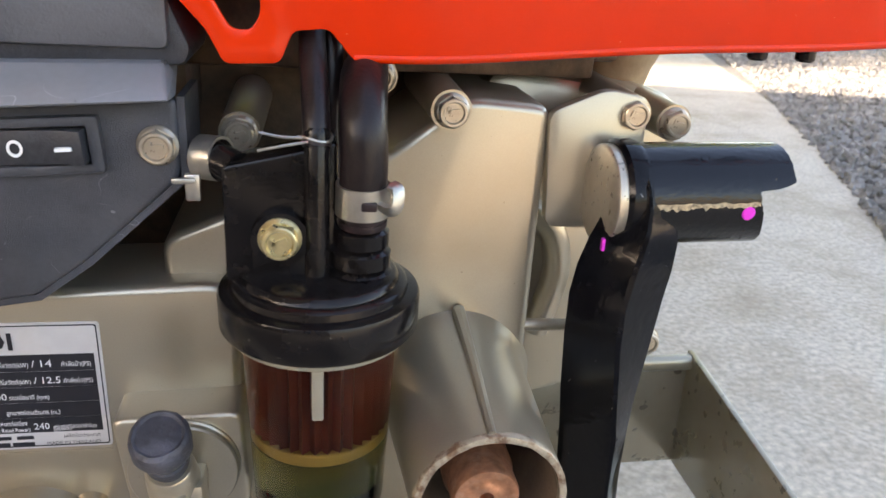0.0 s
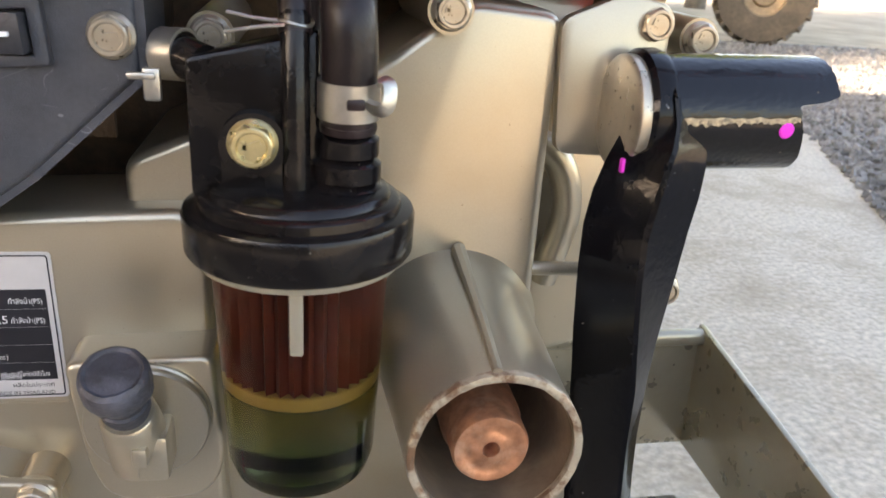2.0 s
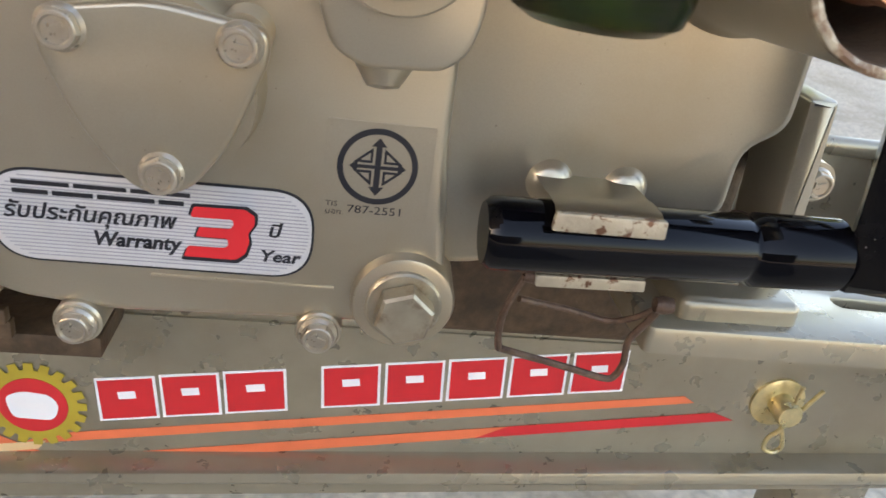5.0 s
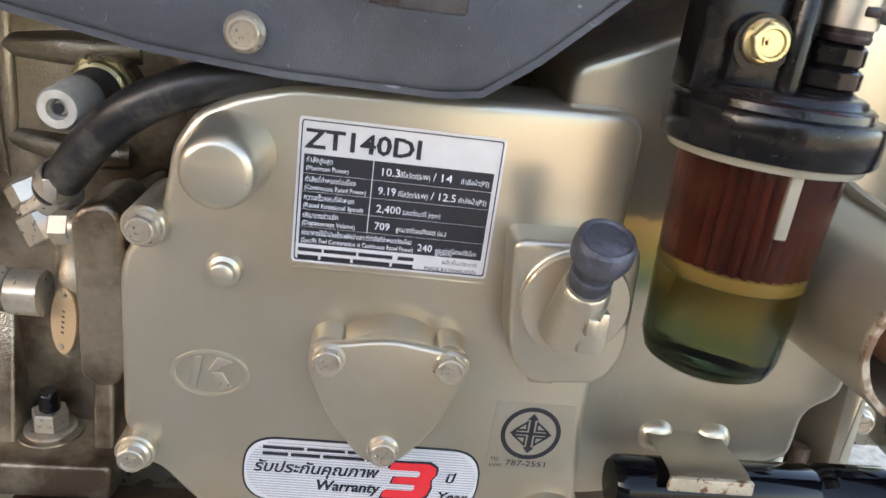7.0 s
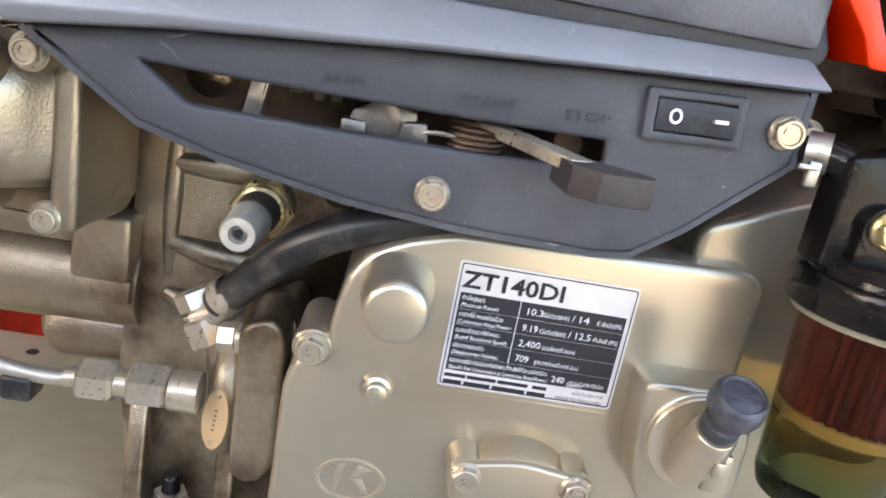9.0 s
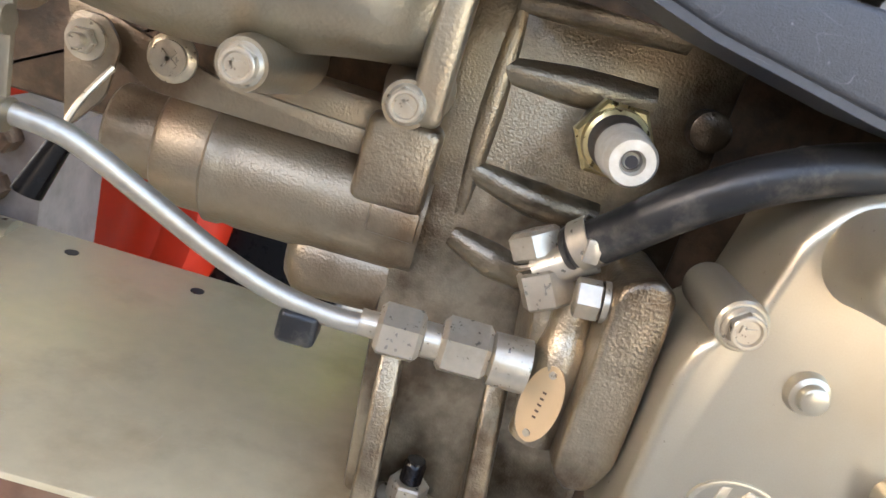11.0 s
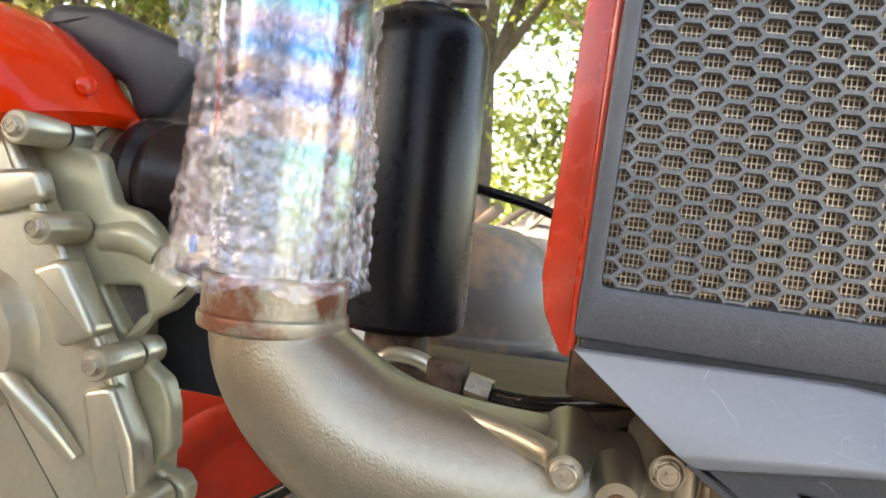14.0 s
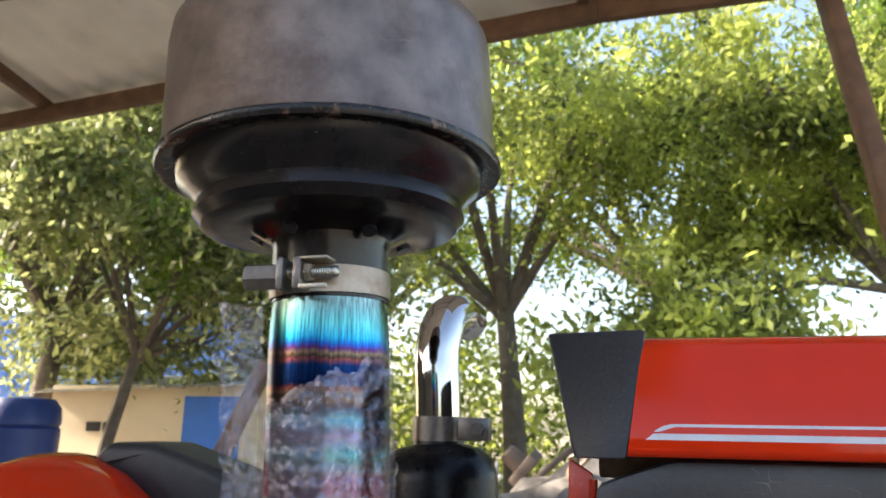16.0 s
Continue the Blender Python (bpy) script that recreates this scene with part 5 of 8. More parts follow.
bm = BM()
lathe(bm, [(0, 0.0), (0.0240, 0.0), (0.0246, 0.0008), (0.0246, 0.0050), (0.0236, 0.0060), (0.0222, 0.0062), (0.0205, 0.0070), (0, 0.0076)], (0.3310, -0.005, 0.7645), (-1, 0, 0), 56)
part("pivot_disc", bm, BOLT, stand)


# ---- head side of the engine ----
bm = BM()
prism(bm, fillet([(-0.197, 0.56), (-0.192, 0.760), (-0.10, 0.79), (-0.06, 0.79), (-0.06, 0.45), (-0.186, 0.45)], 0.006), 0.104, 0.12, 0.003)
part("head_face", bm, CAST, engine, "rough dark cast head face")
RIBS = [((-0.171, 0.699), (-0.134, 0.701), (-0.098, 0.704)), ((-0.169, 0.648), (-0.135, 0.643), (-0.105, 0.643)), ((-0.170, 0.613), (-0.148, 0.607), (-0.130, 0.603)), ((-0.172, 0.731), (-0.13, 0.736), (-0.092, 0.737))]
for a, b, c in RIBS:
    bm = BM()
    sweep(bm, [(a[0], 0.1085, a[1]), (b[0], 0.1050, b[1]), (c[0], 0.1075, c[1])], [0.007, 0.0095, 0.0085], 20, 8)
    part("cast_rib", bm, CAST, engine)
bm = BM()
sweep(bm, [(-0.1705, 0.1095, 0.735), (-0.1705, 0.1075, 0.68), (-0.1700, 0.1095, 0.625)], [0.006, 0.007, 0.006], 16, 6)
part("cast_rib", bm, CAST, engine)
plug = part("glow_plug", lathe(BM(), [(0.017, -0.01), (0.0165, 0.012), (0.0145, 0.014)], (-0.1125, 0.104, 0.684), n=32), CAST, engine)
part("plug_hex", hexagon(lathe(BM(), [(0.0150, 0.006), (0.0158, 0.010), (0.0150, 0.013), (0.0130, 0.014)], (-0.1130, 0.092, 0.684), (-0.03, -1, -0.02), 32), (-0.1130, 0.092, 0.684), (-0.03, -1, -0.02), 0.034, 0.009, 0.0015), YELLOW_ZINC, plug)
part("plug_body", lathe(BM(), [(0.0128, 0), (0.0128, 0.008), (0.0105, 0.011), (0.0098, 0.014), (0.0095, 0.020), (0.0105, 0.021), (0.0105, 0.026), (0.0085, 0.027), (0.0082, 0.046), (0.0070, 0.048), (0.0038, 0.048), (0.0030, 0.046), (0, 0.046)], (-0.1135, 0.084, 0.684), (-0.03, -1, -0.02), 32), STEEL_DARK, plug)
part("plug_tip", lathe(BM(), [(0.0118, -0.006), (0.0118, 0.001), (0.0108, 0.0025), (0.0106, 0.019), (0.0092, 0.0215), (0.0052, 0.0215), (0.0044, 0.0165), (0, 0.0160)], (-0.1145, 0.0535, 0.6833), (-0.03, -1, -0.02), 32), PALE_ZINC, plug, "bright zinc injector tip")
part("tip_hole", lathe(BM(), [(0.0026, 0), (0.0026, 0.0008), (0, 0.0008)], (-0.11515, 0.0345, 0.6829), (-0.03, -1, -0.02), 20), BLACK_INK, plug)
for x, z, r in ((-0.170, 0.752, 0.011), (-0.165, 0.7535, 0.009), (-0.070, 0.700, 0.010)):
    part("core_plug", lathe(BM(), [(r, -0.02), (r * 0.97, 0.004), (r * 0.7, 0.0055), (0, 0.006)], (x, 0.098, z), n=24), CAST, engine)
bolt(engine, -0.035, 0.07, 0.700, spin=25, label="brown stained bolt")

# injection pump
PUMP = material("oil_browned_pump_casting", (0.31, 0.25, 0.18), 0.36, 0.8, 0.06, 200, 0.36, 700, (0.11, 0.060, 0.030), 13, 0.8, dirt_rough=0.55, dirt_range=(0.47, 0.64), rough_spread=0.05, bump_detail=1.5)
pump = thing("injection_pump", (-0.26, 0.12, 0.55), "grey-brown cast fuel injection pump on the engine end", "pump")
PY = 0.128
bm = BM()
lathe(bm, [(0.0, 0.0), (0.034, 0.0), (0.034, 0.095), (0.0330, 0.102), (0.0345, 0.105), (0.0345, 0.111), (0.0325, 0.113)], (-0.186, PY, 0.6115), (-1, 0, -0.01), 48)
part("housing", bm, PUMP, pump)
bm = BM()
lathe(bm, [(0.0325, 0.0), (0.0325, 0.030), (0.030, 0.033), (0.0235, 0.035), (0.0235, 0.060), (0.0215, 0.062), (0, 0.062)], (-0.292, PY, 0.6115), (-1, 0, -0.01), 40)
part("governor_sleeve", bm, PUMP, pump)
bm = BM()
box(bm, -0.225, -0.188, 0.088, 0.115, 0.620, 0.664, 0.005, segments=3)
box(bm, -0.213, -0.188, 0.090, 0.12, 0.606, 0.622, 0.002)
box(bm, -0.300, -0.220, 0.10, 0.13, 0.640, 0.668, 0.004)
part("bracket_block", bm, PUMP, pump)
bm = BM()
lathe(bm, [(0, 0.0), (0.024, 0.0), (0.0255, 0.003), (0.0255, 0.052), (0.0235, 0.058), (0.016, 0.064), (0, 0.065)], (-0.187, 0.130, 0.577), (-1, 0, -0.04), 36)
part("lower_bowl", bm, PUMP, pump)
bm = BM()
prism(bm, fillet([(-0.376, 0.676), (-0.30, 0.655), (-0.205, 0.652), (-0.205, 0.640), (-0.33, 0.640), (-0.372, 0.662)], 0.003), 0.098, 0.102, 0.0006)
part("top_plate", bm, PUMP, pump)
bm = BM()
prism(bm, fillet([(-0.370, 0.657), (-0.366, 0.668), (-0.352, 0.669), (-0.343, 0.658), (-0.347, 0.632), (-0.361, 0.614), (-0.364, 0.616)], 0.004), 0.090, 0.0925, 0.0005)
stop = part("stop_arm", bm, PUMP, pump)
part("arm_nut", hexagon(lathe(BM(), [(0.0095, 0), (0.0095, 0.002), (0, 0.002)], (-0.3590, 0.090, 0.6560), n=24), (-0.359, 0.088, 0.656), (0, -1, 0), 0.011, 0.005, 0.0006), BOLT, stop)
part("arm_stud", lathe(BM(), [(0.0035, 0), (0.0035, 0.009), (0.003, 0.0095), (0, 0.0095)], (-0.359, 0.088, 0.656), n=16), BOLT, stop)
bm = BM()
sweep(bm, [(-0.343, 0.086, 0.6480), (-0.352, 0.078, 0.630), (-0.357, 0.072, 0.612)], 0.0017, 8, 4)
part("stop_wire", bm, BOLT, pump)
bm = BM()
sweep(bm, [(-0.3525, 0.072, 0.616), (-0.3640, 0.066, 0.584)], [0.0055, 0.0078], 10, 4, False, True, 0.6)
part("wire_knob", bm, SATIN_BLACK, pump, "small black plastic wire end")
bm = BM()
lathe(bm, [(0.012, 0), (0.012, 0.002), (0.010, 0.004), (0.0085, 0.0045), (0.0085, 0.007), (0, 0.007)], (-0.3215, 0.098, 0.6585), n=24)
for a in (35, 125):
    box(bm, -0.0052, 0.0052, -0.0005, 0.0, -0.0012, 0.0012, 0, Matrix.Translation((-0.3215, 0.0908, 0.6585)) @ pose(0, 0, 0, 0, a, 0))
part("cross_screw", bm, BOLT, pump)

# pipe bracket on the elbow
def cross_screw(parent, x, y, z, s=1.0, spin=0):
    bm = BM()
    lathe(bm, [(0.0095 * s, 0), (0.0100 * s, 0.001), (0.0100 * s, 0.0022), (0.0080 * s, 0.003), (0.0078 * s, 0.0075 * s), (0.0068 * s, 0.0085 * s), (0, 0.0085 * s)], (x, y, z), n=32)
    head = part("cross_head_screw", bm, ZINC, parent)
    bm = BM()
    for a in (spin, spin + 90):
        box(bm, -0.0052 * s, 0.0052 * s, -0.0003, 0.001, -0.0011 * s, 0.0011 * s, 0, Matrix.Translation((x, y - 0.0085 * s, z)) @ pose(0, 0, 0, 0, a, 0))
    part("cross_slot", bm, GRIME_SHADE, head)


bracket = part("pipe_bracket", prism(BM(), fillet([(-0.371, 0.712), (-0.352, 0.706), (-0.3445, 0.692), (-0.3415, 0.632), (-0.3700, 0.637), (-0.3735, 0.668), (-0.372, 0.70)], 0.004), 0.003, 0.0055, 0.0006), INTAKE, elbow, "folded sheet bracket holding a pipe")
bm = BM()
sweep(bm, [(-0.3740, 0.001, 0.6675), (-0.3430, 0.001, 0.6700)], 0.0055, 16, 2, False)
sweep(bm, [(-0.3735, 0.0045, 0.6375), (-0.3415, 0.0045, 0.6360)], 0.0068, 16, 2, False)
part("bracket_fold", bm, INTAKE, bracket)
bm = BM()
lathe(bm, [(0.015, -0.03), (0.0125, -0.004), (0.0120, 0.0), (0, 0.0)], (-0.3605, 0.003, 0.684), n=28)
part("screw_boss", bm, INTAKE, elbow)
cross_screw(elbow, -0.3608, 0.003, 0.6825, 1.1, 15)
cross_screw(elbow, -0.3590, -0.003, 0.6555, 0.9, 20)

bm = BM()
sweep(bm, [(-0.372, 0.045, 0.715), (-0.381, 0.022, 0.700), (-0.3935, 0.010, 0.671), (-0.3955, 0.007, 0.652), (-0.386, 0.006, 0.641), (-0.372, 0.006, 0.637), (-0.346, 0.008, 0.6365), (-0.322, 0.013, 0.632), (-0.293, 0.021, 0.615), (-0.265, 0.027, 0.599), (-0.239, 0.0305, 0.5885), (-0.214, 0.032, 0.584), (-0.190, 0.033, 0.5845)], 0.0047, 16, 8)
solo("fuel_pipe", bm, STEEL, (-0.37, 0.04, 0.71), "bare steel fuel pipe bent around a bracket", "pipe")
solo("pipe_clip", box(BM(), -0.2335, -0.2160, 0.026, 0.044, 0.5680, 0.5835, 0.003, segments=3), DUSTY_RUBBER, (-0.225, 0.035, 0.568), "dark rubber clip under the steel fuel pipe", "clip")
fitting = thing("pipe_fitting", (-0.165, 0.035, 0.585), "pair of grey hex pipe fittings in line", "fitting")
part("hex_nut", hexagon(BM(), (-0.1925, 0.0335, 0.5850), (1, 0, 0.02), 0.0215, 0.0200, 0.0022, 0.52), BOLT, fitting)
part("hex_nut", hexagon(BM(), (-0.1650, 0.0335, 0.5865), (1, 0, 0.02), 0.0230, 0.0215, 0.0022, 0.52), BOLT, fitting)
part("nipple", lathe(BM(), [(0.0060, 0), (0.0060, 0.026), (0.0080, 0.028), (0.0080, 0.056), (0.0115, 0.058), (0.0120, 0.074), (0, 0.074)], (-0.200, 0.0332, 0.585), (1, 0, 0.02), 24), BOLT, fitting)

# oil pump body with tag and foot
bm = BM()
prism(bm, fillet([(-0.130, 0.612), (-0.084, 0.640), (-0.074, 0.62), (-0.074, 0.56), (-0.092, 0.548), (-0.122, 0.560)], 0.006), 0.046, 0.10, 0.003)
part("pump_body", bm, CAST, engine)
bm = BM()
prism(bm, fillet([(-0.1060, 0.634), (-0.1020, 0.641), (-0.0900, 0.645), (-0.0825, 0.640), (-0.0805, 0.625), (-0.0790, 0.560), (-0.0850, 0.546), (-0.0960, 0.543), (-0.1040, 0.550), (-0.1045, 0.600)], 0.004), 0.016, 0.060, 0.0035, segments=3)
part("pump_flange", bm, CAST, engine)
bm = BM()
sweep(bm, [(-0.1135, 0.045, 0.622), (-0.1125, 0.043, 0.605), (-0.1115, 0.042, 0.590), (-0.1105, 0.041, 0.552)], [0.0085, 0.0090, 0.0125, 0.0120], 20, 6)
part("pump_neck", bm, CAST, engine)
BRASS = material("pale_gold_tag", (0.60, 0.42, 0.24), 0.4, 0.55, 0.06, 60, 0.08, 300, (0.42, 0.28, 0.16), 60, 0.3)
bm = BM()
k = 36
vs = [bm.verts.new((0.0092 * math.cos(2 * math.pi * i / k), 0, 0.0185 * math.sin(2 * math.pi * i / k))) for i in range(k)]
f = bm.faces.new(vs)
ex = bmesh.ops.extrude_face_region(bm, geom=[f])["geom"]
bmesh.ops.translate(bm, verts=[v for v in ex if isinstance(v, bmesh.types.BMVert)], vec=(0, 0.0012, 0))
TAG = Matrix.Translation((-0.1160, 0.0290, 0.5735)) @ pose(0, 0, 0, -4, 3, -30)
bm.transform(TAG)
tag = part("number_tag", bm, BRASS, engine, "oval pale gold metal number tag")
for z in (0.0145, -0.0145):
    bm = BM()
    lathe(bm, [(0.0017, -0.0005), (0.0017, 0.0008), (0, 0.0009)], (0, 0, z), n=16)
    bm.transform(TAG)
    part("rivet", bm, BOLT, tag)
bm = BM()
for i in range(5):
    box(bm, -0.0009, 0.0009, -0.0003, 0.0002, -0.0068 + i * 0.0030, -0.0060 + i * 0.0030)
bm.transform(TAG)
part("stamped_marks", bm, RUSTY, tag)

banjo = thing("banjo_fitting", (-0.135, 0.045, 0.61), "grey steel banjo hose fitting with hex cap", "fitting")
part("cap_hex", hexagon(BM(), (-0.1335, 0.0500, 0.6300), (-0.50, 0.20, 0.84), 0.0215, 0.0130, 0.0018, 0.2), BOLT, banjo)
part("banjo_ring", hexagon(lathe(BM(), [(0.0112, 0.0), (0.0118, 0.0012), (0.0112, 0.0024)], (-0.1322, 0.0495, 0.6277), (-0.50, 0.20, 0.84), 28), (-0.1235, 0.0430, 0.6130), (-0.50, 0.20, 0.84), 0.0215, 0.0165, 0.0012, 0.5), BOLT, banjo)
part("banjo_stem", lathe(BM(), [(0.0085, 0.0), (0.0085, 0.026), (0, 0.026)], (-0.134, 0.046, 0.625), (0.75, -0.18, 0.62), 20), BOLT, banjo)
part("lock_nut", hexagon(BM(), (-0.1185, 0.030, 0.6245), (1, -0.1, 0.12), 0.0150, 0.0110, 0.001), BOLT, banjo)
part("nut_washer", lathe(BM(), [(0.0088, 0), (0.0088, 0.0025), (0, 0.0025)], (-0.1075, 0.0289, 0.6258), (1, -0.1, 0.12), 24), BOLT, banjo)

hose("breather_hose", [(-0.1235, 0.043, 0.6395), (-0.112, 0.034, 0.652), (-0.096, 0.022, 0.672), (-0.075, 0.014, 0.691), (-0.050, 0.011, 0.7045), (-0.020, 0.011, 0.713), (0.02, 0.014, 0.720), (0.06, 0.03, 0.725)], 0.0098, "dusty black rubber breather hose", DUSTY_RUBBER)
hclamp = thing("spring_clamp", (-0.117, 0.04, 0.64), "yellow-grey spring hose clamp", "clamp")
part("clamp_band", lathe(BM(), [(0.0102, -0.0045), (0.0112, -0.0045), (0.0112, 0.0045), (0.0102, 0.0045)], (-0.1185, 0.0395, 0.6455), (0.6, -0.4, 0.7), 32), BOLT, hclamp)
part("clamp_ear", box(BM(), -0.1215, -0.1150, 0.0265, 0.0300, 0.640, 0.650, 0.0008), BOLT, hclamp)

# engine foot
foot = thing("engine_foot", (-0.145, 0.09, 0.436), "oil-stained cast engine foot bolted to the deck", "engine foot")
bm = BM()
prism(bm, fillet([(-0.180, -0.060), (-0.172, -0.054), (-0.104, -0.056), (-0.104, -0.14), (-0.180, -0.14)], 0.006, 5), 0.4620, 0.4400, 0.003, segments=3)
for v in bm.verts:
    v.co = (v.co.x, -v.co.z, v.co.y)
part("base", bm, CAST, foot)
part("bolt_seat", lathe(BM(), [(0.0205, -0.003), (0.0195, 0.0012), (0.0180, 0.0016), (0, 0.0016)], (-0.152, 0.090, 0.4620), (0, 0, 1), 36), CAST, foot)
for x in (-0.1725, -0.1135):
    bm = BM()
    box(bm, x - 0.0065, x + 0.0065, 0.070, 0.122, 0.445, 0.560, 0.003, segments=3)
    for v in bm.verts:
        v.co.y += max(0.0, 0.028 - 0.35 * (0.560 - v.co.z)) if v.co.y < 0.10 else 0.0
        v.co.x -= (v.co.z - 0.445) * 0.09
        if v.co.z > 0.5:
            v.co.y += 0.012 if v.co.y < 0.11 else 0.0
    part("side_rib", bm, CAST, foot)
bm = BM()
prism(bm, [(-0.176, 0.449), (-0.112, 0.449), (-0.121, 0.56), (-0.18, 0.56)], 0.106, 0.115)
part("web", bm, CAST, foot)
part("stud_nut", hexagon(lathe(BM(), [(0.0155, 0), (0.0155, 0.0025), (0.0145, 0.003), (0, 0.003)], (-0.152, 0.090, 0.4630), (0, 0, 1), 32), (-0.152, 0.09, 0.4655), (0, 0, 1), 0.0195, 0.0125, 0.001), BOLT, foot)
bm = BM()
prof = [(0.0062, 0.0)]
for i in range(9):
    prof += [(0.0062, 0.010 + i * 0.0017), (0.0054, 0.0108 + i * 0.0017)]
lathe(bm, prof + [(0.005, 0.0265), (0, 0.027)], (-0.152, 0.090, 0.465), (0, 0, 1), 20)
part("stud", bm, SATIN_BLACK, foot, "dark threaded stud")
for x, y in ((-0.448, 0.3028), (-0.3426, 0.3002)):
    part("bolt_hole", lathe(BM(), [(0, 0.0), (0.0055, 0.0), (0.0055, 0.0006), (0, 0.0006)], (x, y, 0.4500), (0, 0, 1), 20), BLACK_INK, chassis)
bm = BM()
box(bm, -0.174, -0.04, 0.046, 0.052, 0.428, 0.4365, 0.001)
box(bm, -0.174, -0.04, 0.050, 0.056, 0.417, 0.4275, 0.001)
box(bm, -0.174, 0.0, 0.056, 0.098, 0.404, 0.4165, 0.001)
part("edge_strip", bm, GRIME_SHADE, chassis, "brown stained edge strip of the deck")

# inside of the throttle slot
bm = BM()
prism(bm, [(-0.17, 0.735), (-0.17, 0.79), (0.11, 0.80), (0.11, 0.735)], 0.052, 0.056)
part("back_plate", bm, GRIME_SHADE, panel)
bm = BM()
sweep(bm, [(-0.004 + 0.0125 * math.cos(0.9 * i), 0.006 + 0.0125 * math.sin(0.9 * i), 0.7525 + 0.00042 * i) for i in range(35)], 0.0012, 6, 3)
part("lever_spring", bm, RUSTY, panel, "dull brown coil spring on the lever")
part("spring_post", lathe(BM(), [(0.0100, 0), (0.0100, 0.022), (0, 0.022)], (-0.004, 0.006, 0.748), (0, 0, 1), 20), GRIME_SHADE, panel)
bm = BM()
box(bm, -0.0032, 0.0032, 0.0, 0.003, -0.020, 0.020, 0.0005, Matrix.Translation((-0.1080, 0.002, 0.764)) @ pose(0, 0, 0, 0, 10, 0))
box(bm, 0.0034, 0.0048, -0.001, 0.008, -0.020, 0.020, 0.0004, Matrix.Translation((-0.1080, 0.002, 0.764)) @ pose(0, 0, 0, 0, 10, 0))
part("rod", bm, ZINC, panel, "bent zinc strip")
bm = BM()
prism(bm, fillet([(-0.066, 0.750), (-0.0635, 0.7625), (-0.0555, 0.7665), (-0.0545, 0.776), (-0.0455, 0.776), (-0.0440, 0.7680), (-0.0330, 0.7660), (-0.0320, 0.7500)], 0.002), 0.004, 0.020, 0.0015)
box(bm, -0.0680, -0.0560, 0.001, 0.012, 0.7500, 0.7580, 0.0015)
part("linkage_block", bm, STEEL_DARK, panel)
part("linkage_step", prism(BM(), fillet([(-0.0410, 0.7500), (-0.0390, 0.7610), (-0.0280, 0.7625), (-0.0260, 0.7500)], 0.002), -0.002, 0.010, 0.001), STEEL_DARK, panel)
bm = BM()
sweep(bm, [(-0.036, 0.001, 0.7560), (-0.024, -0.002, 0.7590), (-0.013, 0.0, 0.7585)], 0.0012, 8, 4)
part("link_wire", bm, BOLT, panel)
ROD = (0.99, 0.0, 0.12)
bm = BM()
lathe(bm, [(0.0040 - 0.0008 * (i % 2), 0.0010 * i) for i in range(44)], (-0.0990, 0.042, 0.7640), ROD, 14)
part("threaded_rod", bm, BOLT, panel)
for d in (0.012, 0.021):
    part("rod_nut", hexagon(BM(), (-0.0990 + d, 0.042, 0.7640 + 0.12 * d), ROD, 0.0125, 0.0055, 0.0008, 0.3), BOLT, panel)
part("stop_screw", lathe(BM(), [(0.0075, 0), (0.0072, 0.006), (0, 0.0062)], (0.040, 0.01, 0.765), n=20), RUSTY, panel)
part("knob_end", lathe(BM(), [(0.0125, 0), (0.0118, 0.010), (0.0090, 0.0125), (0, 0.013)], (-0.133, 0.028, 0.7655), n=28), CAST, panel)

# ---- lower guard strip of the radiator, painted as the shadow line above the panel ----
bm = BM()
prism(bm, fillet([(-0.262, 0.818), (-0.262, 0.832), (0.126, 0.856), (0.134, 0.848), (0.143, 0.826), (0.140, 0.8195), (0.10, 0.8165), (-0.10, 0.812)], 0.003), -0.012, 0.04, 0.003)
# darker plastic than the frame, in place of the shadow over the ledge
part("shadow_line_band", bm, DARK_PLASTIC, guard)

# ---- details round the filter ----
sc = thing("spring_clamp", (0.21, -0.04, 0.77), "zinc spring clamp on the thick fuel hose", "clamp")
part("clamp_band", lathe(BM(), [(0.0100, -0.0065), (0.0112, -0.0065), (0.0112, 0.0065), (0.0100, 0.0065)], (0.2100, -0.0385, 0.7735), (0, -0.05, 1), 32), ZINC, sc)
part("clamp_window", box(BM(), 0.2085, 0.2150, -0.0505, -0.0480, 0.7712, 0.7752, 0.001), RUBBER, sc)
bm = BM()
sweep(bm, [(0.2165, -0.047, 0.7725), (0.2200, -0.050, 0.7720), (0.2225, -0.050, 0.7740), (0.2228, -0.048, 0.7800), (0.2205, -0.046, 0.7812)], 0.0018, 6, 4, True, True, 1.8)
part("clamp_ear", bm, ZINC, sc)
wc = thing("wire_clamp", (0.19, -0.036, 0.798), "thin steel wire clip round the fuel hose", "clamp")
bm = BM()
ring = [(0.1910 + 0.0066 * math.cos(a), -0.0385 + 0.0066 * math.sin(a), 0.7985 + 0.0008 * math.sin(a * 2)) for a in [0.5 * i for i in range(13)]]
sweep(bm, ring, 0.0006, 6, 3)
sweep(bm, [(0.1865, -0.043, 0.799), (0.178, -0.046, 0.800), (0.1700, -0.046, 0.8015)], 0.0006, 6, 3)
sweep(bm, [(0.1880, -0.045, 0.798), (0.180, -0.049, 0.7975), (0.1695, -0.050, 0.7955)], 0.0006, 6, 3)
part("clip_wire", bm, ZINC, wc)
lc = thing("spring_clamp", (0.15, -0.015, 0.78), "zinc spring clamp on the hose under the panel", "clamp")
part("clamp_band", lathe(BM(), [(0.0082, -0.005), (0.0094, -0.005), (0.0094, 0.005), (0.0082, 0.005)], (0.1490, -0.0165, 0.7832), (0.85, -0.5, 0.05), 32), ZINC, lc)
bm = BM()
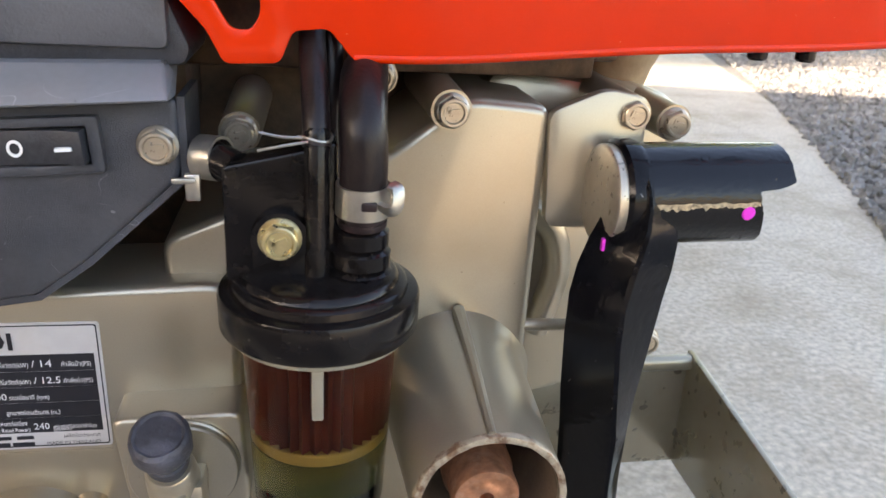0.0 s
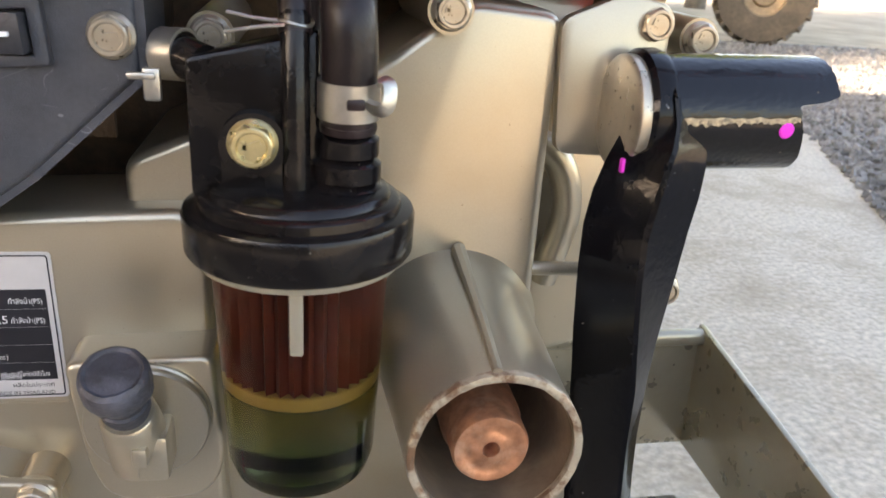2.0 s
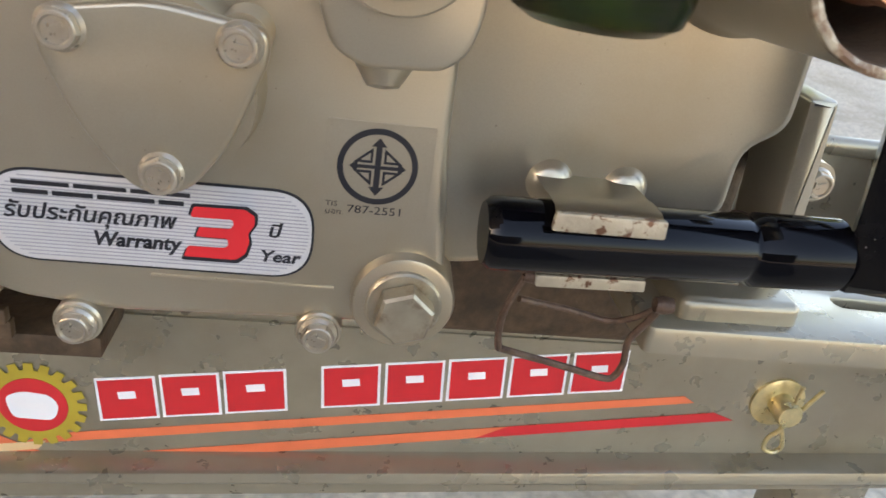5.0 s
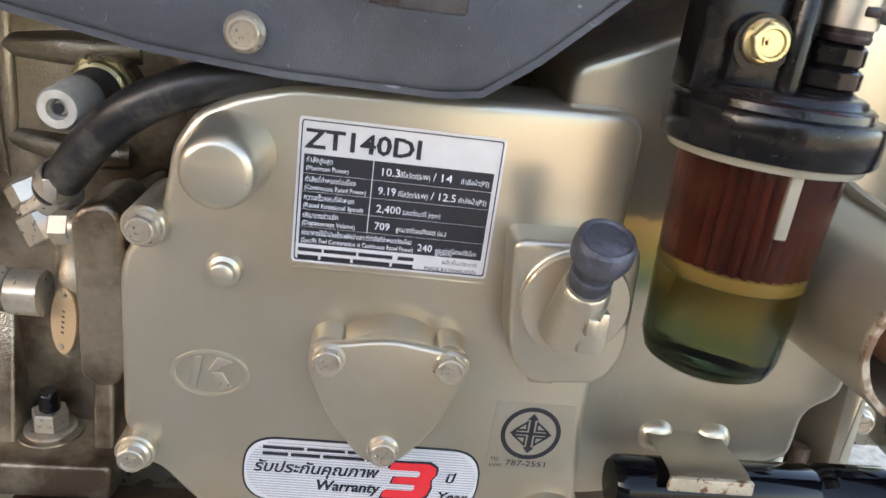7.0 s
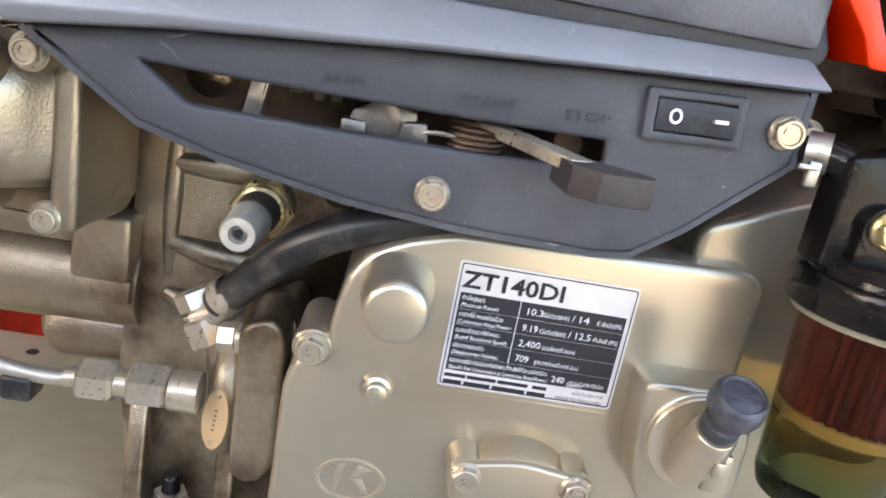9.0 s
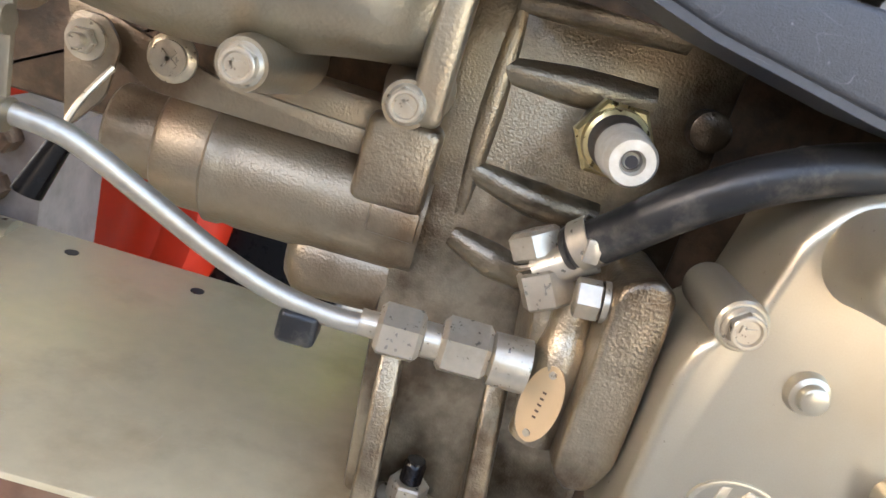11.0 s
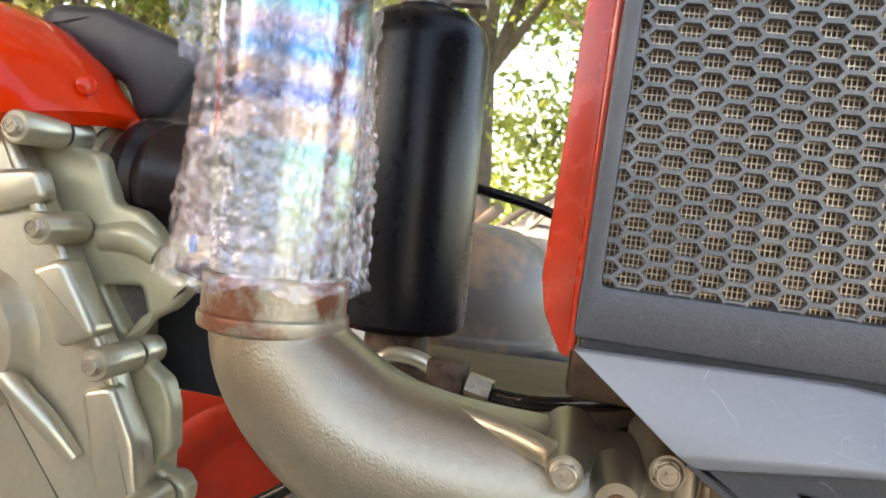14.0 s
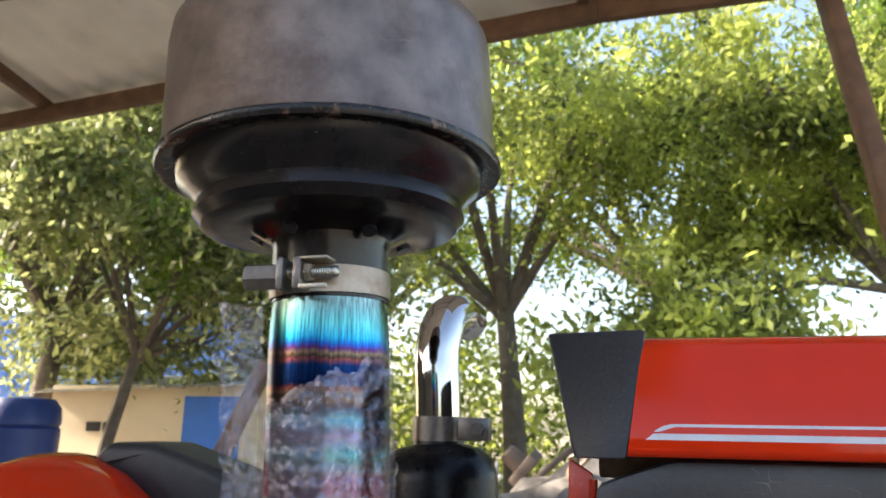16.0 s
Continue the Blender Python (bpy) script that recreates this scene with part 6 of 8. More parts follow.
box(bm, 0.1395, 0.1455, -0.030, -0.027, 0.7685, 0.7800, 0.001)
box(bm, 0.1345, 0.1440, -0.031, -0.0285, 0.7760, 0.7785, 0.0008)
part("clamp_ear", bm, ZINC, lc)
bm = BM()
sweep(bm, [(0.151, -0.018, 0.783), (0.135, -0.004, 0.780), (0.12, 0.015, 0.776)], 0.0078, 16)
solo("return_hose", bm, RUBBER, (0.15, -0.018, 0.783), "short black rubber hose from the filter head", "hose")

# ---- lever bracket and rear bits ----
bm = BM()
prism(bm, fillet([(0.302, 0.800), (0.330, 0.812), (0.352, 0.808), (0.352, 0.74), (0.306, 0.742)], 0.006), 0.012, 0.018, 0.001)
part("lever_bracket", bm, PAINT, engine)
part("case_arch", sweep(BM(), [(0.302, 0.05, 0.742), (0.322, 0.05, 0.728), (0.330, 0.052, 0.700), (0.322, 0.055, 0.66)], 0.008, 14), PAINT, engine)
part("tie_rod", sweep(BM(), [(0.295, 0.02, 0.682), (0.345, 0.016, 0.683)], 0.0035, 12, 2, False), PAINT, engine)
part("rust_streak", prism(BM(), fillet([(0.3045, 0.715), (0.309, 0.727), (0.3145, 0.700), (0.3125, 0.685), (0.307, 0.687)], 0.002), 0.050, 0.052), RUSTY, engine, "rusted strip beside the guard")
part("frame_stud", hexagon(lathe(BM(), [(0.0065, 0), (0.0065, 0.045), (0.0055, 0.047), (0, 0.047)], (0.3135, 0.045, 0.475), (0, 0, 1), 20), (0.3135, 0.045, 0.475), (0, 0, 1), 0.019, 0.018, 0.001), RUSTY, engine)
bm = BM()
prism(bm, fillet([(0.330, 0.475), (0.344, 0.475), (0.336, 0.585), (0.321, 0.585)], 0.002), 0.034, 0.075, 0.003)
part("brace", bm, PAINT, engine)
# dark block added to close the see-through gap behind the tube
part("recess_filler", box(BM(), 0.14, 0.338, 0.092, 0.20, 0.41, 0.64, 0.006), GRIME_SHADE, engine, "dark brown filler block in the recess")
part("bolt_boss", lathe(BM(), [(0.0120, -0.05), (0.0105, 0.0), (0, 0.0)], (0.346, 0.046, 0.542), n=24), PAINT, engine)
bolt(engine, 0.346, 0.046, 0.542, spin=15)
bm = BM()
box(bm, 0.283, 0.347, 0.018, 0.085, 0.462, 0.487, 0.005, segments=3)
part("mount_block", bm, CHASSIS, engine)

# handle clip
clip = thing("handle_clip", (0.22, 0.0, 0.535), "chipped and rusty sheet clip holding the crank handle", "clip")
bm = BM()
rows = []
for y, z in ((-0.0285, 0.5440), (-0.0272, 0.5462), (-0.0240, 0.5474), (-0.0125, 0.5472), (-0.0100, 0.5464), (0.0040, 0.5456), (0.0150, 0.5452)):
    rows.append([bm.verts.new((x, y, z)) for x in (0.1965, 0.2105, 0.2245, 0.2395)])
for a, b in zip(rows, rows[1:]):
    for i in range(3):
        bm.faces.new((a[i], a[i + 1], b[i + 1], b[i]))
bmesh.ops.solidify(bm, geom=bm.faces[:], thickness=0.0018)
part("clip_plate", bm, PAINT, clip, smooth=60)
part("clip_lip", prism(BM(), fillet([(0.1960, 0.5468), (0.2400, 0.5468), (0.2405, 0.5392), (0.1955, 0.5392)], 0.0012), -0.0312, -0.0288, 0.0006), RUST, clip, "chipped lip with rust along its edge")
part("clip_lip", prism(BM(), fillet([(0.1985, 0.5110), (0.2460, 0.5120), (0.2465, 0.5065), (0.1990, 0.5055)], 0.0012), -0.0145, -0.012, 0.0005), RUST, clip, "chipped lower lip with rust")
for x in (0.2040, 0.2375):
    part("weld_nub", lathe(BM(), [(0.0125, -0.003), (0.0100, 0.001), (0.0086, 0.0035), (0.0060, 0.0055), (0, 0.0062)], (x, 0.0145, 0.5415), n=28), PAINT, clip)
bm = BM()
sweep(bm, [(0.196, -0.008, 0.507), (0.1925, -0.006, 0.495), (0.1905, -0.003, 0.481), (0.1925, 0.0, 0.4655), (0.197, 0.001, 0.4625), (0.225, 0.001, 0.4555), (0.246, 0.001, 0.4500), (0.2515, 0.001, 0.4515), (0.2535, 0.0, 0.460), (0.2520, -0.002, 0.474), (0.2570, -0.005, 0.487), (0.2600, -0.008, 0.498)], 0.0017, 8, 5)
sweep(bm, [(0.197, -0.002, 0.492), (0.225, 0.006, 0.483), (0.243, 0.006, 0.479), (0.252, 0.0, 0.485), (0.258, -0.006, 0.494)], 0.0016, 8, 5)
part("wire_bail", bm, RUSTY, clip, "rust-pitted bent wire bail")
part("bail_knot", lathe(BM(), [(0.0035, -0.004), (0.0042, 0), (0.0035, 0.004), (0, 0.005)], (0.2595, -0.009, 0.498), (1, 0, 0), 12), RUSTY, clip)
part("bail_knot", lathe(BM(), [(0.0025, -0.004), (0.0032, 0), (0.0025, 0.004), (0, 0.005)], (0.1985, -0.010, 0.508), (1, 0, 0), 12), RUSTY, clip)
part("casting_line", box(BM(), 0.0415, 0.1165, -0.0008, 0.002, 0.4885, 0.4905, 0.0005), PAINT, engine)
part("casting_line", box(BM(), 0.001, 0.092, -0.0008, 0.002, 0.6280, 0.6295, 0.0004), PAINT, engine)
part("oil_lug", lathe(BM(), [(0.0120, -0.02), (0.0115, 0.004), (0.0085, 0.009), (0, 0.011)], (-0.0300, 0.0, 0.4800), (-0.15, -1, -0.25), 28), PAINT, engine)
part("filler_drip", lathe(BM(), [(0.013, 0), (0.0125, 0.010), (0.006, 0.02), (0, 0.021)], (0.1285, 0.004, 0.598), (0, -0.35, -1), 28), PAINT, engine)

# rail slot and cotter pin
pin = thing("clevis_pin", (0.4148, 0.095, 0.365), "yellow zinc clevis pin with washer and cotter", "pin")
part("pin_washer", lathe(BM(), [(0.0185, 0), (0.0185, 0.002), (0.0175, 0.0025), (0, 0.0025)], (0.413, 0.095, 0.371), n=36), YELLOW_ZINC, pin)
part("pin_end", lathe(BM(), [(0.0088, 0), (0.0088, 0.015), (0.0078, 0.0165), (0, 0.0165)], (0.4145, 0.095, 0.3705), n=28), YELLOW_ZINC, pin)
bm = BM()
sweep(bm, [(0.418, 0.083, 0.392), (0.4165, 0.083, 0.372), (0.4150, 0.083, 0.358), (0.4085, 0.083, 0.350), (0.4080, 0.083, 0.341), (0.4150, 0.083, 0.3375), (0.4205, 0.083, 0.342), (0.4180, 0.083, 0.351), (0.4150, 0.083, 0.358)], 0.0015, 8, 5)
sweep(bm, [(0.4215, 0.083, 0.370), (0.428, 0.083, 0.381), (0.433, 0.083, 0.390)], 0.0015, 8, 4)
part("cotter", bm, YELLOW_ZINC, pin)


# ---- stickers and lettering ----
def lettering(name, body, x, y, z, size, mat, parent, tilt=0.0, shear=0.0, depth=0.0001, width=0.0, align="LEFT", bold=0.0, label=""):
    """Words that face -y; x, z is the start of the base line. width: the length to squeeze them to."""
    cu = bpy.data.curves.new(name, "FONT")
    cu.body, cu.size, cu.shear, cu.align_x, cu.resolution_u, cu.offset = body, size, shear, align, 2, bold
    tmp = bpy.data.objects.new(name, cu)
    scene.collection.objects.link(tmp)
    me = bpy.data.meshes.new_from_object(tmp.evaluated_get(bpy.context.evaluated_depsgraph_get()))
    span = max((v.co.x for v in me.vertices), default=1) - min((v.co.x for v in me.vertices), default=0)
    bpy.data.objects.remove(tmp)
    squeeze = width / span if width else 1.0
    me.transform(Matrix.Translation((x, y, z)) @ pose(0, 0, 0, 0, -tilt, 0) @ pose(0, 0, 0, 90) @ Matrix.Diagonal((squeeze, 1, 1, 1)))
    bm = BM()
    bm.from_mesh(me)
    bpy.data.meshes.remove(me)
    if depth > 0.0002:
        ex = bmesh.ops.extrude_face_region(bm, geom=bm.faces[:])["geom"]
        bmesh.ops.translate(bm, verts=[v for v in ex if isinstance(v, bmesh.types.BMVert)], vec=(0, -depth, 0))
    return part(name, bm, mat, parent, label, smooth=0)


def flat(name, poly, y, mat, parent, label="", holes=(), tilt=None, thick=0.0003):
    bm = BM()
    prism(bm, poly, y, y + thick, 0, holes)
    if tilt is not None:
        bm.transform(tilt)
    return part(name, bm, mat, parent, label, smooth=0)


def rect(x0, x1, z0, z1):
    return [(x0, z1), (x1, z1), (x1, z0), (x0, z0)]


def round_rect(x0, x1, z0, z1, r, n=5):
    return fillet(rect(x0, x1, z0, z1), r, n)


# rating plate: origin at its upper left corner, u to the right, v down
PU, PV, PH = 0.0, 0.700, 0.0685
rating = flat("rating_plate", round_rect(0.0, 0.0925, PV - PH, PV, 0.002), -0.0006, SILVER_INK, engine, "silver foil rating plate with black fields", thick=0.0008)
flat("plate_rim", round_rect(0.0012, 0.0913, PV - PH + 0.0012, PV - 0.0012, 0.0015), -0.0009, BLACK_INK, rating, holes=[round_rect(0.0017, 0.0908, PV - PH + 0.0017, PV - 0.0017, 0.0013)])
lettering("model_text", "ZT140DI", 0.0030, -0.0010, 0.6865, 0.0122, BLACK_INK, rating, width=0.0520, bold=0.0003)
ROWS_Z = [0.6835, 0.6745, 0.6660, 0.6575, 0.6490, 0.6405]
for za, zb in zip(ROWS_Z, ROWS_Z[1:]):
    flat("black_field", rect(0.0030, 0.0888, zb + 0.00025, za), -0.0009, BLACK_INK, rating)
flat("divider", rect(0.0338, 0.0341, ROWS_Z[4], ROWS_Z[0]), -0.0013, WHITE, rating)
LEFT = [("กำลังสูงสุด", "(Maximum Power)", 0.0115, 0.0190), ("กำลังที่กำหนดต่อเนื่อง", "(Continuous Rated Power)", 0.0225, 0.0275), ("ความเร็วรอบที่กำหนด", "(Rated Rotational Speed)", 0.0225, 0.0270), ("ปริมาตรช่วงชัก", "(Displacement Volume)", 0.0160, 0.0240), ("อัตราการใช้น้ำมันเชื้อเพลิงจำเพาะที่กำลังที่กำหนดต่อเนื่อง", "(Specific Fuel Consumption at Continuous Rated Power)", 0.0510, 0.0520)]
for (a, b, wa, wb), z in zip(LEFT, ROWS_Z):
    lettering("thai_text", a, 0.0040, -0.0013, z - 0.0036, 0.0034, WHITE, rating, width=wa)
    lettering("field_text", b, 0.0040, -0.0013, z - 0.0072, 0.0032, WHITE, rating, width=wb)
RIGHT = [(("10.3", 0.0370, 0.0080, 0.0052), ("กิโลวัตต์(kW)", 0.0462, 0.0135, 0.0034), ("/", 0.0612, 0.0014, 0.0052), ("14", 0.0640, 0.0048, 0.0052), ("กำลังม้า(PS)", 0.0740, 0.0130, 0.0034)),
         (("9.19", 0.0370, 0.0080, 0.0052), ("กิโลวัตต์(kW)", 0.0462, 0.0135, 0.0034), ("/", 0.0612, 0.0014, 0.0052), ("12.5", 0.0640, 0.0078, 0.0052), ("กำลังม้า(PS)", 0.0740, 0.0130, 0.0034)),
         (("2,400", 0.0370, 0.0112, 0.0052), ("รอบต่อนาที (rpm)", 0.0492, 0.0175, 0.0034)), (("709", 0.0370, 0.0068, 0.0052), ("ลูกบาศก์เซนติเมตร (cc.)", 0.0470, 0.0235, 0.0034)),
         (("240", 0.0580, 0.0068, 0.0050), ("กรัมต่อกิโลวัตต์ชั่วโมง", 0.0665, 0.0195, 0.0030))]
for cells, z in zip(RIGHT, ROWS_Z):
    for body, x, w, size in cells:
        lettering("value_text", body, x, -0.0013, z - 0.0062, size, WHITE, rating, width=w)
lettering("unit_text", "(g/kW-h)", 0.0665, -0.0013, 0.6415, 0.0024, WHITE, rating, width=0.0080)
for x0, x1, z0, z1 in ((0.003, 0.014, 0.6370, 0.6388), (0.0148, 0.030, 0.6370, 0.6388), (0.031, 0.047, 0.6370, 0.6388), (0.0495, 0.057, 0.6370, 0.6388), (0.003, 0.0125, 0.6333, 0.6352), (0.0137, 0.0275, 0.6333, 0.6352), (0.0287, 0.046, 0.6333, 0.6352), (0.0472, 0.0570, 0.6333, 0.6352)):
    flat("maker_bar", rect(x0, x1, z0, z1), -0.0009, BLACK_INK, rating)
lettering("thai_text", "ผลิตในประเทศ", 0.0705, -0.0010, 0.6372, 0.0030, BLACK_INK, rating, width=0.0165)
lettering("origin_text", "MADE IN THAILAND", 0.0625, -0.0010, 0.6335, 0.0026, BLACK_INK, rating, width=0.0245)

# warranty label
WX0, WX1, WZ0, WZ1 = -0.0180, 0.1068, 0.4930, 0.5330
warranty = flat("warranty_label", round_rect(WX0, WX1, WZ0, WZ1, 0.0195, 12), -0.0005, BLACK_INK, engine, "rounded silver warranty label with black border", thick=0.0007)
flat("label_face", round_rect(WX0 + 0.0010, WX1 - 0.0010, WZ0 + 0.0010, WZ1 - 0.0010, 0.0186, 12), -0.0008, SILVER_INK, warranty)
LINE = material("grey_ruling", (0.36, 0.36, 0.38), 0.4, 0.2, 0.05, 60, 0.0)
z = WZ0 + 0.003
while z < WZ1 - 0.002:
    d = abs(z - (WZ0 + WZ1) / 2)
    inset = 0.0195 - math.sqrt(max(0.0, 0.0185**2 - d * d))
    part("ruling", box(BM(), WX0 + inset + 0.001, WX1 - inset - 0.001, -0.00095, -0.0008, z, z + 0.0005), LINE, warranty, smooth=0)
    z += 0.0016
for x0, x1, z0, z1 in ((-0.008, 0.013, 0.5262, 0.5280), (0.0145, 0.034, 0.5262, 0.5280), (0.0355, 0.058, 0.5262, 0.5280), (-0.008, 0.005, 0.5224, 0.5243), (0.0065, 0.0215, 0.5224, 0.5243), (0.023, 0.0445, 0.5224, 0.5243), (0.046, 0.0555, 0.5224, 0.5243)):
    flat("maker_bar", rect(x0, x1, z0, z1), -0.0011, BLACK_INK, warranty)
lettering("thai_text", "รับประกันคุณภาพ", -0.0125, -0.0011, 0.5122, 0.0092, BLACK_INK, warranty, width=0.0655, shear=0.25, bold=0.00022)
lettering("warranty_text", "Warranty", 0.0200, -0.0011, 0.5025, 0.0088, BLACK_INK, warranty, width=0.0340, shear=0.2, bold=0.0003)
lettering("year_text", "Year", 0.0850, -0.0011, 0.5005, 0.0075, BLACK_INK, warranty, width=0.0165, shear=0.2, bold=0.0002)
lettering("thai_text", "ปี", 0.0880, -0.0011, 0.5120, 0.0080, BLACK_INK, warranty, width=0.0055, shear=0.2, bold=0.0002)
THREE = [(0.0585, 0.5240), (0.0800, 0.5245), (0.0842, 0.5215), (0.0842, 0.5170), (0.0815, 0.5125), (0.0822, 0.5080), (0.0805, 0.5020), (0.0765, 0.4985), (0.0540, 0.4985), (0.0558, 0.5040), (0.0720, 0.5042), (0.0735, 0.5060), (0.0728, 0.5092), (0.0590, 0.5092), (0.0605, 0.5140), (0.0740, 0.5142), (0.0755, 0.5160), (0.0750, 0.5190), (0.0570, 0.5188)]
cx, cz = 0.069, 0.5113
flat("big_figure", fillet(THREE, 0.0008, 2), -0.0011, BLACK_INK, warranty, "black-edged red figure three")
flat("big_figure", fillet([(cx + (x - cx) * 0.95 + (0.0004 if x < cx else -0.0004), cz + (z - cz) * 0.88 + 0.0003) for x, z in THREE], 0.0008, 2), -0.0014, RED_INK, warranty)

# standard mark
MX, MZ = 0.1298, 0.5462
std = flat("standard_mark", round_rect(0.1090, 0.1515, 0.5235, 0.5645, 0.001), -0.0004, PAINT, engine, "clear sticker with a black ringed arrow mark", thick=0.0005)
circ = lambda r, n=48: [(MX + r * math.cos(2 * math.pi * i / n), MZ + r * math.sin(2 * math.pi * i / n)) for i in range(n)]
flat("ring", circ(0.0160), -0.0007, BLACK_INK, std, holes=[circ(0.0136)])
for k in range(2):
    a = k * math.pi / 2
    r = Matrix.Translation((MX, 0, MZ)) @ Matrix.Rotation(a, 4, "Y")
    flat("arrow", [(-0.0012, -0.0085), (-0.0012, 0.0085), (-0.0030, 0.0085), (0, 0.0122), (0.0030, 0.0085), (0.0012, 0.0085), (0.0012, -0.0085), (0.0030, -0.0085), (0, -0.0122), (-0.0030, -0.0085)] if k == 0 else [(-0.0007, -0.0080), (-0.0007, 0.0080), (-0.0026, 0.0080), (0, 0.0112), (0.0026, 0.0080), (0.0007, 0.0080), (0.0007, -0.0080), (0.0026, -0.0080), (0, -0.0112), (-0.0026, -0.0080)], -0.0007 - 0.0001 * k, BLACK_INK, std, tilt=r)
for sx in (-1, 1):
    for sz in (-1, 1):
        flat("quarter_mark", [(MX + sx * 0.0022, MZ + sz * 0.0080), (MX + sx * 0.0098, MZ + sz * 0.0016), (MX + sx * 0.0022, MZ + sz * 0.0016)][:: sx * sz], -0.0007, BLACK_INK, std, holes=[[(MX + sx * 0.0032, MZ + sz * 0.0058), (MX + sx * 0.0072, MZ + sz * 0.0026), (MX + sx * 0.0032, MZ + sz * 0.0026)]])
lettering("mark_text", "TIS", 0.1103, -0.0007, 0.5282, 0.0032, BLACK_INK, std, width=0.0048)
lettering("thai_text", "มอก.", 0.1103, -0.0007, 0.5246, 0.0034, BLACK_INK, std, width=0.0070)
lettering("number_text", "787-2551", 0.1190, -0.0007, 0.5258, 0.0050, BLACK_INK, std, width=0.0215)

# oval badge, raised
bm = BM()
k = 56
EL = Matrix.Translation((-0.0357, 0, 0.5672))
outer = [(0.0193 * math.cos(2 * math.pi * i / k), 0.0133 * math.sin(2 * math.pi * i / k)) for i in range(k)]
inner = [(0.0165 * math.cos(2 * math.pi * i / k), 0.0110 * math.sin(2 * math.pi * i / k)) for i in range(k)]
prism(bm, outer, -0.0013, 0.001, 0.0005, holes=[inner])
bm.transform(EL)
badge = part("oval_badge", bm, PAINT, engine, "raised oval casting badge")
for quad in ([(-0.0075, 0.0095), (-0.0035, 0.0100), (-0.0070, -0.0095), (-0.0105, -0.0080)], [(0.0010, 0.0010), (0.0062, 0.0012), (0.0105, -0.0066), (0.0058, -0.0082)], [(0.0035, 0.0098), (0.0115, 0.0078), (0.0020, 0.0020), (-0.0006, 0.0024)]):
    bm = BM()
    prism(bm, quad, -0.0009, 0.001, 0.0003)
    bm.transform(EL)
    part("badge_bar", bm, PAINT if quad[0][0] < 0 else BOLT, badge)

# chassis stickers: plain bars in the colours of the name, gear emblem, stripes
SY, RISE = 0.0945, 0.137
decal = flat("stripe_decal", [(-0.066, 0.3075), (0.3560, 0.3660), (0.3480, 0.3710), (-0.050, 0.3165)], SY, ORANGE_INK, chassis, "orange stripe decal on the frame side")
flat("stripe_band", [(-0.110, 0.2945), (-0.070, 0.2868), (-0.045, 0.2905), (0.3870, 0.3535), (0.3720, 0.3590), (-0.040, 0.2990)], SY - 0.0002, ORANGE_INK, decal)
flat("stripe_tip", [(0.215, 0.3284), (0.3870, 0.3535), (0.3720, 0.3590), (0.235, 0.3390)], SY - 0.0003, RED_INK, decal, "red end of the stripe")
flat("stripe_band", [(-0.150, 0.3370), (-0.108, 0.3300), (-0.045, 0.2980), (-0.072, 0.2872), (-0.150, 0.3110)], SY - 0.0004, ORANGE_INK, decal)
flat("stripe_band", [(-0.16, 0.2880), (-0.055, 0.3050), (-0.050, 0.3115), (-0.16, 0.2955)], SY - 0.0006, SAND_INK, decal)
name_bars = [(-0.0175, 0.0130), (0.0195, 0.0500), (0.0565, 0.0895), (0.1145, 0.1460), (0.1530, 0.1850), (0.1915, 0.2230), (0.2300, 0.2620), (0.2690, 0.3000)]
emblem = None
for i, (x0, x1) in enumerate(name_bars):
    zc = 0.3470 + RISE * (x0 - 0.0)
    h = 0.0142
    outline = [(x0, zc + h), (x1 + 0.001, zc + h + RISE * (x1 - x0)), (x1 + 0.003, zc - h + RISE * (x1 - x0)), (x0 + 0.002, zc - h)]
    bar = flat("name_bar", [(x0 - 0.0016, zc + h + 0.0016), (x1 + 0.0026, zc + h + 0.0016 + RISE * (x1 - x0)), (x1 + 0.0048, zc - h - 0.0016 + RISE * (x1 - x0)), (x0 + 0.0002, zc - h - 0.0018)], SY, WHITE, decal)
    w = x1 - x0
    slit = [(x0 + w * 0.36, zc + h * 0.38 + RISE * w * 0.36), (x0 + w * 0.70, zc + h * 0.38 + RISE * w * 0.70), (x0 + w * 0.73, zc - h * 0.02 + RISE * w * 0.72), (x0 + w * 0.39, zc - h * 0.02 + RISE * w * 0.38)]
    flat("red_field", outline, SY - 0.0003, RED_INK, bar, holes=[slit])
EX, EZ = -0.0545, 0.3390
teeth = []
for i in range(20):
    for d, r in ((-0.30, 0.0255), (-0.22, 0.0305), (0.22, 0.0305), (0.30, 0.0255)):
        a = 2 * math.pi * (i + d * 1.2) / 20
        teeth.append((EX + r * math.cos(a), EZ + r * math.sin(a)))
emblem = flat("gear_emblem", teeth, SY - 0.0008, GOLD_INK, decal, "gold gear emblem with a red disc")
flat("red_disc", [(EX + 0.0198 * math.cos(2 * math.pi * i / 40), EZ + 0.0198 * math.sin(2 * math.pi * i / 40)) for i in range(40)], SY - 0.0011, RED_INK, emblem)
flat("white_shape", fillet([(EX - 0.0150, EZ + 0.006), (EX - 0.006, EZ + 0.0105), (EX + 0.010, EZ + 0.0085), (EX + 0.0150, EZ + 0.001), (EX + 0.0115, EZ - 0.0105), (EX - 0.0115, EZ - 0.0095), (EX - 0.0140, EZ - 0.002)], 0.005, 4), SY - 0.0014, WHITE, emblem)

# moulded words on the panel
for body, x, z, w in (("RUN", -0.0760, 0.7745, 0.0170), ("START", -0.0170, 0.7755, 0.0260), ("STOP", 0.0300, 0.7775, 0.0205)):
    lettering("moulded_word", body, x, PF, z, 0.0064, DARK_PLASTIC, panel, tilt=4.0, depth=0.0008, width=w)

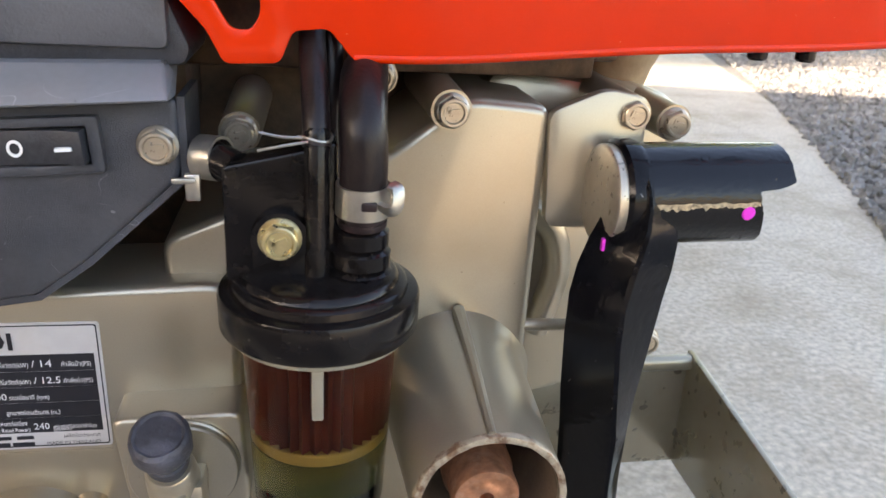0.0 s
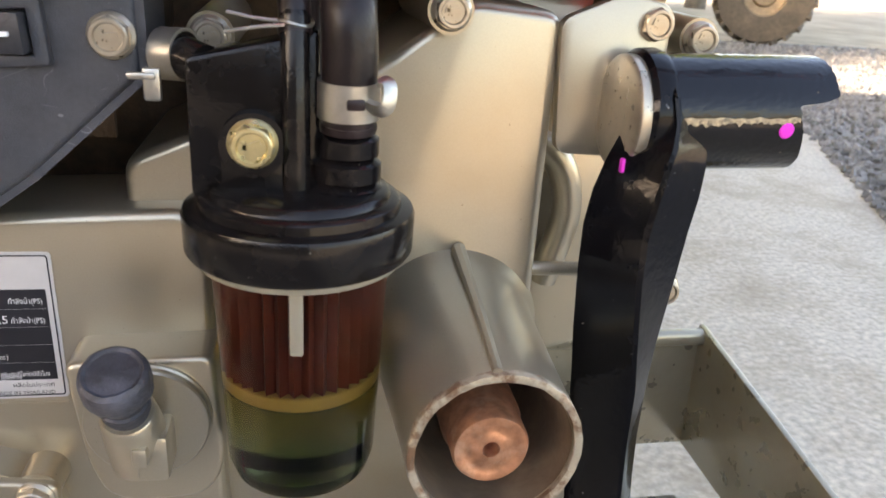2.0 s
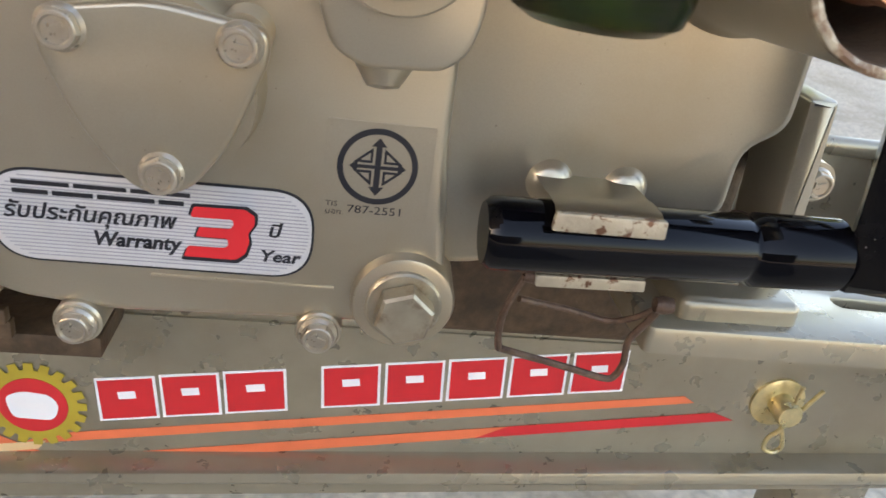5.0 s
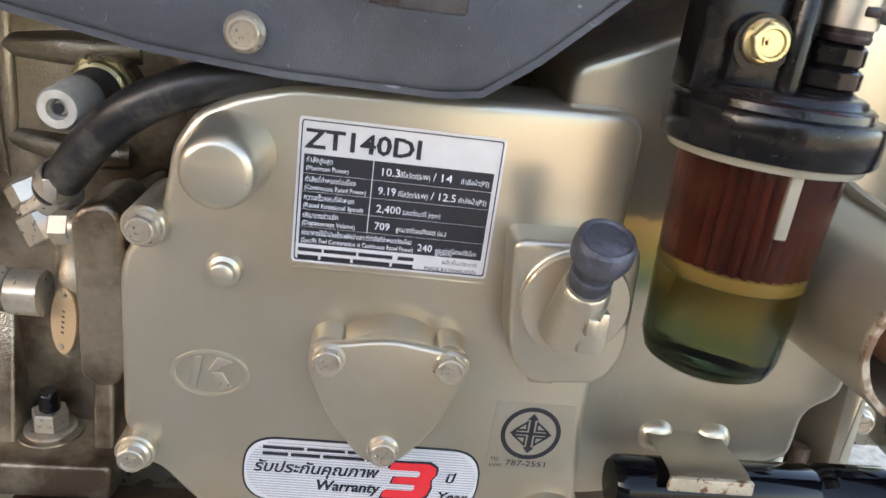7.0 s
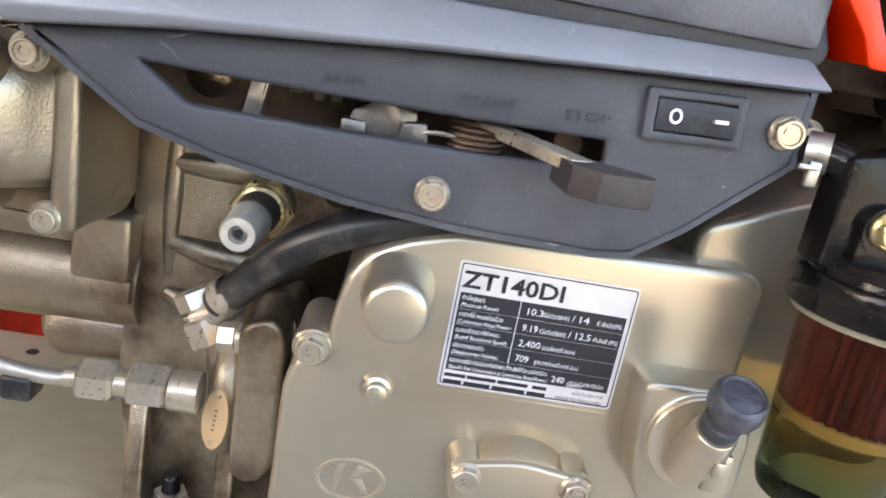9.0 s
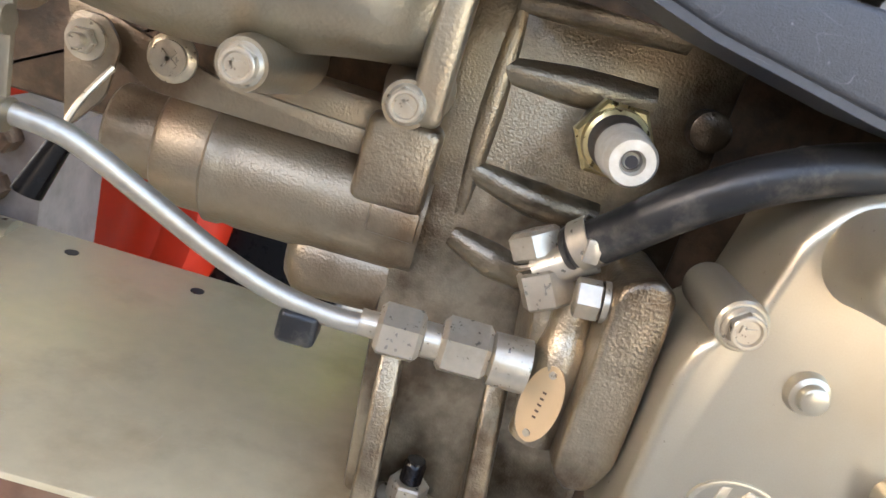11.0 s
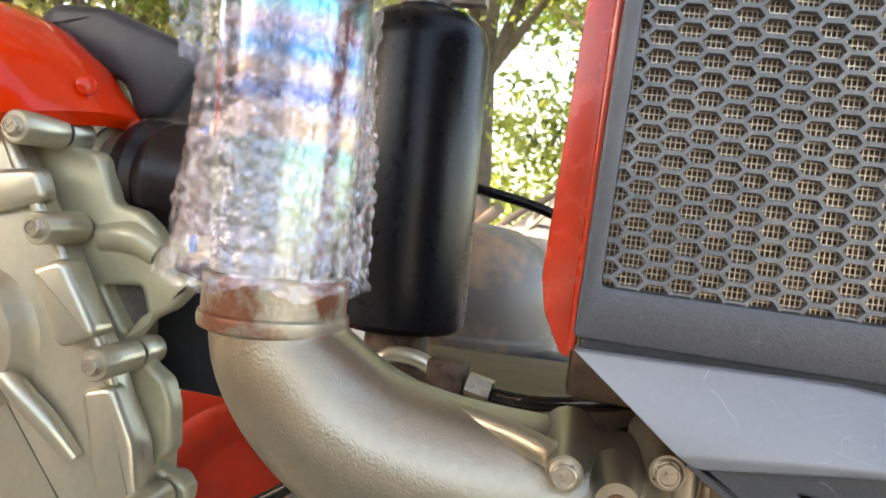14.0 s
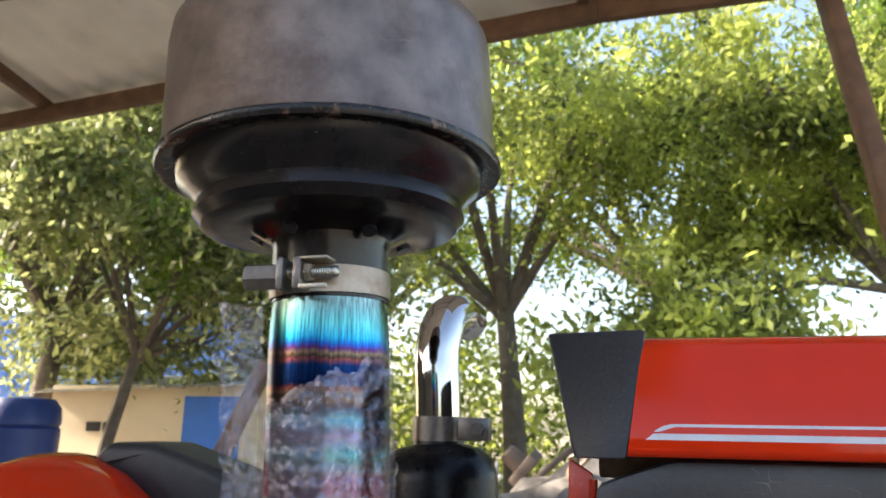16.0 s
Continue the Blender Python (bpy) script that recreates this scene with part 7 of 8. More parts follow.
# hood warm sticker line and paint spots
PINK = material("pink_paint_dab", (0.75, 0.03, 0.55), 0.5, 0.0, 0.05, 60, 0.0)
part("paint_dab", lathe(BM(), [(0.0034, 0), (0.0029, 0.0006), (0, 0.0007)], (0.3898, -0.0295, 0.7640), (0.0, -0.99, -0.09), 14), PINK, stand)
part("paint_dab", box(BM(), 0.3215, 0.3232, -0.0262, -0.0235, 0.7440, 0.7500, 0.0005), PINK, stand)


# ---- machine behind on the other side: second engine ----
ALU = material("dull_cast_aluminium", (0.47, 0.43, 0.33), 0.34, 0.75, 0.05, 120, 0.10, 300, (0.36, 0.29, 0.18), 9, 0.45, rough_spread=0.05, dirt_rough=0.55)
second = thing("small_engine", (-0.72, 0.25, 0.45), "cast aluminium engine with a red tank cover", "engine")
SEAM = [(-0.7973, 0.8997), (-0.7786, 0.8689), (-0.7511, 0.8272), (-0.7258, 0.792), (-0.7006, 0.7513), (-0.6764, 0.7096), (-0.661, 0.6766), (-0.6368, 0.6327), (-0.63, 0.6), (-0.627, 0.55), (-0.621, 0.5), (-0.606, 0.475), (-0.6, 0.43)]
bm = BM()
prism(bm, fillet([(-0.98, 0.905)] + SEAM + [(-0.98, 0.45)], 0.006, 3), 0.216, 0.240, 0.006, segments=3)
part("case_cover", bm, ALU, second)
bm = BM()
prism(bm, [(-0.98, 0.90)] + [(x - 0.007, z - 0.002) for x, z in SEAM] + [(-0.98, 0.45)], 0.239, 0.248)
part("joint", bm, BLACK_INK, second)
for a, b in ((0, 3), (3, 6), (6, 8), (8, 12)):
    bm = BM()
    sweep(bm, [(x - 0.004, 0.216, z) for x, z in SEAM[a:b + 1]], [0.0055] + [0.0072] * (b - a - 1) + [0.0055], 14, 5)
    part("seam_bead", bm, ALU, second)
bm = BM()
prism(bm, fillet([(-0.8025, 0.8989), (-0.7309, 0.8897), (-0.7237, 0.8836), (-0.7064, 0.8437), (-0.6798, 0.8396), (-0.6603, 0.8252), (-0.647, 0.8037), (-0.6491, 0.7874), (-0.6143, 0.7792), (-0.6368, 0.7516), (-0.6593, 0.7383), (-0.6736, 0.7178), (-0.6545, 0.697), (-0.634, 0.684), (-0.6245, 0.66), (-0.6205, 0.618), (-0.638, 0.602), (-0.6, 0.588), (-0.6, 0.572), (-0.614, 0.558), (-0.592, 0.505), (-0.588, 0.467), (-0.588, 0.43), (-0.90, 0.43), (-0.90, 0.90)], 0.005, 3), 0.248, 0.268, 0.006, holes=[fillet([(-0.7104, 0.7649), (-0.6695, 0.77), (-0.6593, 0.7413), (-0.6808, 0.7239)], 0.006, 3)], segments=3)
OLIVE = material("olive_grey_engine_paint", (0.42, 0.395, 0.27), 0.36, 0.35, 0.05, 120, 0.10, 300, (0.30, 0.25, 0.14), 9, 0.5, rough_spread=0.05)
part("case_half", bm, OLIVE, second)
part("case_body", prism(BM(), fillet([(-0.95, 0.43), (-0.95, 0.89), (-0.74, 0.89), (-0.71, 0.80), (-0.70, 0.60), (-0.69, 0.43)], 0.01), 0.268, 0.40, 0.004), OLIVE, second)
part("pocket_floor", prism(BM(), [(-0.7344, 0.7749), (-0.6563, 0.7749), (-0.6646, 0.7384), (-0.6876, 0.7124), (-0.7344, 0.7124)], 0.266, 0.276), STEEL_DARK, second, "grey casting in a pocket of the case")
bm = BM()
sweep(bm, [(-0.717, 0.254, 0.8096), (-0.6831, 0.254, 0.8137), (-0.6554, 0.254, 0.8014)], [0.014, 0.017, 0.013], 18, 6)
part("case_lobe", bm, OLIVE, second)
for pad, y in (([(-0.8372, 0.8571), (-0.7561, 0.8699), (-0.7443, 0.8411), (-0.7892, 0.8251), (-0.8372, 0.8144)], 0.204), ([(-0.7479, 0.7801), (-0.7142, 0.7938), (-0.6733, 0.7297), (-0.7121, 0.7108)], 0.194), ([(-0.692, 0.6756), (-0.66, 0.6863), (-0.6344, 0.6382), (-0.6237, 0.5795), (-0.6664, 0.5795)], 0.204)):
    bm = BM()
    prism(bm, fillet(pad, 0.010, 4), y, 0.222, 0.0075, segments=4)
    part("raised_pad", bm, ALU, second)
for x, z in ((-0.7351, 0.8171), (-0.6670, 0.7059), (-0.6219, 0.5796), (-0.7663, 0.9031)):
    lug = part("bolt_lug", lathe(BM(), [(0.0155, -0.052), (0.0150, 0.0), (0.0135, 0.002), (0, 0.002)], (x, 0.188, z), n=24), ALU, second)
    part("rear_lug", lathe(BM(), [(0.0140, -0.090), (0.0145, -0.061), (0.0135, -0.059), (0.004, -0.058)], (x, 0.188, z), n=24), ALU, second)
    bolt(lug, x, 0.186, z, scale=1.15)
bm = BM()
lathe(bm, [(0.074, -0.012), (0.066, -0.004), (0.060, 0.006), (0.056, 0.012), (0.049, 0.013), (0.046, 0.009), (0.038, 0.009), (0.034, 0.016), (0.014, 0.019), (0, 0.019)], (-0.8143, 0.208, 0.7036), n=56)
part("round_cover", bm, ALU, second)
bm = BM()
sweep(bm, [(-0.7794, 0.208, 0.688), (-0.7548, 0.203, 0.6677), (-0.7205, 0.205, 0.6399), (-0.6938, 0.211, 0.611)], [0.009, 0.011, 0.011, 0.008], 16, 6)
part("case_rib", bm, ALU, second)
bm = BM()
rows = []
for k in range(9):
    a = k / 8
    prof = [(-0.98, 0.918), (-0.98, 1.00), (-0.90, 1.034), (-0.83, 1.030), (-0.785, 1.012), (-0.735, 0.978), (-0.698, 0.930), (-0.705, 0.917)]
    bulge = 0.18 + 0.24 * a
    rows.append([bm.verts.new((x - (0.038 + 0.05 * (2 * a - 1) ** 2) * (x > -0.86), bulge - 0.035 * math.sin(math.pi * min(1, max(0, (1.04 - z) / 0.12))) * (1 - a), z - 0.02 * (2 * a - 1) ** 2)) for x, z in prof])
for a, b in zip(rows, rows[1:]):
    for i in range(len(a)):
        bm.faces.new((a[i], a[(i + 1) % len(a)], b[(i + 1) % len(a)], b[i]))
bm.faces.new(rows[0])
bm.faces.new(rows[-1][::-1])
bmesh.ops.bevel(bm, geom=[e for e in bm.edges if e.calc_face_angle(0) > 0.4], offset=0.008, segments=3, affect="EDGES", profile=0.5)
part("tank_cover", bm, RED_GLOSS, second, "glossy orange-red moulded tank cover")
for x, z in ((-0.7500, 0.952), (-0.845, 0.945)):
    part("cover_rivet", lathe(BM(), [(0.010, -0.004), (0.0095, 0.002), (0.006, 0.0038), (0, 0.004)], (x, 0.163 + 0.09 * (x > -0.76), z), (0.5, -0.85, 0.1), n=20), RED_GLOSS, second)
bm = BM()
prism(bm, fillet([(-0.895, 1.01), (-0.862, 1.046), (-0.80, 1.046), (-0.69, 1.012), (-0.680, 0.985), (-0.715, 0.935), (-0.752, 0.930), (-0.765, 0.965), (-0.83, 0.99)], 0.012, 4), 0.33, 0.42, 0.012, segments=3)
part("air_box", bm, DARK_PLASTIC, second, "dusty dark plastic air cleaner box")
bm = BM()
lathe(bm, [(0.055, 0), (0.062, 0.01), (0.062, 0.022), (0.055, 0.03), (0.060, 0.04), (0.060, 0.05), (0.052, 0.06), (0.05, 0.12)], (-0.73, 0.33, 0.87), (1, -0.15, 0), 32)
part("rubber_duct", bm, RUBBER, second)
part("fan_shroud", box(BM(), -0.74, -0.575, 0.345, 0.40, 0.645, 0.79, 0.01), DARK_PLASTIC, second, "dark plastic fan shroud")
part("inlet_ring", lathe(BM(), [(0.048, 0), (0.052, 0.012), (0.044, 0.014), (0.04, 0.03)], (-0.765, 0.33, 0.872), (1, -0.15, 0), 32), ALU, second)
for x in (-0.9, -0.6):
    part("leg", box(BM(), x - 0.03, x + 0.03, 0.24, 0.34, 0.15, 0.46, 0.004), CHASSIS, second)

# red drum behind
drum = thing("red_drum", (-0.66, 0.62, 0.15), "large orange-red wheel drum with a pale sticker", "drum")
DEEP_RED = material("dusty_deep_red_paint", (0.64, 0.030, 0.008), 0.42, 0.0, 0.12, 18, 0.1, 200, (0.36, 0.05, 0.03), 6, 0.6)
bm = BM()
lathe(bm, [(0.0, 0.02), (0.12, 0.02), (0.135, 0.026), (0.15, 0.045), (0.17, 0.050), (0.185, 0.044), (0.20, 0.050), (0.225, 0.045), (0.245, 0.02), (0.25, -0.12), (0, -0.12)], (-0.66, 0.62, 0.395), (0, -1, 0), 72)
part("drum_face", bm, DEEP_RED, drum)
part("pale_sticker", prism(BM(), fillet([(-0.825, 0.46), (-0.79, 0.455), (-0.79, 0.37), (-0.822, 0.365)], 0.008), 0.570, 0.572), material("faded_pink_sticker", (0.72, 0.20, 0.13), 0.5, 0.0, 0.05, 30, 0.0), drum)
bm = BM()
prism(bm, fillet([(-0.70, 0.552), (-0.62, 0.585), (-0.585, 0.565), (-0.60, 0.548), (-0.66, 0.546)], 0.006), 0.560, 0.562)
part("white_sticker", bm, WHITE, drum)

GREASY = material("greasy_pinkish_grey_paint", (0.20, 0.16, 0.14), 0.45, 0.2, 0.2, 40, 0.3, 200, (0.07, 0.04, 0.028), 14, 0.7)
gear = thing("gear_housing", (-0.54, 0.42, 0.15), "rusty brown gear housing with large nuts", "gearbox")
bm = BM()
prism(bm, [(-0.625, 0.15), (-0.625, 0.455), (-0.545, 0.545), (-0.505, 0.530), (-0.490, 0.15)], 0.350, 0.46, 0.006)
part("housing", bm, GREASY, gear)
for x, z in ((-0.600, 0.440), (-0.580, 0.425), (-0.565, 0.485), (-0.540, 0.470), (-0.535, 0.515)):
    part("nut", hexagon(BM(), (x, 0.36, z), (0, -1, 0), 0.022, 0.03, 0.002), RUSTY, gear)
bm = BM()
lathe(bm, [(0.022, 0), (0.022, 0.12), (0, 0.12)], (-0.62, 0.30, 0.43), (1, 0.1, 0.05), 24)
part("shaft_tube", bm, CHASSIS, gear)

hose("control_cable", [(-0.80, 0.16, 0.42), (-0.652, 0.15, 0.521), (-0.596, 0.15, 0.554), (-0.543, 0.15, 0.592), (-0.501, 0.15, 0.625), (-0.454, 0.15, 0.66), (-0.40, 0.16, 0.72), (-0.34, 0.16, 0.745), (-0.28, 0.12, 0.757), (-0.22, 0.10, 0.775), (-0.17, 0.10, 0.80)], 0.0055, "black sheathed control cable", SATIN_BLACK)
hose("control_cable", [(-0.74, 0.41, 0.985), (-0.66, 0.47, 0.965), (-0.55, 0.5, 0.94), (-0.414, 0.5, 0.908), (-0.322, 0.5, 0.89), (-0.2, 0.48, 0.85), (-0.10, 0.30, 0.82)], 0.0065, "black sheathed cable behind the muffler", SATIN_BLACK)
hose("fuel_return_hose", [(-0.415, 0.15, 0.715), (-0.416, 0.15, 0.745), (-0.400, 0.15, 0.765), (-0.378, 0.15, 0.767), (-0.360, 0.15, 0.760)], 0.0062, "clear grey plastic return hose", ALU)
tee = thing("hose_joint", (-0.35, 0.15, 0.73), "dusty brown hose joint under the muffler", "fitting")
part("joint_block", box(BM(), -0.366, -0.338, 0.135, 0.165, 0.742, 0.772, 0.004, None), RUSTY, tee)
part("joint_nut", hexagon(BM(), (-0.338, 0.15, 0.753), (1, 0, -0.2), 0.020, 0.02, 0.001), CAST, tee)
part("joint_pipe", sweep(BM(), [(-0.34, 0.15, 0.752), (-0.30, 0.15, 0.742), (-0.27, 0.15, 0.735)], 0.007, 14), CAST, tee)
bm = BM()
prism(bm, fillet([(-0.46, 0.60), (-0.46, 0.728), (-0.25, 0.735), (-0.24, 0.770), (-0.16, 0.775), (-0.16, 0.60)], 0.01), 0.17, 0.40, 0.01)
part("rocker_box", bm, GRIME_SHADE, engine)
bm = BM()
lathe(bm, [(0.030, 0), (0.030, 0.05), (0.024, 0.052)], (-0.426, 0.285, 0.718), (0, 0, 1), 32)
part("exhaust_stub", bm, RUSTY, can)

# dusty dome further back
dome = thing("dusty_tank", (-0.38, 0.72, 0.15), "dust-covered grey rounded tank on a stand", "tank")
DUSTY = material("dusty_grey_enamel", (0.11, 0.095, 0.085), 0.42, 0.0, 0.15, 8, 0.1, 120, (0.42, 0.24, 0.12), 7, 0.7, dirt_range=(0.50, 0.66))
bm = BM()
lathe(bm, [(0.0, 0.205), (0.05, 0.200), (0.09, 0.178), (0.115, 0.14), (0.12, 0.09), (0.118, 0.05), (0.125, 0.045), (0.125, 0.03), (0.10, 0.0), (0.0, 0.0)], (-0.42, 0.74, 0.655), (0, 0, 1), 48)
part("dome", bm, DUSTY, dome)
bm = BM()
prism(bm, fillet([(-0.58, 0.56), (-0.60, 0.66), (-0.42, 0.64), (-0.30, 0.70), (-0.22, 0.69), (-0.22, 0.56)], 0.02), 0.62, 0.66, 0.01)
part("black_cowl", bm, DARK_PLASTIC, dome)
part("stand", box(BM(), -0.50, -0.26, 0.66, 0.80, 0.15, 0.66, 0.006), MATT_BLACK, dome)

# ---- bubble wrap on the pipe ----
WRAP = bpy.data.materials.new("clear_bubble_film")
WRAP.use_nodes = True
n, link = WRAP.node_tree.nodes, WRAP.node_tree.links.new
n.remove(n["Principled BSDF"])
clear, shine, milk = n.new("ShaderNodeBsdfTransparent"), n.new("ShaderNodeBsdfGlossy"), n.new("ShaderNodeBsdfDiffuse")
shine.inputs["Color"].default_value, shine.inputs["Roughness"].default_value = (0.92, 0.88, 1.0, 1), 0.10
milk.inputs["Color"].default_value = (0.84, 0.79, 0.92, 1)
film, sheet = n.new("ShaderNodeMixShader"), n.new("ShaderNodeMixShader")
film.inputs[0].default_value = 0.14
tc, nz, crease = n.new("ShaderNodeTexCoord"), n.new("ShaderNodeTexNoise"), n.new("ShaderNodeTexNoise")
nz.inputs["Scale"].default_value, nz.inputs["Detail"].default_value, nz.inputs["Roughness"].default_value = 95, 5, 0.65
crease.inputs["Scale"].default_value, crease.inputs["Detail"].default_value, crease.inputs["Distortion"].default_value = 190, 3, 1.2
link(tc.outputs["Object"], nz.inputs["Vector"])
link(tc.outputs["Object"], crease.inputs["Vector"])
bp = n.new("ShaderNodeBump")
link(crease.outputs["Fac"], bp.inputs["Height"])
bp.inputs["Strength"].default_value, bp.inputs["Distance"].default_value = 0.45, 0.004
link(bp.outputs["Normal"], shine.inputs["Normal"])
link(clear.outputs[0], film.inputs[1])
link(shine.outputs[0], film.inputs[2])
link(film.outputs[0], sheet.inputs[1])
link(milk.outputs[0], sheet.inputs[2])
link(sheet.outputs[0], n["Material Output"].inputs["Surface"])
mr = n.new("ShaderNodeMapRange")
mr.inputs["From Min"].default_value, mr.inputs["From Max"].default_value = 0.44, 0.66
mr.inputs["To Min"].default_value, mr.inputs["To Max"].default_value = 0.0, 0.085
link(nz.outputs["Fac"], mr.inputs["Value"])
link(mr.outputs["Result"], sheet.inputs[0])
rng = random.Random(4)
dents = [rng.uniform(-0.35, 1.0) for _ in range(997)]
PITCH = 0.0105


def bubble(u, v):
    """Height, 0 to 1, of a sheet of round bubbles in a honeycomb layout, each dented in its own way."""
    row = round(v / (PITCH * 0.866))
    shift = PITCH / 2 if row % 2 else 0.0
    col = round((u - shift) / PITCH)
    du, dv = u - shift - col * PITCH, v - row * PITCH * 0.866
    d = math.hypot(du, dv) / (PITCH * 0.46)
    key = (row * 131 + col * 37) % 997
    dome = math.sqrt(1 - d * d) if d < 1 else 0.0
    return dome * dents[key] + (0.35 * dents[key - 7] * (du + dv) / PITCH if d < 1 else 0.0)


for layer, (r0, z0, z1, a0, a1, amp) in enumerate(((0.0460, 0.010, 0.272, 0.0, 2 * math.pi, 0.0022), (0.0500, 0.002, 0.100, -3.5, 0.4, 0.0030))):
    bm = BM()
    na, nzs = (240, 190) if layer == 0 else (150, 160)
    grid = []
    for i in range(nzs + 1):
        row = []
        for j in range(na + 1):
            t = i / nzs
            a = a0 + (a1 - a0) * j / na
            edge_low = 0.010 * noise.noise(Vector((math.cos(a) * 2.3, math.sin(a) * 2.3, layer * 7.1))) + 0.003 * noise.noise(Vector((a * 9, layer, 0)))
            edge_top = 0.016 * math.cos(a) + 0.012 * noise.noise(Vector((math.cos(a) * 2.7, math.sin(a) * 2.7, layer * 3.3 + 5))) + 0.004 * noise.noise(Vector((a * 11, 3, layer)))
            h = z0 + edge_low + (z1 + edge_top - z0 - edge_low) * t
            flare = 0.010 * (1 - t) ** 2 * (1 + 0.8 * math.cos(a - 3.3))
            fold = 1.5 * noise.noise(Vector((math.cos(a) * 2.5 + layer, math.sin(a) * 2.5, h * 34))) + 0.5 * noise.noise(Vector((a * 9, h * 110, 3.0 + layer))) + 0.8 * abs(noise.noise(Vector((math.cos(a) * 4, math.sin(a) * 4 + layer, h * 60 + 9))))
            r = r0 + flare + amp * (1.35 * bubble(a * r0, h + 0.004 * layer) + 0.7 * fold)
            c = PIPE0 + AX * h
            row.append(bm.verts.new((c.x + r * math.cos(a), c.y + r * math.sin(a), c.z)))
        grid.append(row)
    for i in range(nzs):
        for j in range(na):
            bm.faces.new((grid[i][j], grid[i][j + 1], grid[i + 1][j + 1], grid[i + 1][j]))
    if layer == 0:
        wrap = thing("bubble_wrap", PIPE0, "crumpled clear bubble wrap round the air pipe", "bubble wrap")
    part("wrap_layer", bm, WRAP, wrap, smooth=120)
bm = BM()
grid = []
for i in range(141):
    row = []
    for j in range(25):
        t, u = i / 140, j / 24
        h = 0.12 + 0.21 * t
        c = PIPE0 + AX * h
        a = math.pi + 0.55 - 0.25 * t
        r = 0.048 + 0.030 * u * (0.55 + 0.55 * t) + 0.003 * noise.noise(Vector((u * 5, h * 50, 1)))
        off = 0.006 * noise.noise(Vector((u * 3, h * 30, 9))) - 0.0035 * bubble(u * 0.034, h)
        row.append(bm.verts.new((c.x + r * math.cos(a) + 0.004 * noise.noise(Vector((h * 40, u, 2))), c.y + r * math.sin(a) + off, c.z + 0.004 * u)))
    grid.append(row)
for i in range(140):
    for j in range(24):
        bm.faces.new((grid[i][j], grid[i][j + 1], grid[i + 1][j + 1], grid[i + 1][j]))
part("loose_flap", bm, WRAP, wrap, smooth=120)

# ---- roof over the yard (world frame) ----
TIN = material("grey_roof_sheet", (0.84, 0.80, 0.74), 0.55, 0.0, 0.1, 2, 0.1, 50, (0.40, 0.35, 0.28), 0.8, 0.5)
WOOD = material("brown_rough_timber", (0.15, 0.08, 0.045), 0.7, 0.0, 0.3, 12, 0.5, 90, (0.07, 0.04, 0.025), 5, 0.6)
bm = BM()
nx = 348
# only the back left edge is in view; the rest is added for shade
y0, y1 = 2.55, 0.3
pts = []
for i in range(nx + 1):
    x = -9.0 + 9.9 * i / nx
    w = 0.014 * math.cos(2 * math.pi * x / 0.22)
    e = 2.55 + (0.14 * (-0.3 - x)) if x < -0.3 else 2.55
    pts.append((bm.verts.new((x, e + 0.12, 2.80 + w)), bm.verts.new((x, y1, 3.02 + w))))
for (a, b), (c, d) in zip(pts, pts[1:]):
    bm.faces.new((a, c, d, b))
# unseen front sheets, added to keep the sun off the machine
for i in range(nx):
    x0, x1 = -9.0 + 9.9 * i / nx, -9.0 + 9.9 * (i + 1) / nx
    if x1 > -0.05:
        break
    w0, w1 = (3.02 + 0.014 * math.cos(2 * math.pi * x / 0.22) for x in (x0, x1))
    y_end, rise = (-3.6, 0.25) if x0 < -1.35 else (-2.2, 0.160)
    bm.faces.new([bm.verts.new(p) for p in ((x0, 0.3, w0), (x1, 0.3, w1), (x1, y_end, w1 + rise), (x0, y_end, w0 + rise))])
bmesh.ops.remove_doubles(bm, verts=bm.verts, dist=1e-4)
wpart("roof", bm, TIN, "grey corrugated sheet roof on timber, extended out of view to block sun", "roof", smooth=60)


def beam(name, a, b, w, h, label="rough brown timber roof beam"):
    bm = BM()
    a, b = Vector(a), Vector(b)
    d = b - a
    box(bm, 0, d.length, -w / 2, w / 2, -h / 2, h / 2, 0.004)
    bm.transform(Matrix.Translation(a) @ d.to_track_quat("X", "Z").to_matrix().to_4x4())
    return wpart(name, bm, WOOD, label, "beam")


beam("beam_1", (-6.4, 3.40, 2.72), (-0.32, 2.56, 2.72), 0.05, 0.10)
beam("beam_2", (-0.32, 2.56, 2.72), (0.85, 2.56, 2.75), 0.05, 0.10)
for i, x in enumerate((-5.4, -3.62, -2.0, -0.4)):
    beam(f"rafter_{i + 1}", (x, 2.7 + (0.14 * (-0.3 - x) if x < -0.3 else 0), 2.78), (x + 0.2, 0.35, 2.96), 0.05, 0.09)
for i, y in enumerate((2.0, 1.5, 1.0, 0.45)):
    z = 2.80 + (2.6 - y) * 0.09 + 0.02
    beam(f"purlin_{i + 1}", (-6.4, y + 0.02, z - 0.06), (-0.06, y, z - 0.02), 0.04, 0.06)
beam("post_1", (0.955, 2.5, -0.02), (0.575, 2.5, 2.68), 0.09, 0.07, "leaning brown timber roof post")
beam("post_2", (-5.6, 3.2, -0.02), (-5.6, 3.2, 2.72), 0.1, 0.1, "brown timber roof post")
beam("post_3", (-2.9, 0.4, -0.02), (-2.9, 0.4, 2.94), 0.1, 0.1, "brown timber roof post")
beam("post_4", (-5.6, 0.4, -0.02), (-5.6, 0.4, 2.94), 0.1, 0.1, "brown timber roof post")
beam("plank_1", (-1.75, 1.45, 0.0), (-1.28, 1.55, 1.10), 0.06, 0.04, "leaning pale timber plank")

# out of view: blocks low light from the front left, open to the right
bm = BM()
box(bm, -9.0, 0.9, -4.6, -4.4, -0.02, 1.7)
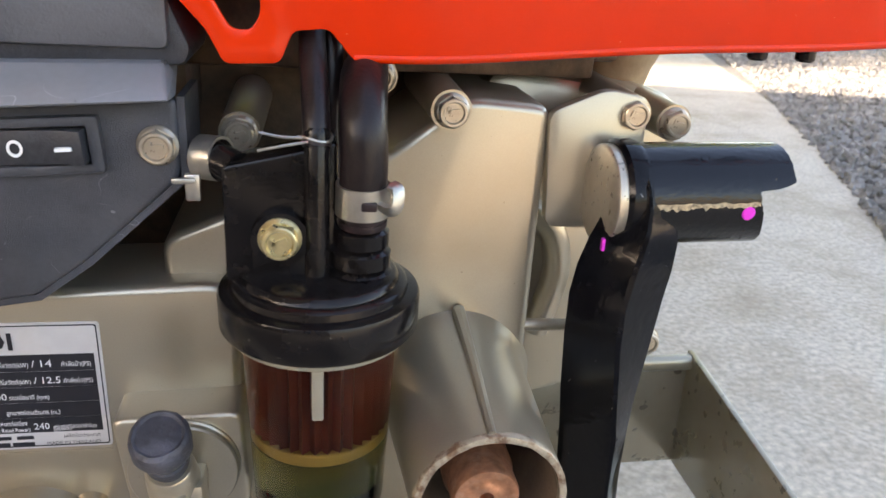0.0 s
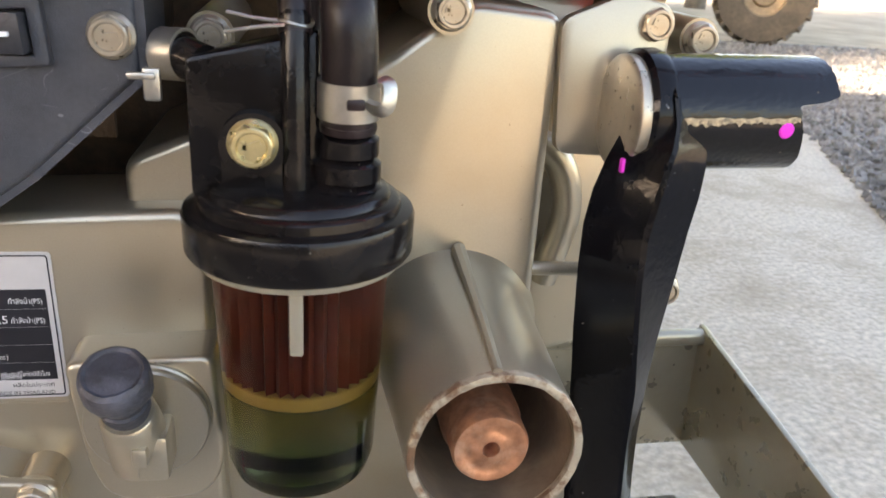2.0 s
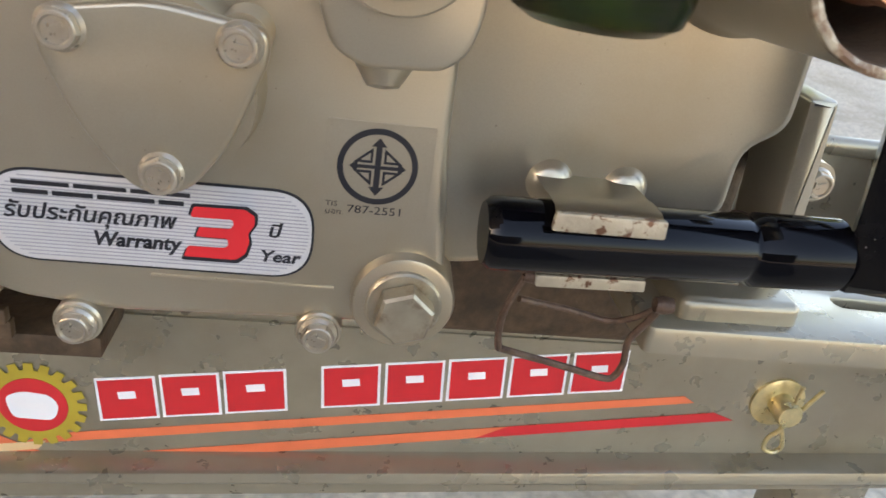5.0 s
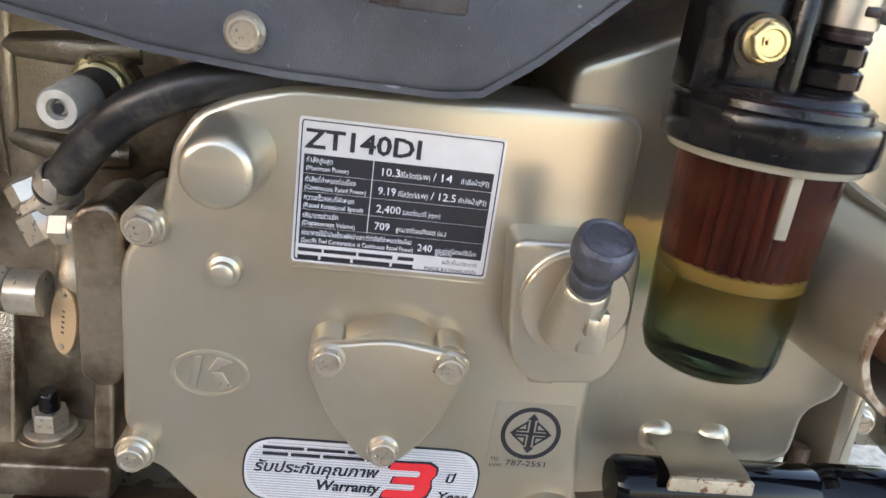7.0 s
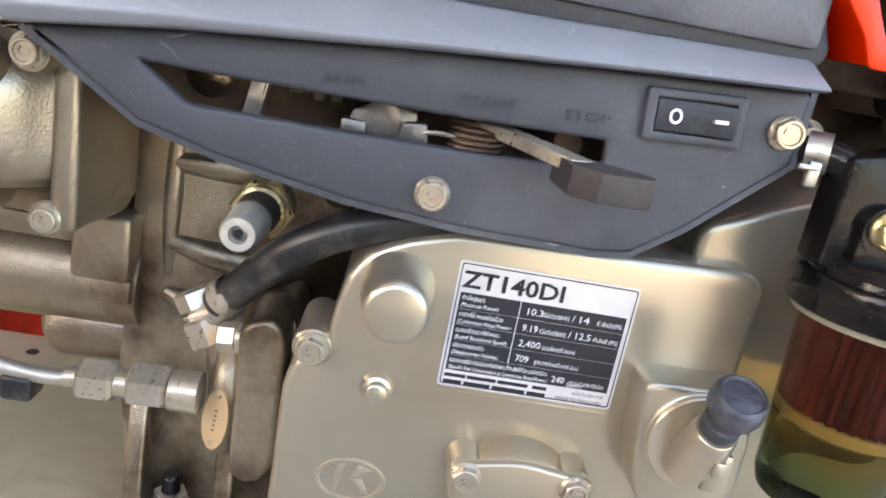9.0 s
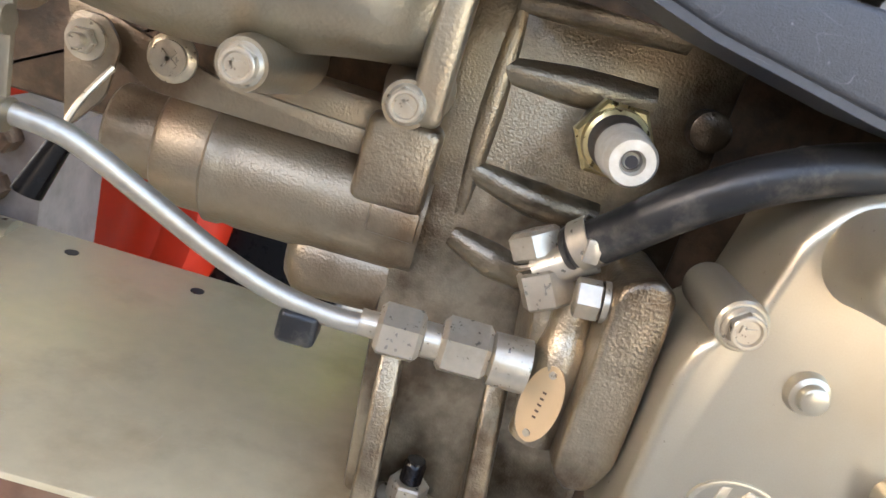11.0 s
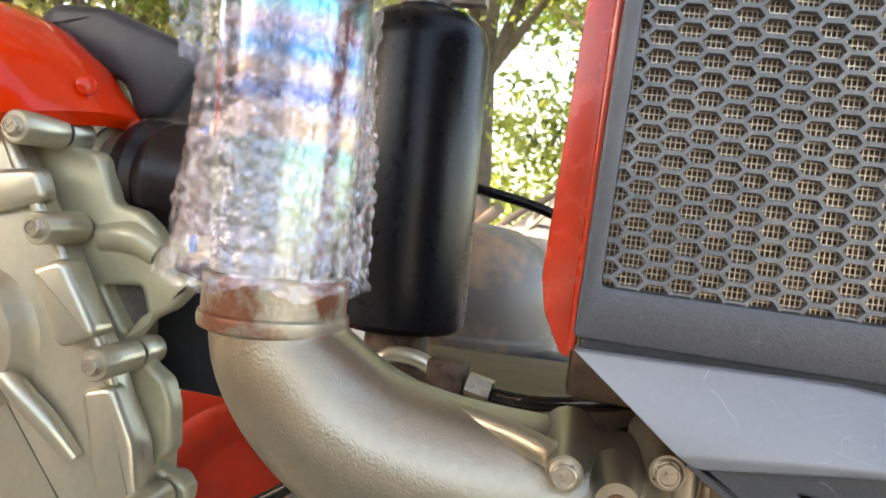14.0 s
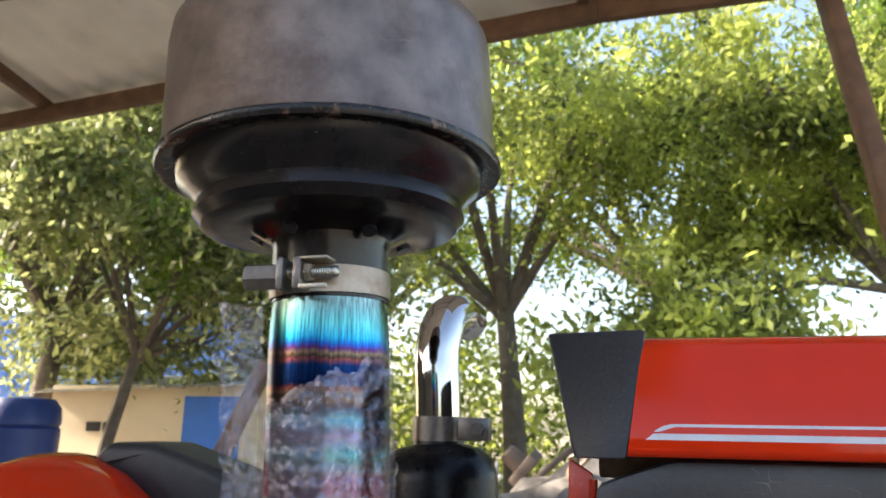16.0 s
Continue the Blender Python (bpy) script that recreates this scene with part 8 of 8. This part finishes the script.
PLASTER = material("grey_brown_plaster", (0.17, 0.15, 0.12), 0.85, 0.0, 0.2, 4, 0.4, 40, (0.14, 0.12, 0.10), 1.2, 0.6)
wpart("unseen_wall_south", bm, PLASTER, "unseen grey-brown wall added to darken the front left", "wall")
# out of view: closes the west end below the added roof
bm = BM()
box(bm, -9.2, -9.0, -4.4, 3.2, -0.02, 2.95)
wpart("unseen_wall_west", bm, PLASTER, "unseen grey-brown wall added under the roof", "wall")

# ---- yard: shed, blue sheet, barrel, scrap ----
CREAM = material("cream_shed_wall", (0.62, 0.53, 0.36), 0.7, 0.0, 0.08, 3, 0.1, 60, (0.42, 0.34, 0.22), 1.5, 0.5)
PALE = material("pale_roof_sheet", (0.70, 0.68, 0.64), 0.5, 0.1, 0.1, 3, 0.1, 60, (0.45, 0.40, 0.33), 2, 0.5)
BLUE = material("bright_blue_tarpaulin", (0.03, 0.16, 0.55), 0.45, 0.0, 0.15, 3, 0.3, 20, (0.05, 0.10, 0.30), 2, 0.5)
NAVY = material("dark_blue_plastic", (0.02, 0.045, 0.18), 0.4, 0.0, 0.1, 5, 0.1, 60)


def wthing(name, base, label, category, group=""):
    ob = new(name)
    ob.matrix_basis = Matrix.Translation(base)
    BASE[ob] = Vector(base)
    return tagged(ob, label, category, group)


shed = wthing("shed", (-4.7, 6.5, 0.0), "low cream shed with pale sheet roof and blue door", "shed")
part("wall", box(BM(), -5.9, -3.75, 6.0, 7.6, -0.02, 1.28), CREAM, shed)
bm = BM()
for i in range(40):
    x0, x1 = -6.05 + 2.45 * i / 40, -6.05 + 2.45 * (i + 1) / 40
    w = 0.02 * (i % 2)
    bm.faces.new([bm.verts.new(p) for p in ((x0, 5.8, 1.19 + 0.07 * (x0 + 6) / 2 + w), (x1, 5.8, 1.19 + 0.07 * (x1 + 6) / 2 + 0.02 - w), (x1, 7.8, 1.50), (x0, 7.8, 1.50))])
part("roof_sheet", bm, PALE, shed, smooth=0)
part("door", box(BM(), -4.38, -3.80, 5.97, 6.0, -0.02, 1.18), BLUE, shed, "blue painted door")
part("sign_bar", box(BM(), -5.45, -5.30, 5.985, 6.0, 0.84, 0.93), BLACK_INK, shed)
part("sign_bar", box(BM(), -5.26, -5.12, 5.985, 6.0, 0.84, 0.93), BLACK_INK, shed)
bm = BM()
grid = [[bm.verts.new((-10.4 + 5.4 * i / 24, 8.6 + 0.08 * noise.noise(Vector((i * 0.4, j * 0.4, 0))), 0.0 + 2.45 * j / 12 - 0.1 * noise.noise(Vector((i * 0.3, 2, 0))))) for j in range(13)] for i in range(25)]
for i in range(24):
    for j in range(12):
        bm.faces.new((grid[i][j], grid[i + 1][j], grid[i + 1][j + 1], grid[i][j + 1]))
bmesh.ops.solidify(bm, geom=bm.faces[:], thickness=0.02)
tagged(new("tarpaulin_wall", mesh_of(bm, "tarpaulin_wall", BLUE)), "bright blue tarpaulin wall behind the trees", "tarpaulin")
barrel = wthing("barrel", (-5.3, 5.0, 0.0), "dark blue plastic barrel on a stand", "barrel")
part("drum", lathe(BM(), [(0, 0), (0.27, 0.0), (0.30, 0.05), (0.31, 0.2), (0.29, 0.22), (0.31, 0.24), (0.31, 0.55), (0.29, 0.57), (0.31, 0.59), (0.30, 0.72), (0.24, 0.80), (0, 0.82)], (-5.3, 5.0, 0.31), (0, 0, 1), 40), NAVY, barrel)
part("stand", box(BM(), -5.6, -5.0, 4.75, 5.25, 0.0, 0.31), WOOD, barrel)

SCRAP = [material("scrap_grey", (0.36, 0.35, 0.34), 0.6, 0.2, 0.3, 6, 0.3, 60, (0.2, 0.15, 0.1), 5, 0.6), material("scrap_white", (0.72, 0.70, 0.67), 0.6, 0.0, 0.2, 6, 0.2, 60, (0.4, 0.33, 0.25), 5, 0.5), material("scrap_rust", (0.24, 0.18, 0.14), 0.75, 0.1, 0.3, 6, 0.3, 60), material("scrap_red", (0.34, 0.10, 0.07), 0.45, 0.0, 0.2, 6, 0.1, 60)]
rng = random.Random(11)
for i in range(46):
    x, y = rng.uniform(-1.7, 1.6), rng.uniform(3.6, 5.2)
    top = max(0.15, 1.02 - 0.55 * abs(x + 0.3) ** 1.2)
    z = rng.uniform(0.0, top)
    kind = i % 4
    bm = BM()
    m = Matrix.Translation((x, y, z)) @ Euler((rng.uniform(-0.9, 0.9), rng.uniform(-0.9, 0.9), rng.uniform(0, 6))).to_matrix().to_4x4()
    if kind == 0:
        lathe(bm, [(0.06, 0), (0.14, 0.0), (0.17, 0.03), (0.17, 0.08), (0.14, 0.11), (0.06, 0.11), (0.06, 0)], (0, 0, 0), (0, 0, 1), 20)
    elif kind == 1:
        sweep(bm, [(-0.5, 0, 0), (0, 0.04, 0.03), (0.5, -0.02, 0)], rng.uniform(0.012, 0.035), 10, 4)
    elif kind == 2:
        prism(bm, fillet([(-0.25, -0.12), (-0.2, 0.14), (0.15, 0.18), (0.28, -0.05), (0.1, -0.16)], 0.04), -0.08, 0.08, 0.03)
    else:
        box(bm, -0.22, 0.22, -0.12, 0.12, -0.03, 0.05, 0.015)
        lathe(bm, [(0.07, 0.0), (0.07, 0.12), (0.05, 0.14), (0, 0.14)], (0.05, 0, 0.05), (0, 0, 1), 16)
    bm.transform(m)
    low = min(v.co.z for v in bm.verts)
    ob = new("scrap_part", mesh_of(bm, "scrap_part", SCRAP[rng.randrange(4) if kind else 2]))
    tagged(ob, ("rusty wheel hub in the scrap heap", "bent pipe in the scrap heap", "dented cover in the scrap heap", "old cast part in the scrap heap")[kind], "scrap", "scrap heap")
bm = BM()
hm = [[bm.verts.new((-2.4 + 4.8 * i / 30, 3.4 + 2.2 * j / 14, -0.03 + max(0.0, 0.92 - 0.42 * abs(-2.1 + 4.8 * i / 30) ** 1.3) * math.sin(math.pi * j / 14) * (0.85 + 0.4 * noise.noise(Vector((i * 0.7, j * 0.7, 4)))))) for j in range(15)] for i in range(31)]
for i in range(30):
    for j in range(14):
        bm.faces.new((hm[i][j], hm[i + 1][j], hm[i + 1][j + 1], hm[i][j + 1]))
tagged(new("scrap_heap", mesh_of(bm, "scrap_heap", material("dark_scrap_rubble", (0.13, 0.12, 0.11), 0.7, 0.1, 0.4, 9, 1.0, 22, (0.42, 0.38, 0.34), 5, 0.9))), "heap of rusty scrap on the yard", "scrap heap", "", "stuff")

# gravel edge
rng = random.Random(21)
verts, faces = [], []
for i in range(9000):
    t = rng.random()
    y = 0.4 + 6.4 * rng.random() ** 1.3
    edge = 1.18 + 0.52 * y - 0.014 * y * y
    x = edge - 0.04 + 2.4 * rng.random() ** 1.5
    s = rng.uniform(0.008, 0.028)
    base = len(verts)
    rot = Euler((rng.uniform(0, 6), rng.uniform(0, 6), rng.uniform(0, 6))).to_matrix()
    for p in ((1, 0, 0), (-1, 0, 0), (0, 1, 0), (0, -1, 0), (0, 0, 0.6), (0, 0, -0.6)):
        v = rot @ (Vector(p) * s * rng.uniform(0.7, 1.2))
        verts.append((x + v.x, y + v.y, v.z + 0.004))
    for a, b, c in ((0, 2, 4), (2, 1, 4), (1, 3, 4), (3, 0, 4), (2, 0, 5), (1, 2, 5), (3, 1, 5), (0, 3, 5)):
        faces.append((base + a, base + b, base + c))
me = bpy.data.meshes.new("gravel")
me.from_pydata(verts, [], faces)
me.materials.append(STONE)
tagged(new("gravel", me), "loose grey gravel beside the concrete", "gravel", "", "stuff")
# the part in front of the machine is added, unseen, to darken reflections
bm = BM()
vs = [bm.verts.new((x, y, -0.006)) for x, y in ((-6, -4.4), (8, -4.4), (8, 7), (2.0, 7), (2.0, 1.2), (1.0, -0.1), (-6, -0.1))]
bm.faces.new(vs)
wpart("gravel_bed", bm, GRAVEL, "grey gravel bed round the concrete, unseen front part added to cut bounce", "ground")

# ---- wheel of another tractor on the gravel ----
wheel = wthing("tractor_wheel", (4.62, 6.75, 0.0), "dusty tan tractor wheel with lugged tyre on the gravel", "wheel")
WC, WAX = Vector((4.62, 6.75, 0.47)), Vector((-0.42, -0.90, 0.0)).normalized()
TYRE = material("dusty_tan_tyre", (0.085, 0.066, 0.045), 0.8, 0.0, 0.25, 30, 0.5, 60, (0.17, 0.13, 0.085), 6, 0.7)
tyre = part("tyre", lathe(BM(), [(0.20, -0.10), (0.34, -0.13), (0.44, -0.12), (0.46, -0.06), (0.465, 0.0), (0.46, 0.06), (0.44, 0.12), (0.34, 0.13), (0.20, 0.10)], WC, WAX, 64), TYRE, wheel, "dusty tan tyre")
turn = WAX.to_track_quat("Y", "Z").to_matrix().to_4x4()
for k in range(22):
    for s in (-1, 1):
        m = Matrix.Translation(WC) @ turn @ Matrix.Rotation(2 * math.pi * (k + 0.25 * s) / 22, 4, "Y") @ Matrix.Translation((0, 0.065 * s, 0.455)) @ Matrix.Rotation(0.5 * s, 4, "Z")
        part("lug", box(BM(), -0.017, 0.017, -0.075, 0.075, -0.02, 0.028, 0.004, m), TYRE, tyre)
part("rim", lathe(BM(), [(0.205, 0.09), (0.19, 0.05), (0.12, 0.02), (0.10, 0.05), (0.0, 0.055)], WC, WAX, 40), material("mud_caked_rim", (0.26, 0.19, 0.115), 0.8, 0.0, 0.25, 20, 0.5, 60, (0.15, 0.10, 0.06), 6, 0.7), wheel, "mud-caked tan steel rim")

# ---- trees ----
def leaf_material(name, c0, c1):
    m = bpy.data.materials.new(name)
    m.use_nodes = True
    n, link = m.node_tree.nodes, m.node_tree.links.new
    g = n.new("ShaderNodeNewGeometry")
    ramp = n.new("ShaderNodeValToRGB")
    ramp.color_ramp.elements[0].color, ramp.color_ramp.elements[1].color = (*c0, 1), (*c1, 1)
    # clump-sized noise paints sunlit and shaded leaf masses over each leaf's own tone
    tc, light_patch, mixed = n.new("ShaderNodeTexCoord"), n.new("ShaderNodeTexNoise"), n.new("ShaderNodeMath")
    light_patch.inputs["Scale"].default_value, light_patch.inputs["Detail"].default_value = 1.3, 3.0
    link(tc.outputs["Object"], light_patch.inputs["Vector"])
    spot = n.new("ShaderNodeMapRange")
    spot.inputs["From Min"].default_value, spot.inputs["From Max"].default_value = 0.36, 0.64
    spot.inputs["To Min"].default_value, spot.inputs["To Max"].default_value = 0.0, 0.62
    link(light_patch.outputs["Fac"], spot.inputs["Value"])
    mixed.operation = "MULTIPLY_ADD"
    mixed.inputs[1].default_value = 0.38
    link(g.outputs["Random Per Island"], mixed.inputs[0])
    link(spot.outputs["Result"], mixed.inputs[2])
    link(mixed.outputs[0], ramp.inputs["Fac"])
    b = n["Principled BSDF"]
    link(ramp.outputs["Color"], b.inputs["Base Color"])
    b.inputs["Roughness"].default_value = 0.45
    t, mx = n.new("ShaderNodeBsdfTranslucent"), n.new("ShaderNodeMixShader")
    hs = n.new("ShaderNodeHueSaturation")
    hs.inputs["Value"].default_value, hs.inputs["Hue"].default_value = 2.0, 0.49
    link(ramp.outputs["Color"], hs.inputs["Color"])
    link(hs.outputs["Color"], t.inputs["Color"])
    mx.inputs[0].default_value = 0.55
    link(b.outputs[0], mx.inputs[1])
    link(t.outputs[0], mx.inputs[2])
    link(mx.outputs[0], n["Material Output"].inputs["Surface"])
    return m


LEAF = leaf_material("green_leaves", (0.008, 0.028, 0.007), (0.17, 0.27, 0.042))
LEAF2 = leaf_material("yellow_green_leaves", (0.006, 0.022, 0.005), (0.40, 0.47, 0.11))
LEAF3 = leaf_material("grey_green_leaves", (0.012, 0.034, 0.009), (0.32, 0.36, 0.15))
gen = np.random.default_rng(77)
cen = np.stack([gen.uniform(-11, 4.5, 520), gen.uniform(10.5, 14.5, 520), 2.4 * gen.random(520) ** 1.2], 1)
cen[:, 2] += 0.25 * np.sin(cen[:, 0] * 1.7)
c = np.repeat(cen, 55, axis=0)
pos = c + gen.normal(0, 0.28, c.shape)
pos[:, 2] = np.abs(pos[:, 2])
d = gen.normal(0, 1, c.shape)
d /= np.linalg.norm(d, axis=1)[:, None]
s = np.cross(d, gen.normal(0, 1, c.shape))
s /= np.linalg.norm(s, axis=1)[:, None]
v = np.stack([pos, pos + d * 0.08 + s * 0.04, pos + d * 0.16, pos + d * 0.08 - s * 0.04], 1).reshape(-1, 3)
me = bpy.data.meshes.new("undergrowth")
me.from_pydata(v.tolist(), [], np.arange(len(v)).reshape(-1, 4).tolist())
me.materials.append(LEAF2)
tagged(new("undergrowth", me), "sunlit green undergrowth along the yard edge", "bushes", "", "stuff")
BARK = material("grey_brown_bark", (0.12, 0.10, 0.08), 0.85, 0.0, 0.3, 9, 0.9, 60, (0.20, 0.17, 0.13), 4, 0.5)


def tree(base, height, spread, seed, mat, clumps, per, leaf, low, label, lean=(0, 0), trunk_r=0.13, droop=0.35):
    """A trunk with limbs and a crown of leaf clumps hung along them."""
    rng = random.Random(seed)
    ob = wthing("tree", base, label, "tree", "trees behind the yard")
    b = Vector(base)
    fork = b + Vector((lean[0] * 0.5, lean[1] * 0.5, height * 0.36))
    bm = BM()
    sweep(bm, [b + Vector((0, 0, -0.1)), b + Vector((lean[0] * 0.1, 0, height * 0.15)), fork], [trunk_r * 1.25, trunk_r, trunk_r * 0.8], 12, 6)
    ends = []
    for k in range(9):
        a = 2 * math.pi * k / 9 + rng.uniform(-0.3, 0.3)
        reach = spread * rng.uniform(0.5, 1.0)
        top = low + (height - low) * rng.uniform(droop, 1.0)
        end = b + Vector((lean[0] + reach * math.cos(a), lean[1] + reach * math.sin(a), top))
        mid = fork.lerp(end, 0.5) + Vector((rng.uniform(-0.3, 0.3), rng.uniform(-0.3, 0.3), 0.25))
        sweep(bm, [fork + Vector((0, 0, -0.1)), mid, end], [trunk_r * 0.55, trunk_r * 0.3, 0.012], 8, 5)
        ends += [(mid, end)]
        for q in range(3):
            s = mid.lerp(end, rng.uniform(0.1, 0.8))
            e2 = s + Vector((rng.uniform(-0.8, 0.8), rng.uniform(-0.8, 0.8), rng.uniform(-0.7, 0.4)))
            sweep(bm, [s, s.lerp(e2, 0.5) + Vector((0, 0, 0.08)), e2], [0.03, 0.018, 0.006], 6, 3)
            ends += [(s, e2)]
    part("trunk", bm, BARK, ob)
    gen = np.random.default_rng(seed)
    cents = []
    for k in range(clumps):
        s, e = ends[rng.randrange(len(ends))]
        p = s.lerp(e, rng.uniform(0.2, 1.15)) + Vector((rng.gauss(0, 0.3), rng.gauss(0, 0.3), rng.gauss(0, 0.28)))
        p.z = max(p.z, low + rng.uniform(0, 0.4))
        cents.append(p)
    c = np.repeat(np.array([tuple(p) for p in cents]), per, axis=0)
    size = np.repeat(gen.uniform(0.12, 0.34, clumps), per)[:, None]
    pos = c + gen.normal(0, 1, c.shape) * size * np.array([1, 1, 0.75]) - np.array(tuple(b))
    d = gen.normal(0, 1, c.shape) + np.array([0, 0, -0.5])
    d /= np.linalg.norm(d, axis=1)[:, None]
    s = np.cross(d, gen.normal(0, 1, c.shape))
    s /= np.linalg.norm(s, axis=1)[:, None]
    ln = leaf * gen.uniform(0.6, 1.3, len(c))[:, None]
    v = np.stack([pos, pos + d * ln * 0.5 + s * ln * 0.22, pos + d * ln, pos + d * ln * 0.5 - s * ln * 0.22], 1).reshape(-1, 3)
    me = bpy.data.meshes.new("crown")
    me.vertices.add(len(v))
    me.vertices.foreach_set("co", v.ravel())
    nf = len(c)
    me.loops.add(nf * 4)
    me.loops.foreach_set("vertex_index", np.arange(nf * 4))
    me.polygons.add(nf)
    me.polygons.foreach_set("loop_start", np.arange(nf) * 4)
    me.polygons.foreach_set("loop_total", np.full(nf, 4))
    me.update()
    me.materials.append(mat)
    crown = new("crown", me)
    crown.parent = ob
    return ob


tree((-1.45, 7.6, 0.0), 6.2, 2.6, 3, LEAF2, 190, 190, 0.10, 2.2, "green tree with a slender trunk behind the scrap heap", (-0.3, 0.3), 0.12)
tree((-4.9, 5.5, 0.0), 4.4, 2.6, 5, LEAF3, 230, 190, 0.10, 1.25, "drooping grey-green tree by the shed", (0.6, 0.0), 0.06, 0.0)
tree((-6.3, 6.2, 0.0), 5.2, 2.6, 8, LEAF, 140, 170, 0.12, 1.5, "dark green tree over the shed", (0.4, 0), 0.12)
tree((2.2, 7.2, 0.0), 6.5, 2.8, 13, LEAF2, 260, 210, 0.10, 0.7, "bright green tree behind the hood", (0, 0), 0.10, 0.0)
tree((4.6, 9.5, 0.0), 8.0, 3.4, 17, LEAF, 130, 130, 0.13, 1.2, "tall green tree at the yard edge", (-0.5, 0), 0.16)
tree((0.2, 11.0, 0.0), 8.5, 3.4, 19, LEAF, 110, 120, 0.14, 1.6, "tall dark green tree further back", (0, 0), 0.16)
tree((-4.4, 11.5, 0.0), 8.0, 3.6, 23, LEAF2, 110, 120, 0.14, 2.0, "tall light green tree further back", (0, 0), 0.16)
tree((7.2, 13.0, 0.0), 8.0, 4.0, 29, LEAF3, 260, 60, 0.18, 1.0, "grey-green tree in the distance", (0, 0), 0.16)
tree((-9.0, 12.5, 0.0), 8.0, 4.0, 31, LEAF, 260, 60, 0.18, 1.0, "dark green tree in the distance", (0, 0), 0.16)
